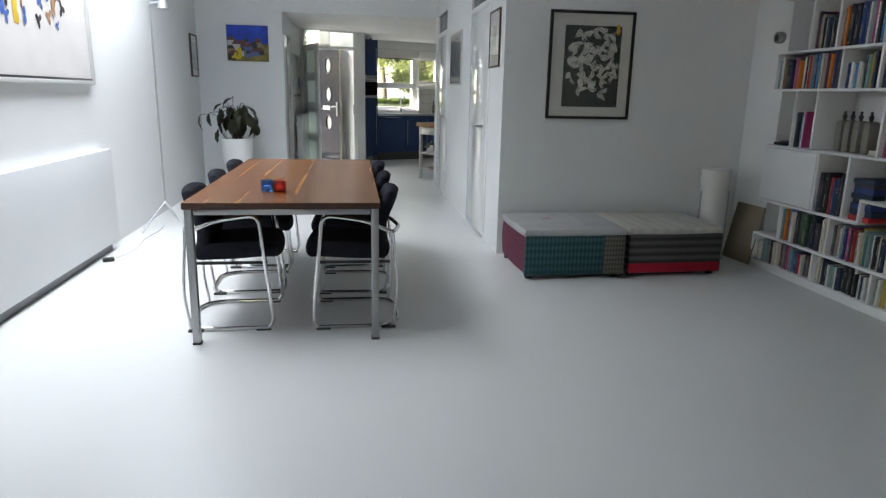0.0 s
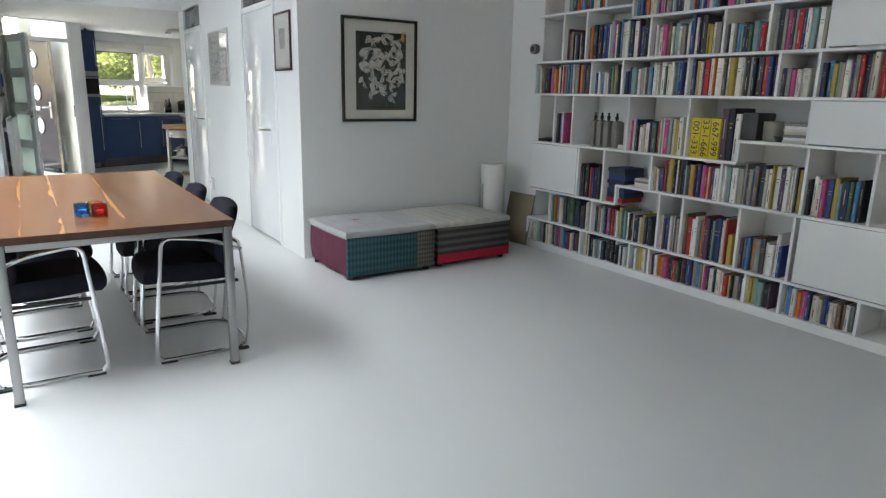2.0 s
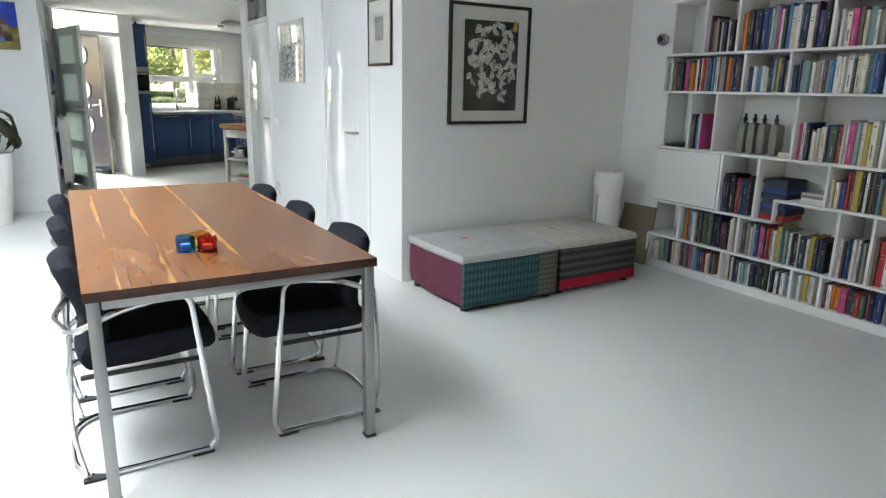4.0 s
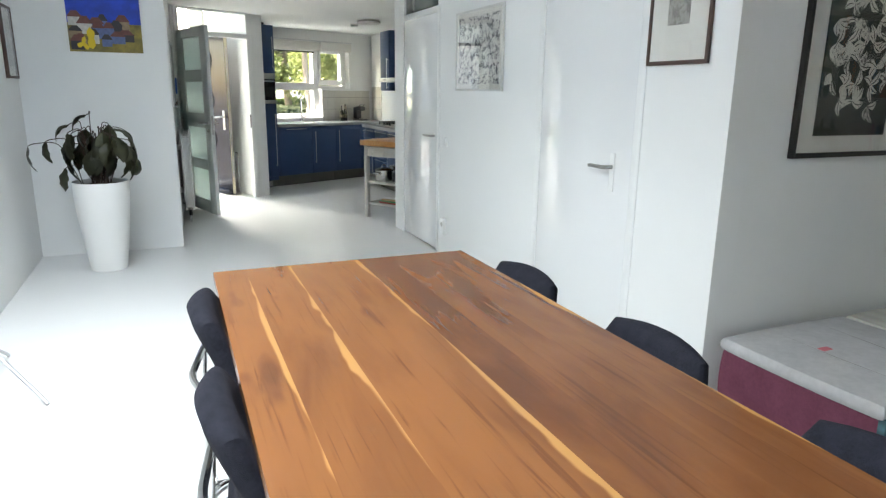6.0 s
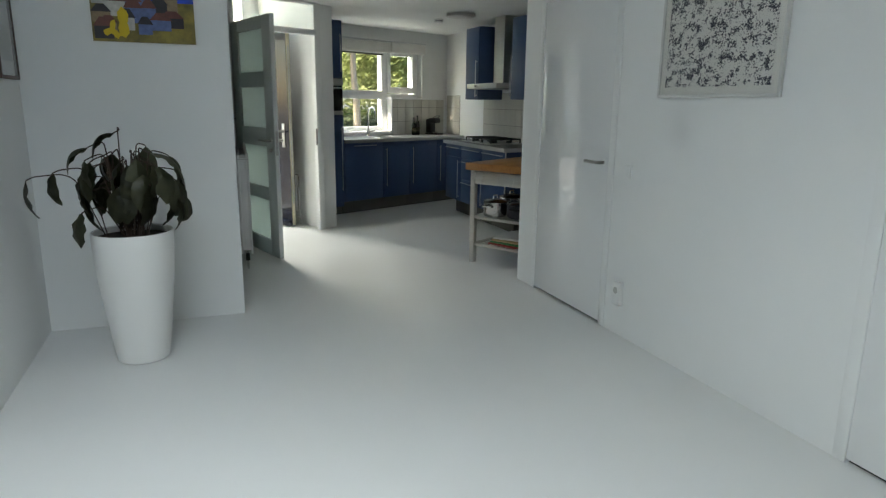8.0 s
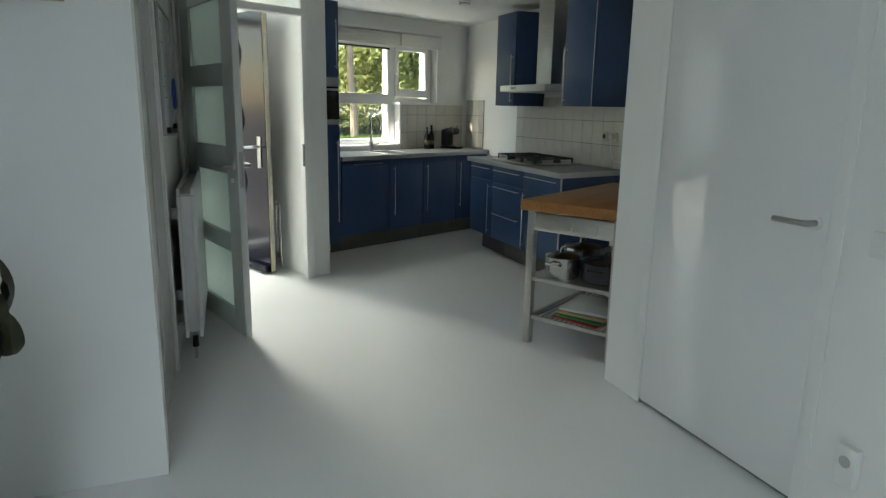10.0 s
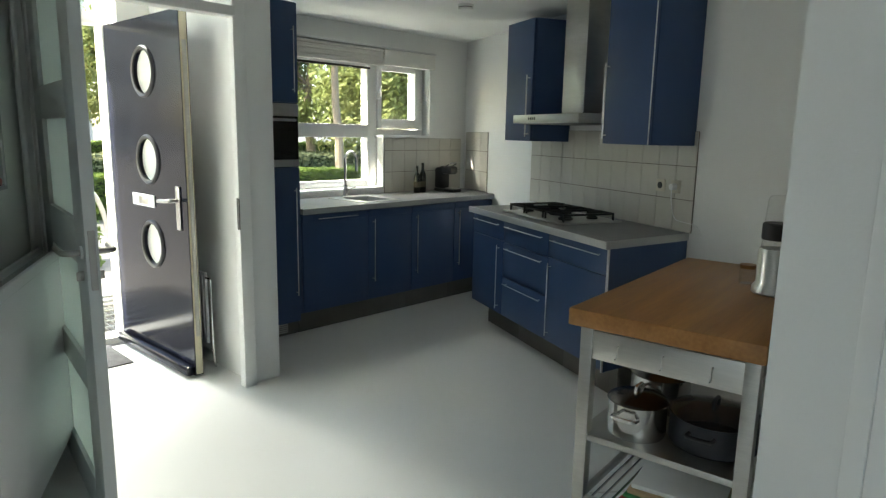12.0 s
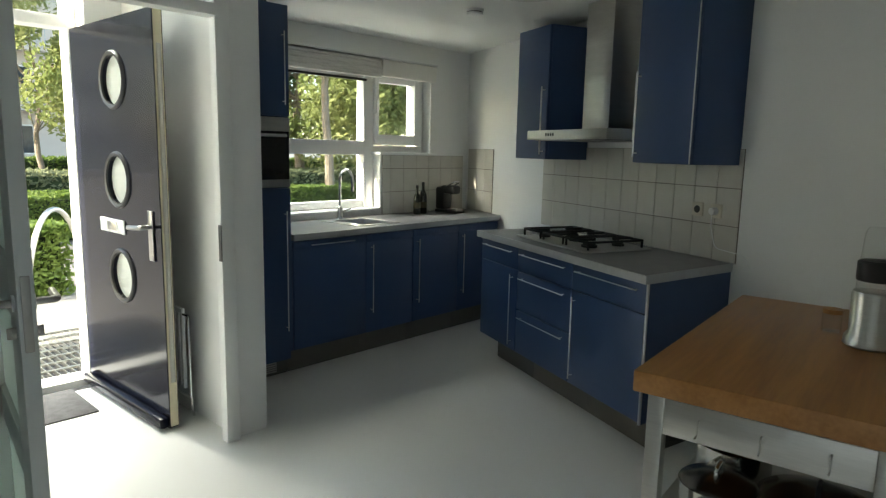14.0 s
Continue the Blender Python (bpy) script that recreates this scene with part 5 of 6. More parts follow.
# screen wall of the hall with its frame and transom light
fr = thing("door_frame", "white frame of the glazed hall door with a transom light", "door frame", FACADE, kind="structure")
for nm, d in (("jamb", (-0.43, -0.36, -1.205, -1.15, 0, LOW_H)), ("pillar_facing", (-0.36, -0.19, -1.17, -1.15, 0, LOW_H)), ("jamb", (-1.36, -1.31, -1.235, -1.15, 0, LOW_H)), ("transom_rail", (-1.31, -0.43, -1.235, -1.15, 1.995, 2.045)), ("head", (-1.31, -0.43, -1.235, -1.15, LOW_H - 0.018, LOW_H)), ("side_board", (-1.75, -1.36, -1.20, -1.15, 0, LOW_H))):
    boxpart(nm, d, PAINT, fr, bevel=0.003)
ob = boxpart("transom_pane", (-1.31, -0.43, -1.195, -1.190, 2.045, LOW_H - 0.018), CLEAR, fr, bevel=0.0)
ob.visible_shadow = False
bm = bmesh.new()
box(bm, -0.434, -0.43, -1.21, -1.185, 0.90, 1.07)
part("strike_plate", bm, BLACK, fr)

# glazed door standing open
GDM = pose(-0.70, 11.745, 0, 0, 0, -72.7)
gdr = thing("glazed_door", "grey-white hall door with four frosted panes, standing open", "door", GDM)
W, H = 0.89, 2.03
for nm, d in (("stile", (0.0, 0.17, 0.012, H)), ("stile", (W - 0.17, W, 0.012, H)), ("rail", (0.17, W - 0.17, 0.012, 0.15)), ("rail", (0.17, W - 0.17, 0.50, 0.61)), ("rail", (0.17, W - 0.17, 0.965, 1.12)), ("rail", (0.17, W - 0.17, 1.46, 1.585)), ("rail", (0.17, W - 0.17, 1.93, H))):
    boxpart(nm, (d[0], d[1], -0.02, 0.02, d[2], d[3]), GREYDOOR, gdr, bevel=0.003)
for z0, z1 in ((0.15, 0.50), (0.61, 0.965), (1.12, 1.46), (1.585, 1.93)):
    boxpart("pane", (0.17, W - 0.17, -0.004, 0.004, z0, z1), FROST, gdr, "frosted greenish glass pane", bevel=0.0)
lever(gdr, pose(W - 0.06, 0.02, 1.02), side=-1, plate=False)
lever(gdr, pose(W - 0.06, -0.02, 1.02, 0, 0, 180), side=1, plate=False)
for s in (-1, 1):
    bm = bmesh.new()
    cyl(bm, 0.012, 0.012, 0.012, pose(W - 0.06, s * 0.02, 0.945, -90 * s), seg=14)
    box(bm, W - 0.064, W - 0.056, s * 0.03 - 0.012, s * 0.03 + 0.012, 0.925, 0.955, bevel=0.002)
    part("key", bm, METAL, gdr, "small key in the lock")
boxpart("lock_plate", (W - 0.001, W + 0.003, -0.011, 0.011, 0.90, 1.10), METAL, gdr)

# panel radiator
rad = thing("panel_radiator", "white double panel radiator on the hall wall", "radiator", HALL_LEFT @ pose(-0.012, 1.02, 0))
for x in (0.055, 0.125):
    boxpart("panel", (x, x + 0.018, 0.0, 0.98, 0.13, 0.935), RAD_WHITE, rad, bevel=0.006)
boxpart("side_cover", (0.072, 0.126, 0.012, 0.020, 0.16, 0.905), RAD_WHITE, rad, bevel=0.003)
bm = bmesh.new()
for k in range(32):
    box(bm, 0.075, 0.123, 0.02 + k * 0.03, 0.026 + k * 0.03, 0.885, 0.915)
box(bm, 0.055, 0.143, 0.0, 0.98, 0.893, 0.898)
part("top_grille", bm, mat("grille_grey", (0.5, 0.51, 0.5), 0.4), rad)
bm = bmesh.new()
tube(bm, round_path([(0.10, 0.04, 0.15), (0.10, 0.04, 0.06), (0.10, 0.04, 0.0)], 0.02, 4), 0.009)
tube(bm, [(0.0, 0.05, 0.20), (0.06, 0.05, 0.20)], 0.008)
part("valve_pipe", bm, CHROME, rad)
bm = bmesh.new()
cyl(bm, 0.017, 0.014, 0.06, pose(0.10, 0.04, 0.07))
part("valve", bm, BLACK, rad)
for z in (0.3, 0.75):
    for y in (0.15, 0.62):
        boxpart("bracket", (0.0, 0.055, y, y + 0.03, z, z + 0.06), RAD_WHITE, rad)
bm = bmesh.new()
tube(bm, [HALL_LEFT @ Vector((0.025, 2.03, 0.90)), HALL_LEFT @ Vector((0.025, 2.03, LOW_H))], 0.011)
tagged(part("heating_pipe", bm, PAINT), "white heating pipe rising to the ceiling", "pipe", kind="structure")

# whiteboard
wb = thing("whiteboard", "small whiteboard with notes and magnets on the hall wall", "whiteboard", HALL_LEFT @ pose(0, 1.09, 1.21))
boxpart("panel", (0.0, 0.012, 0.0, 0.68, 0.0, 0.62), mat("enamel_board", (0.70, 0.72, 0.71), 0.15, var=0.02), wb)
for d in ((0.0, 0.018, -0.015, 0.0, -0.015, 0.635), (0.0, 0.018, 0.68, 0.695, -0.015, 0.635), (0.0, 0.018, 0.0, 0.68, -0.015, 0.0), (0.0, 0.018, 0.0, 0.68, 0.62, 0.635)):
    boxpart("rim", d, GREY_METAL, wb)
boxpart("pen_tray", (0.018, 0.06, 0.02, 0.32, -0.018, -0.006), GREY_METAL, wb)
bm = bmesh.new()
nr = random.Random(4)
for k in range(9):
    y, z = nr.uniform(0.03, 0.25), 0.56 - k * 0.055
    box(bm, 0.0122, 0.013, y, y + nr.uniform(0.08, 0.24), z, z + 0.006)
part("handwriting", bm, mat("marker_ink", (0.12, 0.12, 0.14), 0.6), wb, "rows of faint marker writing")
bm = bmesh.new()
cushion(bm, 0.012, 0.035, 0.09, Matrix.Translation((0.03, 0.50, 0.20)), soft=0.5, cuts=3)
part("blue_tag", bm, mat("blue_plastic", (0.02, 0.07, 0.33), 0.4), wb, "blue plastic holder")
for y, c in ((0.06, (0.03, 0.03, 0.03)), (0.10, (0.35, 0.02, 0.02)), (0.50, (0.02, 0.02, 0.02)), (0.57, (0.3, 0.02, 0.02))):
    bm = bmesh.new()
    cyl(bm, 0.014, 0.014, 0.018, pose(0.014, y, 0.02 if y > 0.3 else 0.012, 0, 90, 0), seg=16)
    part("magnet", bm, mat("magnet", c, 0.4), wb)

# front door, open into the hall
FDM = FACADE @ pose(-0.575, 0.13, 0, 0, 0, -88)
fd = thing("front_door", "dark navy front door with three round windows, open inwards", "door", FDM)
FW, FH = 1.0, 2.06
bm = bmesh.new()
N = 48


def disc_slab(bm, w, z0, z1, y0, y1, holes):
    """A slab w wide with round holes (x, z, r) cut through it, built as square collars round each hole and plain strips between."""
    zs = [z0]
    for x, z, r in holes:
        zs += [z - r - 0.03, z + r + 0.03]
    zs.append(z1)
    for a, b in zip(zs[::2], zs[1::2]):
        box(bm, 0, w, y0, y1, a, b)
    for x, z, r in holes:
        q = r + 0.03
        box(bm, 0, x - q, y0, y1, z - q, z + q)
        box(bm, x + q, w, y0, y1, z - q, z + q)
        rim, sq = [], []
        for k in range(N):
            a = 2 * math.pi * k / N
            c, s = math.cos(a), math.sin(a)
            f = q / max(abs(c), abs(s))
            rim.append((x + r * c, z + r * s))
            sq.append((x + f * c, z + f * s))
        for y, flip in ((y0, False), (y1, True)):
            vi, vo = [bm.verts.new((p[0], y, p[1])) for p in rim], [bm.verts.new((p[0], y, p[1])) for p in sq]
            for k in range(N):
                bm.faces.new((vi[k], vi[(k + 1) % N], vo[(k + 1) % N], vo[k]))
            if flip:
                for k in range(N):
                    bm.faces.new((last[k], last[(k + 1) % N], vi[(k + 1) % N], vi[k]))
            last = vi


PORT = [(0.54, 0.735, 0.128), (0.54, 1.245, 0.128), (0.54, 1.755, 0.128)]
disc_slab(bm, FW, 0.012, FH, -0.025, 0.025, PORT)
part("leaf", bm, DOORPAINT, fd)
for x, z, r in PORT:
    bm = bmesh.new()
    for y in (0.025, -0.025):
        s = 1 if y > 0 else -1
        lathe(bm, [(r - 0.004, 0.0), (r - 0.002, 0.010), (r + 0.012, 0.014), (r + 0.020, 0.006), (r + 0.021, 0.0)], 48, pose(x, y, z, -90 * s, 0, 0), caps=False)
    rg = part("porthole_ring", bm, BLACK, fd, "black ring round the window")
    bm = bmesh.new()
    cyl(bm, r, r, 0.008, pose(x, 0.004, z, 90, 0, 0), seg=48)
    pn = part("pane", bm, PORT_GLASS, rg, "milky round glass")
boxpart("weather_bar", (0.0, FW, -0.075, -0.025, 0.012, 0.075), DOORPAINT, fd, bevel=0.02)
boxpart("edge_strip", (FW, FW + 0.004, -0.02, 0.02, 0.02, FH), mat("pale_seal", (0.55, 0.50, 0.36), 0.6), fd)
boxpart("lock_strip", (FW + 0.004, FW + 0.006, -0.011, 0.011, 0.25, 1.9), METAL, fd)
lb = boxpart("letter_box", (0.30, 0.60, -0.034, -0.025, 0.96, 1.035), PAINT, fd, "white letter flap", bevel=0.004)
boxpart("flap", (0.40, 0.52, -0.038, -0.034, 0.975, 1.02), METAL, lb)
plate = boxpart("lock_plate", (FW - 0.12, FW - 0.07, -0.034, -0.025, 0.86, 1.11), METAL, fd, bevel=0.003)
bm = bmesh.new()
tube(bm, round_path([(FW - 0.095, -0.03, 1.03), (FW - 0.095, -0.085, 1.03), (FW - 0.225, -0.085, 1.02)], 0.02, 5), 0.012)
part("handle", bm, METAL, fd)
# its frame in the street wall
ff = thing("front_door_frame", "white front door frame with a transom light and low threshold", "door frame", FACADE, kind="structure")
for nm, d in (("jamb", (-0.605, -0.56, 0.14, 0.28, 0, 2.95)), ("jamb", (-1.62, -1.565, 0.14, 0.28, 0, 2.95)), ("head", (-1.565, -0.605, 0.14, 0.28, 2.068, 2.13)), ("transom_head", (-1.565, -0.605, 0.14, 0.28, 2.905, 2.95)), ("threshold", (-1.565, -0.605, 0.14, 0.30, -0.02, 0.025))):
    boxpart(nm, d, PAINT, ff, bevel=0.003)
ob = boxpart("transom_pane", (-1.565, -0.605, 0.20, 0.206, 2.13, 2.905), CLEAR, ff, bevel=0.0)
ob.visible_shadow = False
bm = bmesh.new()
box(bm, -0.40, 0.40, -0.22, 0.22, 0, 0.008, bevel=0.003)
tagged(part("door_mat", bm, mat("grey_mat", (0.10, 0.10, 0.105), 0.95, var=0.3, scale=120, bump=0.6, bump_scale=300), m=FACADE @ pose(-1.13, -0.16, 0.001)), "small grey doormat inside the front door", "doormat")
# narrow hall radiator on the partition
hr = thing("hall_radiator", "small white ribbed radiator on the hall partition", "radiator", FACADE @ pose(-0.36, -0.72, 0, 0, 0, 90))
boxpart("panel", (0.0, 0.58, 0.035, 0.055, 0.14, 0.58), RAD_WHITE, hr, bevel=0.004)
for k in range(14):
    bm = bmesh.new()
    box(bm, 0.018 + k * 0.04, 0.040 + k * 0.04, 0.055, 0.062, 0.16, 0.56, bevel=0.003)
    part("rib", bm, RAD_WHITE, hr)
bm = bmesh.new()
tube(bm, round_path([(0.01, 0.045, 0.55), (-0.05, 0.04, 0.55), (-0.05, 0.04, 0.14), (-0.05, 0.03, 0.0)], 0.015, 4), 0.008)
part("pipe", bm, CHROME, hr)
for x in (0.1, 0.44):
    boxpart("bracket", (x, x + 0.04, 0.0, 0.036, 0.3, 0.36), RAD_WHITE, hr)
bm = bmesh.new()
box(bm, 0.0, 0.62, 0.0, 0.012, 0.0, 0.07, bevel=0.002)
tagged(part("baseboard", bm, PAINT, m=FACADE @ pose(-0.36, -0.72, 0, 0, 0, 90)), "white baseboard in the hall", "baseboard", kind="structure")

# ---- outside ----
ground = mat("grey_paving", (0.20, 0.19, 0.18), 0.9, var=0.15, scale=6, bump=0.3, bump_scale=30)
bm = bmesh.new()
box(bm, -250, 250, 0.31, 400, -0.4, -0.12)
tagged(part("ground", bm, ground, m=FACADE), "grey paved front yard and street reaching away", "ground", kind="structure")
grate = thing("foot_grate", "galvanised steel grating before the front door", "grating", FACADE @ pose(-1.55, 0.32, -0.03))
for k in range(32):
    boxpart("bar", (k * 0.045, k * 0.045 + 0.006, 0, 1.15, 0.0, 0.028), STEEL, grate, bevel=0.0)
for k in range(8):
    boxpart("cross_bar", (0.0, 1.40, 0.02 + k * 0.155, 0.045 + k * 0.155, 0.018, 0.031), STEEL, grate, bevel=0.0)
# no hollow here: a black sheet stands for the shade under the bars
boxpart("pit_shade", (0.0, 1.40, 0.0, 1.15, -0.09, -0.085), BLACK, grate)


def leafy(name, c1, c2, scale):
    """Thin leaves that let some light through."""
    m = mat(name, c1, 0.6, var=0.5, scale=scale, color2=c2)
    t = m.node_tree
    b, o = t.nodes["Principled BSDF"], t.nodes["Material Output"]
    tl, mx = t.nodes.new("ShaderNodeBsdfTranslucent"), t.nodes.new("ShaderNodeMixShader")
    mx.inputs[0].default_value = 0.5
    link(b.inputs["Base Color"].links[0].from_socket, tl.inputs[0], t)
    link(b.outputs[0], mx.inputs[1], t)
    link(tl.outputs[0], mx.inputs[2], t)
    link(mx.outputs[0], o.inputs[0], t)
    return m


HEDGE = leafy("hedge_leaf", (0.075, 0.13, 0.022), (0.17, 0.23, 0.05), 4)
FOLIAGE = leafy("tree_leaf", (0.13, 0.18, 0.055), (0.36, 0.37, 0.16), 1.2)
BARK = mat("tree_bark", (0.17, 0.14, 0.11), 0.9, var=0.3, scale=14, bump=0.6, bump_scale=25)


def leaves_in(rnd, n, inside, size):
    """n small leaves, two triangles each, at random places given by inside(rnd)."""
    vs, fs = [], []
    for _ in range(n):
        c = inside(rnd)
        d = Vector((rnd.gauss(0, 1), rnd.gauss(0, 1), rnd.gauss(0, 1))).normalized()
        e = d.orthogonal().normalized()
        s = size * rnd.uniform(0.6, 1.3)
        k = len(vs)
        vs += [c - d * s, c + e * s * 0.5, c + d * s, c - e * s * 0.5 + d.cross(e) * s * 0.2]
        fs.append((k, k + 1, k + 2, k + 3))
    me = bpy.data.meshes.new("leaves")
    me.from_pydata([tuple(v) for v in vs], [], fs)
    return me


def hedge(name, x0, x1, y0, y1, h, n, size, label, material=HEDGE, seed=1):
    hd = thing(name, label, "hedge", FACADE @ pose(0, 0, -0.12))
    rnd = random.Random(seed)

    def inside(r):
        side = r.random()
        x, y, z = r.uniform(x0, x1), r.uniform(y0, y1), r.uniform(0.02, h)
        if side < 0.5:
            y = y0 + abs(r.gauss(0, 0.05))
        elif side < 0.85:
            z = h - abs(r.gauss(0, 0.05))
        return Vector((x + r.uniform(-0.03, 0.03), y, z + 0.05 * noise.noise(Vector((x * 1.5, y, z)))))
    me = leaves_in(rnd, n, inside, size)
    me.materials.append(material)
    ob = new("foliage", me)
    ob.parent = hd
    # near-black box behind the leaves, its colour standing for the hedge's inner shade
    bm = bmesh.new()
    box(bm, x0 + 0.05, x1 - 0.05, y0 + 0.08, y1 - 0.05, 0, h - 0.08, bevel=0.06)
    part("inner_shade_mass", bm, mat("hedge_shade", (0.02, 0.035, 0.01), 0.9, var=0.4, scale=12), hd)
    return hd


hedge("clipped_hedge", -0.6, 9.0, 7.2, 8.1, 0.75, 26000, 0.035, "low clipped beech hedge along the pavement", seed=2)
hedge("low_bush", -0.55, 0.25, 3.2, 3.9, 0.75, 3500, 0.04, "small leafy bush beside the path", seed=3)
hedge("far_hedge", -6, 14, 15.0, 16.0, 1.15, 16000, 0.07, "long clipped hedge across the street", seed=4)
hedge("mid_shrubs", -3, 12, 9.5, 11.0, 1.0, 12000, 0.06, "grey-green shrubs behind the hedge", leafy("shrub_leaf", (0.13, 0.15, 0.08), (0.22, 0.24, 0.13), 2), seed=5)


def tree(m, height, crown_z, crown_r, n, size, label, seed, trunk_r=0.12, material=FOLIAGE):
    t = thing("street_tree", label, "tree", m, group="trees in the street")
    rnd = random.Random(seed)
    bm = bmesh.new()
    pts = [Vector((0.06 * math.sin(k * 1.3), 0.05 * math.cos(k), height * 0.85 * k / 9)) for k in range(10)]
    rings = []
    for k, p in enumerate(pts):
        r = trunk_r * (1 - 0.75 * k / 9)
        rings.append([bm.verts.new(p + Vector((r * math.cos(a), r * math.sin(a), 0))) for a in (2 * math.pi * j / 10 for j in range(10))])
    for a, b in zip(rings, rings[1:]):
        for i in range(10):
            bm.faces.new((a[i], a[(i + 1) % 10], b[(i + 1) % 10], b[i]))
    part("trunk", bm, BARK, t)
    clumps = []
    for k in range(16):
        a, el = rnd.uniform(0, 6.28), rnd.uniform(-0.7, 1.0)
        tip = Vector((crown_r * math.cos(a) * math.cos(el) * rnd.uniform(0.5, 1), crown_r * math.sin(a) * math.cos(el) * rnd.uniform(0.5, 1), crown_z + crown_r * 0.9 * math.sin(el)))
        root = pts[rnd.randint(4, 8)]
        bm = bmesh.new()
        tube(bm, [root, root.lerp(tip, 0.5) + Vector((0, 0, 0.15)), tip], trunk_r * 0.18, seg=6)
        part("limb", bm, BARK, t)
        clumps.append((tip, crown_r * rnd.uniform(0.28, 0.5)))
    def inside(r):
        c, s = r.choice(clumps)
        v = Vector((r.gauss(0, 1), r.gauss(0, 1), r.gauss(0, 0.8)))
        return c + v.normalized() * s * r.random() ** 0.4
    me = leaves_in(rnd, n, inside, size)
    me.materials.append(material)
    ob = new("crown", me)
    ob.parent = t
    return t


tree(pose(2.95, 23.0, -0.12), 7.5, 5.2, 1.5, 9000, 0.075, "slender pale-barked tree in front of the window", 11, 0.115)
tree(pose(3.1, 27.5, -0.12), 6.0, 3.0, 2.3, 24000, 0.085, "broad sunlit street tree with yellow-green leaves", 12, 0.16)
tree(pose(5.6, 27.0, -0.12), 6.5, 3.4, 2.4, 20000, 0.09, "green street tree beyond the hedge", 13, 0.15)
tree(pose(1.6, 33.0, -0.12), 9.0, 5.4, 3.0, 18000, 0.11, "large dark green street tree", 14, 0.18, leafy("dark_tree_leaf", (0.05, 0.09, 0.025), (0.10, 0.14, 0.05), 1.0))
tree(pose(-2.9, 26.0, -0.12), 4.6, 2.9, 1.5, 7000, 0.07, "young open-crowned street tree", 15, 0.08)
tree(pose(-3.5, 22.0, -0.12), 6.5, 4.6, 1.6, 6000, 0.07, "thin street tree near the front path", 17, 0.07)
tree(pose(9.0, 34.0, -0.12), 9.0, 5.0, 4.0, 22000, 0.13, "tall tree far across the street", 16, 0.2)
# bicycle arch
bm = bmesh.new()
tube(bm, [(0.42 * math.cos(a) - 0.0, 0, 0.95 * math.sin(a)) for a in (k * math.pi / 24 for k in range(25))], 0.025)
tagged(part("bicycle_arch", bm, STEEL, m=FACADE @ pose(-0.05, 2.6, -0.12, 0, 0, 40)), "curved steel bicycle stand in the front yard", "bicycle stand")
# apartment building across the street
ap = thing("apartment_building", "pale apartment building with balconies behind the trees", "building", FACADE @ pose(-6, 34, -0.12))
BRICKW = mat("pale_render", (0.60, 0.55, 0.50), 0.85, var=0.06, scale=2)
boxpart("wall", (-14, 16, 0, 9, 0, 12.0), BRICKW, ap, bevel=0.0)
boxpart("roof", (-14.3, 16.3, -0.3, 9.3, 12.0, 12.3), mat("roof_edge", (0.3, 0.3, 0.3), 0.7), ap, bevel=0.0)
GLASSY = mat("far_window_glass", (0.05, 0.06, 0.07), 0.1, var=0.2)
for k in range(4):
    for j in range(9):
        x = -13 + j * 3.2
        z = 0.9 + k * 2.9
        w = boxpart("window", (x, x + 1.5, -0.05, 0.02, z, z + 1.5), PAINT, ap, bevel=0.0)
        boxpart("pane", (x + 0.08, x + 0.7, -0.07, -0.05, z + 0.08, z + 1.42), GLASSY, w, bevel=0.0)
        boxpart("pane", (x + 0.8, x + 1.42, -0.07, -0.05, z + 0.08, z + 1.42), GLASSY, w, bevel=0.0)
        if j % 2 == 0 and k:
            b = boxpart("balcony", (x - 0.4, x + 2.0, -1.2, 0.0, z - 0.75, z - 0.6), BRICKW, ap, bevel=0.0)
            bm = bmesh.new()
            for q in range(13):
                box(bm, x - 0.4 + q * 0.195, x - 0.37 + q * 0.195, -1.2, -1.17, z - 0.6, z + 0.35)
            box(bm, x - 0.4, x + 2.0, -1.21, -1.16, z + 0.35, z + 0.40)
            part("balustrade", bm, GREY_METAL, b)

# ---- bookcase: boards, dividers, doors ----
CASE = pose(3.24, 0, 0)
SHELF = mat("shelf_white", (0.80, 0.80, 0.79), 0.45, var=0.015, scale=3)
case = thing("bookcase", "wall-wide white bookcase of stepped compartments, nearly full", "bookcase", CASE)
T, DEPTH, Y0, Y1 = 0.018, 0.295, 1.35, 4.985


def board(y0, y1, z):
    boxpart("shelf", (0, DEPTH, y0, y1, z - T, z), SHELF, case, bevel=0.0015)


def upright(y, z0, z1):
    boxpart("divider", (0.002, DEPTH, y - T / 2, y + T / 2, z0, z1 - T), SHELF, case, bevel=0.0015)


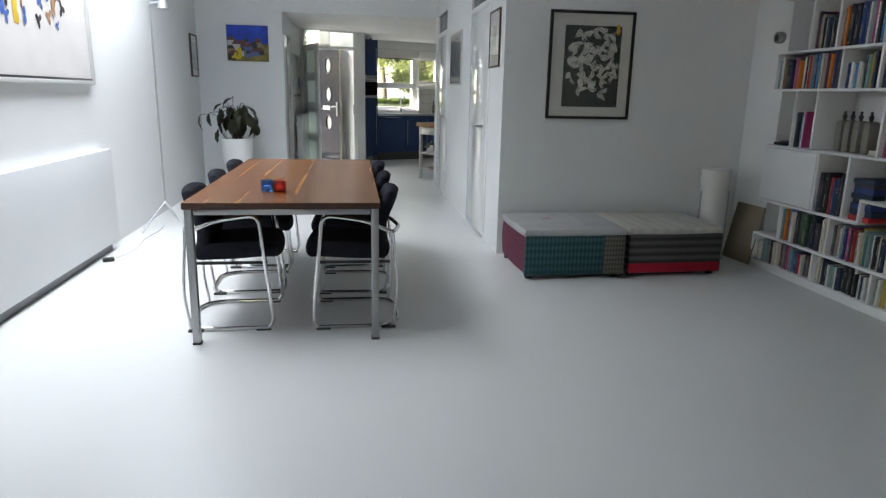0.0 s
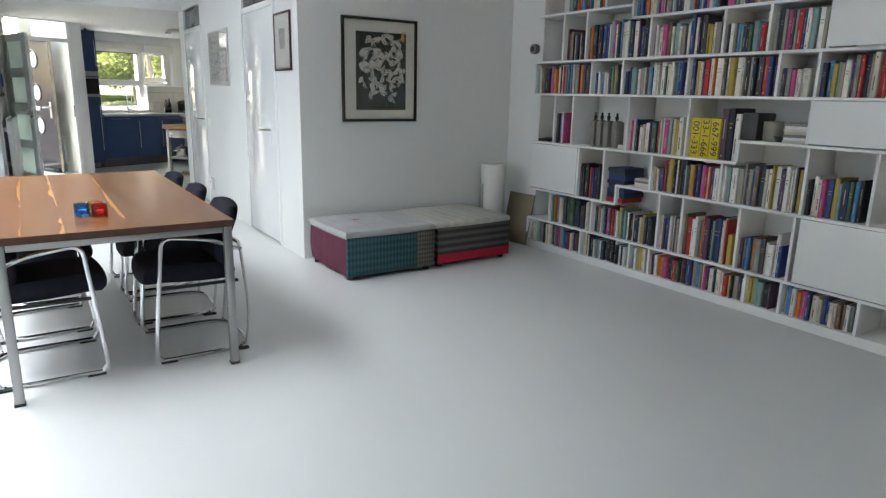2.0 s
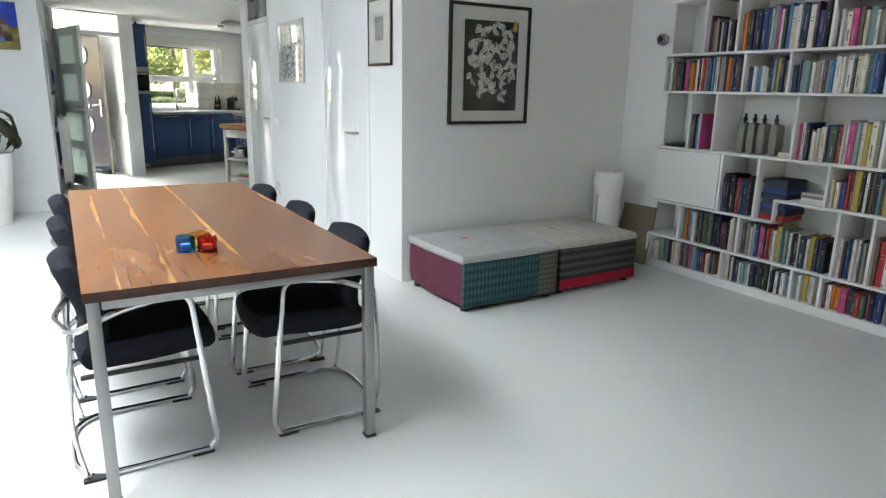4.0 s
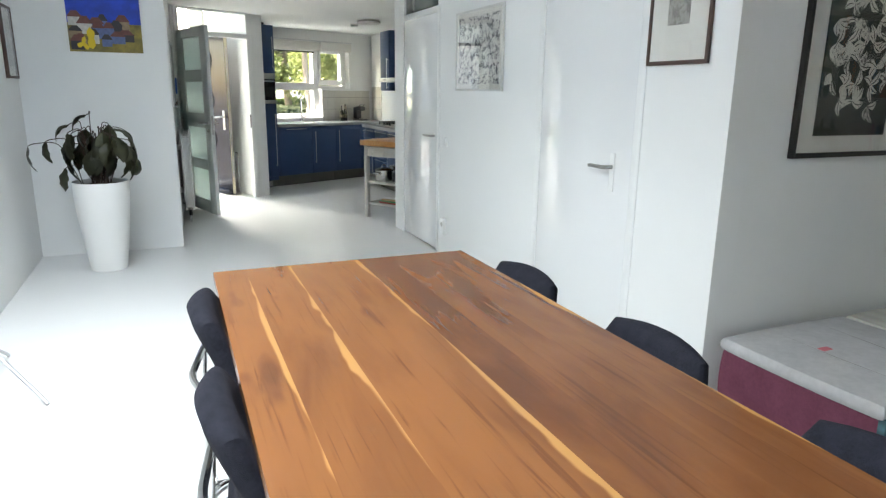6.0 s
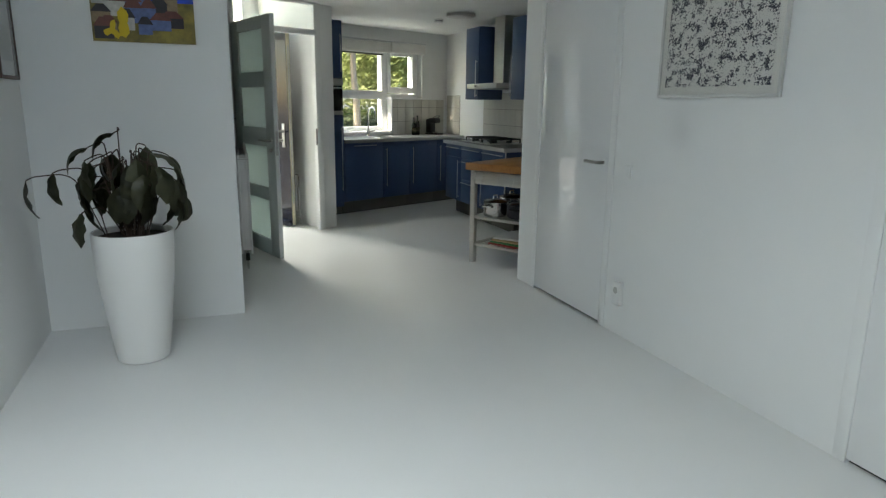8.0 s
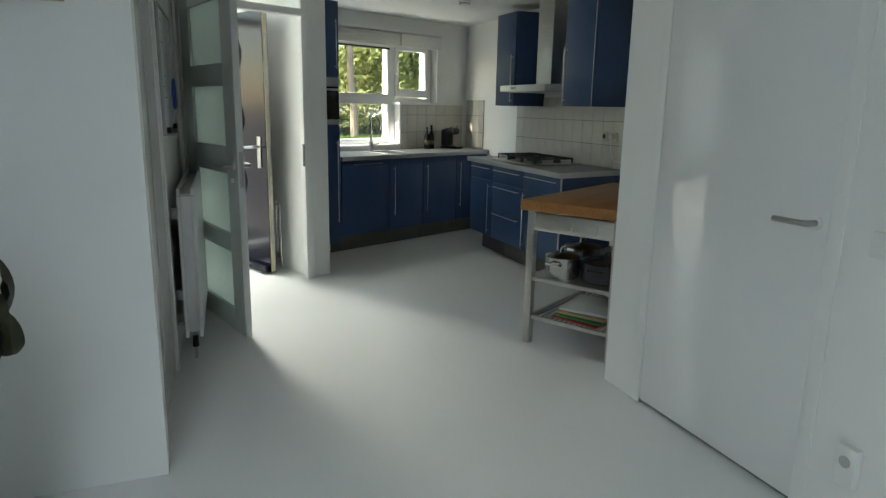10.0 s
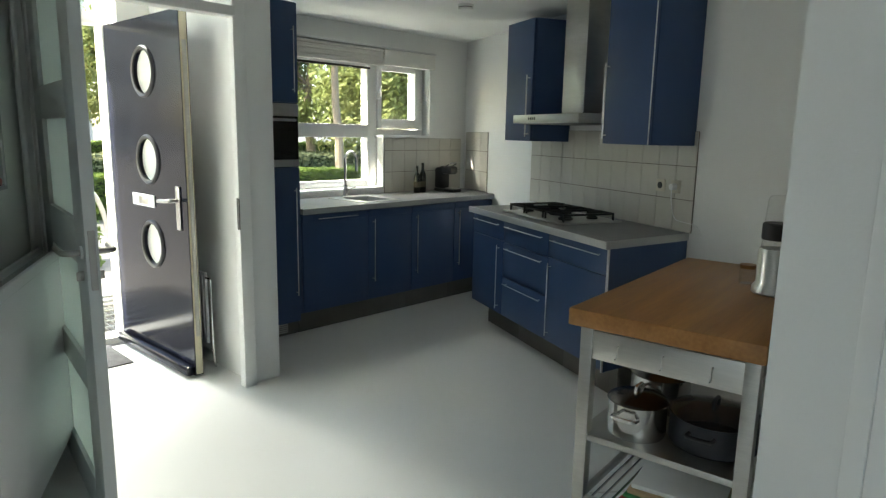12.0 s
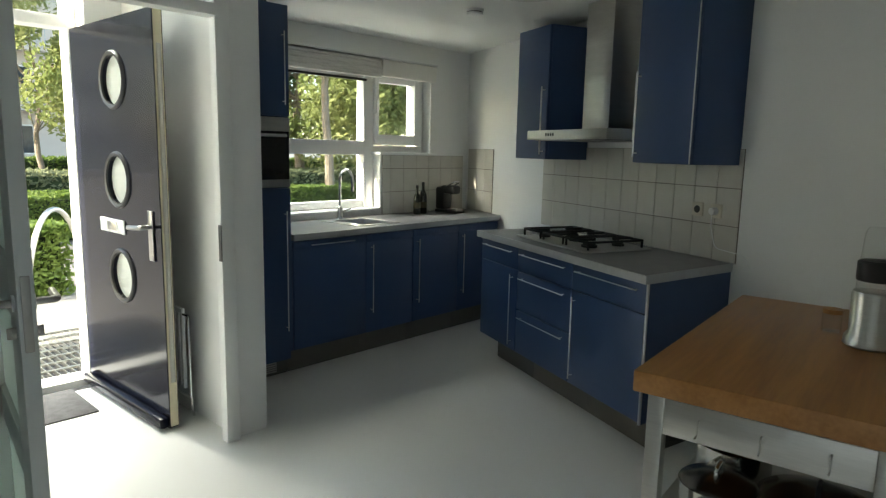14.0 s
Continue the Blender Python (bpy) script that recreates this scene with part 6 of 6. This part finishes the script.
boxpart("plinth", (0.004, DEPTH, Y0, Y1, 0.0, 0.045), SHELF, case)
for y0, y1, z in ((Y0, Y1, 0.062), (Y0, Y1, 0.275), (3.955, Y1, 0.545), (Y0, 3.955, 0.692), (2.965, Y1, 0.962), (Y0, 2.965, 1.102), (Y0, Y1, 1.375), (Y0, Y1, 1.642), (3.93, 4.98, 2.02), (Y0, 3.93, 1.928), (Y0, 4.66, 2.28)):
    board(y0, y1, z)
ROWS_UP = (((Y1, 4.30, 3.77, 3.58, 2.80, 2.56, 2.11, Y0), 0.062, 0.275), ((4.70, 4.195), 0.275, 0.545), ((3.531, 3.329, 2.894, 2.537, Y0), 0.275, 0.692),
           ((4.975, 4.385, 4.10), 0.545, 0.962), ((3.636, 3.063), 0.692, 0.962), ((2.514, 2.14, Y0), 0.692, 1.102), ((4.703, 4.484, 3.894, 3.362), 0.962, 1.375),
           ((2.535, Y0), 1.102, 1.375), ((4.975, 4.303, 3.981, 3.404, 2.766, 2.532, Y0), 1.375, 1.642), ((4.647, 4.387), 1.642, 2.02), ((3.752, 3.163, 2.857, 2.50, Y0), 1.642, 1.928), ((4.2, 3.93, 3.2, 2.7, 2.2), 2.02, 2.28))
for ys, z0, z1 in ROWS_UP:
    for y in ys:
        upright(y, z0, z1)
upright(3.955, 0.545, 0.692 + T)
upright(2.965, 0.962, 1.102 + T)
upright(3.93, 1.928, 2.02 + T)
for y0, y1, z0, z1 in ((4.40, 4.965, 0.552, 0.940), (1.37, 2.525, 1.110, 1.354), (1.37, 2.50, 0.282, 0.670), (1.37, 2.49, 1.65, 1.906)):
    boxpart("cabinet_door", (-0.003, 0.014, y0, y1, z0, z1), PAINT, case, "plain white flap door", bevel=0.002)

# ---- books ----
TONES = [(0.70, 0.67, 0.58), (0.60, 0.56, 0.46), (0.02, 0.02, 0.025), (0.05, 0.05, 0.06), (0.45, 0.03, 0.03), (0.03, 0.06, 0.20), (0.05, 0.20, 0.42), (0.62, 0.17, 0.02), (0.06, 0.11, 0.07), (0.18, 0.12, 0.08), (0.24, 0.23, 0.21), (0.10, 0.05, 0.09), (0.52, 0.07, 0.22), (0.20, 0.33, 0.32), (0.45, 0.34, 0.06), (0.02, 0.04, 0.08), (0.30, 0.28, 0.24), (0.76, 0.75, 0.71)]
COVERS = [mat("cloth_cover", c, 0.55, var=0.12, scale=25) for c in TONES]
PAGES = mat("book_pages", (0.55, 0.50, 0.40), 0.9, var=0.08, scale=120, stretch=(1, 8, 1))
LETTER = mat("spine_print", (0.40, 0.36, 0.26), 0.5, var=0.1)
LETTER_DARK = mat("spine_print_dark", (0.16, 0.13, 0.12), 0.5, var=0.1)


def book_mesh(cover, letters):
    """One closed book a metre cubed, to be scaled: rounded spine to -x, pages set in, bars of print on the spine."""
    bm = bmesh.new()
    prof = [(0.06, -0.5), (0.015, -0.42), (0.0, -0.2), (0.0, 0.2), (0.015, 0.42), (0.06, 0.5), (1.0, 0.5), (1.0, 0.38), (0.08, 0.38), (0.08, -0.38), (1.0, -0.38), (1.0, -0.5)]
    lo, hi = [bm.verts.new((x, y, 0)) for x, y in prof], [bm.verts.new((x, y, 1)) for x, y in prof]
    n = len(prof)
    for i in range(n):
        bm.faces.new((lo[i], lo[(i + 1) % n], hi[(i + 1) % n], hi[i]))
    bm.faces.new(lo[::-1])
    bm.faces.new(hi)
    vs = bmesh.ops.create_cube(bm, size=1, matrix=Matrix.LocRotScale((0.525, 0, 0.49), None, (0.88, 0.75, 0.95)))["verts"]
    for f in {f for v in vs for f in v.link_faces}:
        f.material_index = 1
    for z0, z1, w in letters:
        q = [bm.verts.new(p) for p in ((-0.004, -w, z0), (-0.004, w, z0), (-0.004, w, z1), (-0.004, -w, z1))]
        bm.faces.new(q).material_index = 2
    me = finish(bm, "book", cover, smooth=False)
    me.materials.append(PAGES)
    return me


brnd = random.Random(3)
BOOKS = []
for k, (cv, tone) in enumerate(zip(COVERS, TONES)):
    for letters in (((0.42, 0.80, 0.07), (0.06, 0.10, 0.12)), ((0.16, 0.48, 0.09), (0.86, 0.90, 0.14)), ((0.70, 0.715, 0.30), (0.62, 0.64, 0.2))):
        me = book_mesh(cv, letters)
        me.materials.append(LETTER_DARK if sum(tone) > 1.0 else LETTER)
        BOOKS.append(me)

KINDS = ["cream paperback", "pale hardback", "black paperback", "black hardback", "dark red hardback", "navy hardback", "blue paperback", "orange paperback", "green hardback", "brown hardback", "grey paperback", "purple paperback", "pink paperback", "pale green paperback", "yellow paperback", "dark blue hardback", "taupe hardback", "white paperback"]
far_books = bmesh.new()
far_mats = []


def one_book(y, z, thick, h, d, lean, tone, x0, single):
    me = BOOKS[tone * 3 + brnd.randint(0, 2)]
    m = CASE @ Matrix.Translation((x0, y, z)) @ pose(0, 0, 0, lean, 0, 0) @ Matrix.Diagonal((d, thick, h, 1))
    if single:
        ob = new("book", me)
        ob.matrix_basis = m
        tagged(ob, KINDS[tone] + " standing on a white shelf", "book", "books in the bookcase")
    else:
        far_mats.append((me, m))


def fill(y0, y1, z, room, density=1.0, tones=None, single=True):
    """Stands books from y0 (far end) down to y1 on a shelf at z."""
    y = y0 - 0.006
    fam = brnd.choice((0.62, 0.72, 0.82))
    while True:
        thick = brnd.choice((0.013, 0.017, 0.020, 0.023, 0.028, 0.036)) * brnd.uniform(0.9, 1.15)
        if brnd.random() < 0.12:
            fam = brnd.choice((0.60, 0.70, 0.80, 0.88))
        h = min(room - T - 0.012, max(0.15, room * fam * brnd.uniform(0.92, 1.06)))
        if y - thick < y1 + (1 - density) * (y0 - y1) + 0.004:
            break
        tone = brnd.choice(tones) if tones else brnd.choice((0, 0, 0, 1, 1, 17, 2, 2, 3, 3, 4, 4, 5, 5, 6, 6, 7, 8, 9, 10, 11, 11, 12, 13, 13, 14, 15, 15, 16, 17, 17, 17))
        d = brnd.uniform(0.15, 0.21)
        one_book(y - thick / 2, z + 0.001, thick, h, d, 0, tone, brnd.uniform(0.012, 0.04), single)
        y -= thick + 0.0008


LOW = ((4.970, 4.31, 0.062, 0.213, 0.95), (4.29, 3.78, 0.062, 0.213, 1), (3.76, 3.59, 0.062, 0.213, 0.9), (3.57, 2.81, 0.062, 0.213, 1), (2.79, 2.57, 0.062, 0.213, 0.85), (2.55, 2.12, 0.062, 0.213, 0.97),
       (4.69, 4.205, 0.275, 0.27, 1), (4.185, 3.54, 0.275, 0.30, 0.97), (3.52, 3.34, 0.275, 0.34, 0.95), (3.32, 2.905, 0.275, 0.34, 0.97), (2.885, 2.55, 0.275, 0.35, 0.93),
       (3.626, 3.073, 0.692, 0.27, 1), (3.053, 2.524, 0.692, 0.30, 1), (2.504, 2.15, 0.692, 0.31, 0.97),
       (4.695, 4.50, 0.962, 0.30, 0.55), (3.884, 3.372, 0.962, 0.32, 1))
for y0, y1, z, room, dens in LOW:
    fill(y0, y1, z, room, dens)
HIGH = ((4.965, 4.31, 1.375, 0.267, 0.97), (4.293, 3.99, 1.375, 0.267, 1), (3.971, 3.414, 1.375, 0.267, 1), (3.394, 2.776, 1.375, 0.267, 1), (2.756, 2.542, 1.375, 0.267, 0.9), (2.522, 1.6, 1.375, 0.267, 0.97),
        (4.637, 4.40, 1.642, 0.30, 0.97), (4.377, 3.76, 1.642, 0.33, 1), (3.742, 3.173, 1.642, 0.286, 1), (3.153, 2.867, 1.642, 0.286, 1), (2.847, 2.51, 1.642, 0.286, 1), (4.64, 4.21, 2.02, 0.26, 1), (3.92, 3.21, 1.928, 0.30, 1), (3.19, 2.71, 1.928, 0.30, 1), (2.69, 2.21, 1.928, 0.30, 1))
for y0, y1, z, room, dens in HIGH:
    fill(y0, y1, z, room, dens, single=False)
# the upper rows are one mesh
for me, m in far_mats:
    n0 = len(far_books.faces)
    far_books.from_mesh(me)
    far_books.verts.ensure_lookup_table()
    far_books.faces.ensure_lookup_table()
    fresh = far_books.faces[n0:]
    vs = {v for f in fresh for v in f.verts}
    bmesh.ops.transform(far_books, matrix=m, verts=list(vs))
    for f in fresh:
        tone = COVERS.index(me.materials[0])
        f.material_index = tone if f.material_index == 0 else (len(COVERS) if f.material_index == 1 else (len(COVERS) + 1 if me.materials[2] == LETTER else len(COVERS) + 2))
upper = part("upper_shelf_books", far_books, COVERS[0], smooth=False)
for mm in COVERS[1:] + [PAGES, LETTER, LETTER_DARK]:
    upper.data.materials.append(mm)
tagged(upper, "tightly packed mixed books on the upper shelves", "books", kind="stuff")
# books with something of their own
YELLOW = mat("yellow_cover", (0.72, 0.55, 0.02), 0.5, var=0.05)
for k, (y, txt) in enumerate(((3.30, "001-333"), (3.225, "33-1-666"), (3.15, "667-999"))):
    b = thing("yellow_book", "thick yellow book with black numbers on its spine", "book", CASE @ pose(0.015, y, 0.963), group="yellow number books")
    boxpart("cover", (0, 0.2, -0.036, 0.036, 0, 0.265), YELLOW, b, bevel=0.003)
    cu = bpy.data.curves.new("numbers", "FONT")
    cu.body, cu.size, cu.align_x, cu.align_y, cu.extrude = txt, 0.068, "CENTER", "CENTER", 0.0005
    ob = new("numbers", cu)
    ob.data.materials.append(BLACK)
    ob.parent = b
    ob.matrix_basis = pose(-0.0015, 0, 0.132, 90, 90, -90)
for y, th, h, tone in ((3.09, 0.045, 0.33, 11), (3.045, 0.04, 0.335, 2), (3.00, 0.035, 0.30, 17)):
    one_book(y, 0.963, th, h, 0.22, 0, tone, 0.02, True)
# four grey stone bookends with small dark figures on top
STONE = mat("grey_stone_block", (0.24, 0.23, 0.20), 0.7, var=0.15, scale=30, bump=0.2)
for k, y in enumerate((4.30, 4.225, 4.15, 4.06)):
    s = thing("stone_ornament", "grey stone block with a small dark figure on top", "ornament", CASE @ pose(0.09, y, 0.963), group="stone ornaments on the shelf")
    bm = bmesh.new()
    cushion(bm, 0.045, 0.027, 0.105, Matrix.Translation((0, 0, 0.105)), soft=0.25, cuts=4)
    part("block", bm, STONE, s)
    bm = bmesh.new()
    lathe(bm, [(0.0, 0.19), (0.014, 0.19), (0.010, 0.215), (0.016, 0.235), (0.006, 0.25), (0.010, 0.262), (0.0, 0.272)], 12, pose(-0.01, 0.004 * (k - 1), 0))
    part("figure", bm, BLACK, s)
# piles, jars and bowls
PAPER = mat("white_paper", (0.70, 0.69, 0.66), 0.8, var=0.05, scale=30)


def pile(y, z, n, w, d, label):
    p = thing("paper_pile", label, "papers", CASE @ pose(0.04, y, z))
    for k in range(n):
        boxpart("volume", (0, d, -w / 2 + 0.004 * (k % 3), w / 2 - 0.005 * (k % 2), k * 0.017, k * 0.017 + 0.016), COVERS[(0, 17, 10, 1)[k % 4]], p, bevel=0.001)


pile(3.73, 0.693, 4, 0.16, 0.2, "short pile of pale magazines on the shelf")
pile(2.62, 1.103, 7, 0.17, 0.2, "pile of pale booklets on the shelf")
pile(3.95, 0.963, 2, 0.11, 0.12, "two small cream boxes on the shelf")
bm = bmesh.new()
lathe(bm, [(0.0, 0), (0.05, 0), (0.06, 0.02), (0.062, 0.12), (0.056, 0.122), (0.054, 0.02), (0, 0.015)], 28)
tagged(part("stone_mug", bm, STONE, m=CASE @ pose(0.1, 2.80, 1.103)), "grey stoneware cup on the shelf", "cup")
cd = thing("dark_case", "dark boxy case on the shelf", "case", CASE @ pose(0.03, 2.925, 1.103))
boxpart("body", (0, 0.2, -0.055, 0.055, 0, 0.17), mat("dark_case", (0.05, 0.05, 0.05), 0.5, var=0.2), cd, bevel=0.01)
for y in (2.74, 2.69):
    bm = bmesh.new()
    lathe(bm, [(0.0, 0), (0.03, 0), (0.05, 0.035), (0.046, 0.035), (0.0, 0.008)], 24)
    tagged(part("small_bowl", bm, mat("dark_bowl", (0.07, 0.07, 0.07), 0.4), m=CASE @ pose(0.09, y, 1.103)), "small dark bowl on the shelf", "bowl")
fill(4.375, 4.11, 0.545, 0.36, 0.95, (2, 3, 15, 5, 2, 3, 4))
dark_pile = thing("book_pile", "pile of dark blue and black books lying flat", "books", CASE @ pose(0.03, 4.0, 0.546))
zz = 0.0
for k, (tone, th, w, cut) in enumerate(((4, 0.035, 0.17, 0.0), (15, 0.042, 0.18, 0.01), (5, 0.036, 0.17, 0.004), (3, 0.03, 0.165, 0.014), (15, 0.034, 0.175, 0.002), (5, 0.04, 0.165, 0.01), (3, 0.024, 0.16, 0.006), (15, 0.03, 0.17, 0.0))):
    boxpart("volume", (cut, 0.22 + cut, -0.045 - w / 2 + 0.03, w / 2 - 0.015, zz, zz + th - 0.001), COVERS[tone], dark_pile, bevel=0.002)
    zz += th

for y, w, k in ((4.86, 0.13, 2), (4.80, 0.10, 3)):
    boxob = thing("flat_box", "small dark flat box lying on the shelf", "box", CASE @ pose(0.03, y, 0.963 if k == 2 else 0.985))
    boxpart("body", (0, 0.14, -w / 2, w / 2, 0, 0.022 if k == 2 else 0.012), COVERS[k], boxob, bevel=0.002)

# ---- glazed tiles behind sink and hob, one piece each ----
def tiling(name, m, x0, x1, rows, label, tw=0.15, skip=()):
    base = thing(name, label, "tiles", m, kind="structure")
    boxpart("grout_bed", (x0, x1, 0.001, 0.006, rows[0], rows[-1]), GROUT, base, bevel=0.0)
    shared = {}
    for z0, z1 in zip(rows, rows[1:]):
        x = x0
        while x < x1 - 0.02:
            w = min(tw, x1 - x)
            if not any(a < x + w / 2 < b and c < (z0 + z1) / 2 < d for a, b, c, d in skip):
                key = (round(w, 3), round(z1 - z0, 3))
                if key not in shared:
                    bm = bmesh.new()
                    box(bm, 0.002, w - 0.002, 0.004, 0.0105, 0.002, z1 - z0 - 0.002, bevel=0.0012, seg=1)
                    shared[key] = finish(bm, "tile", TILE)
                ob = new("tile", shared[key])
                ob.parent = base
                ob.matrix_basis = Matrix.Translation((x, 0, z0))
            x += tw
    return base


tiling("hob_tiles", SIDE, 0.10, 1.90, (0.902, 1.085, 1.275, 1.47), "cream glazed wall tiles behind the hob")
tiling("sink_tiles", FACADE @ pose(0, 0, 0, 0, 0, 180), -2.60, -1.615, (0.902, 1.085, 1.275, 1.384), "cream glazed wall tiles beside the window")
tiling("corner_tiles", SIDE, 2.70, 3.18, (0.902, 1.085, 1.275, 1.45), "cream glazed tiles in the corner by the window")
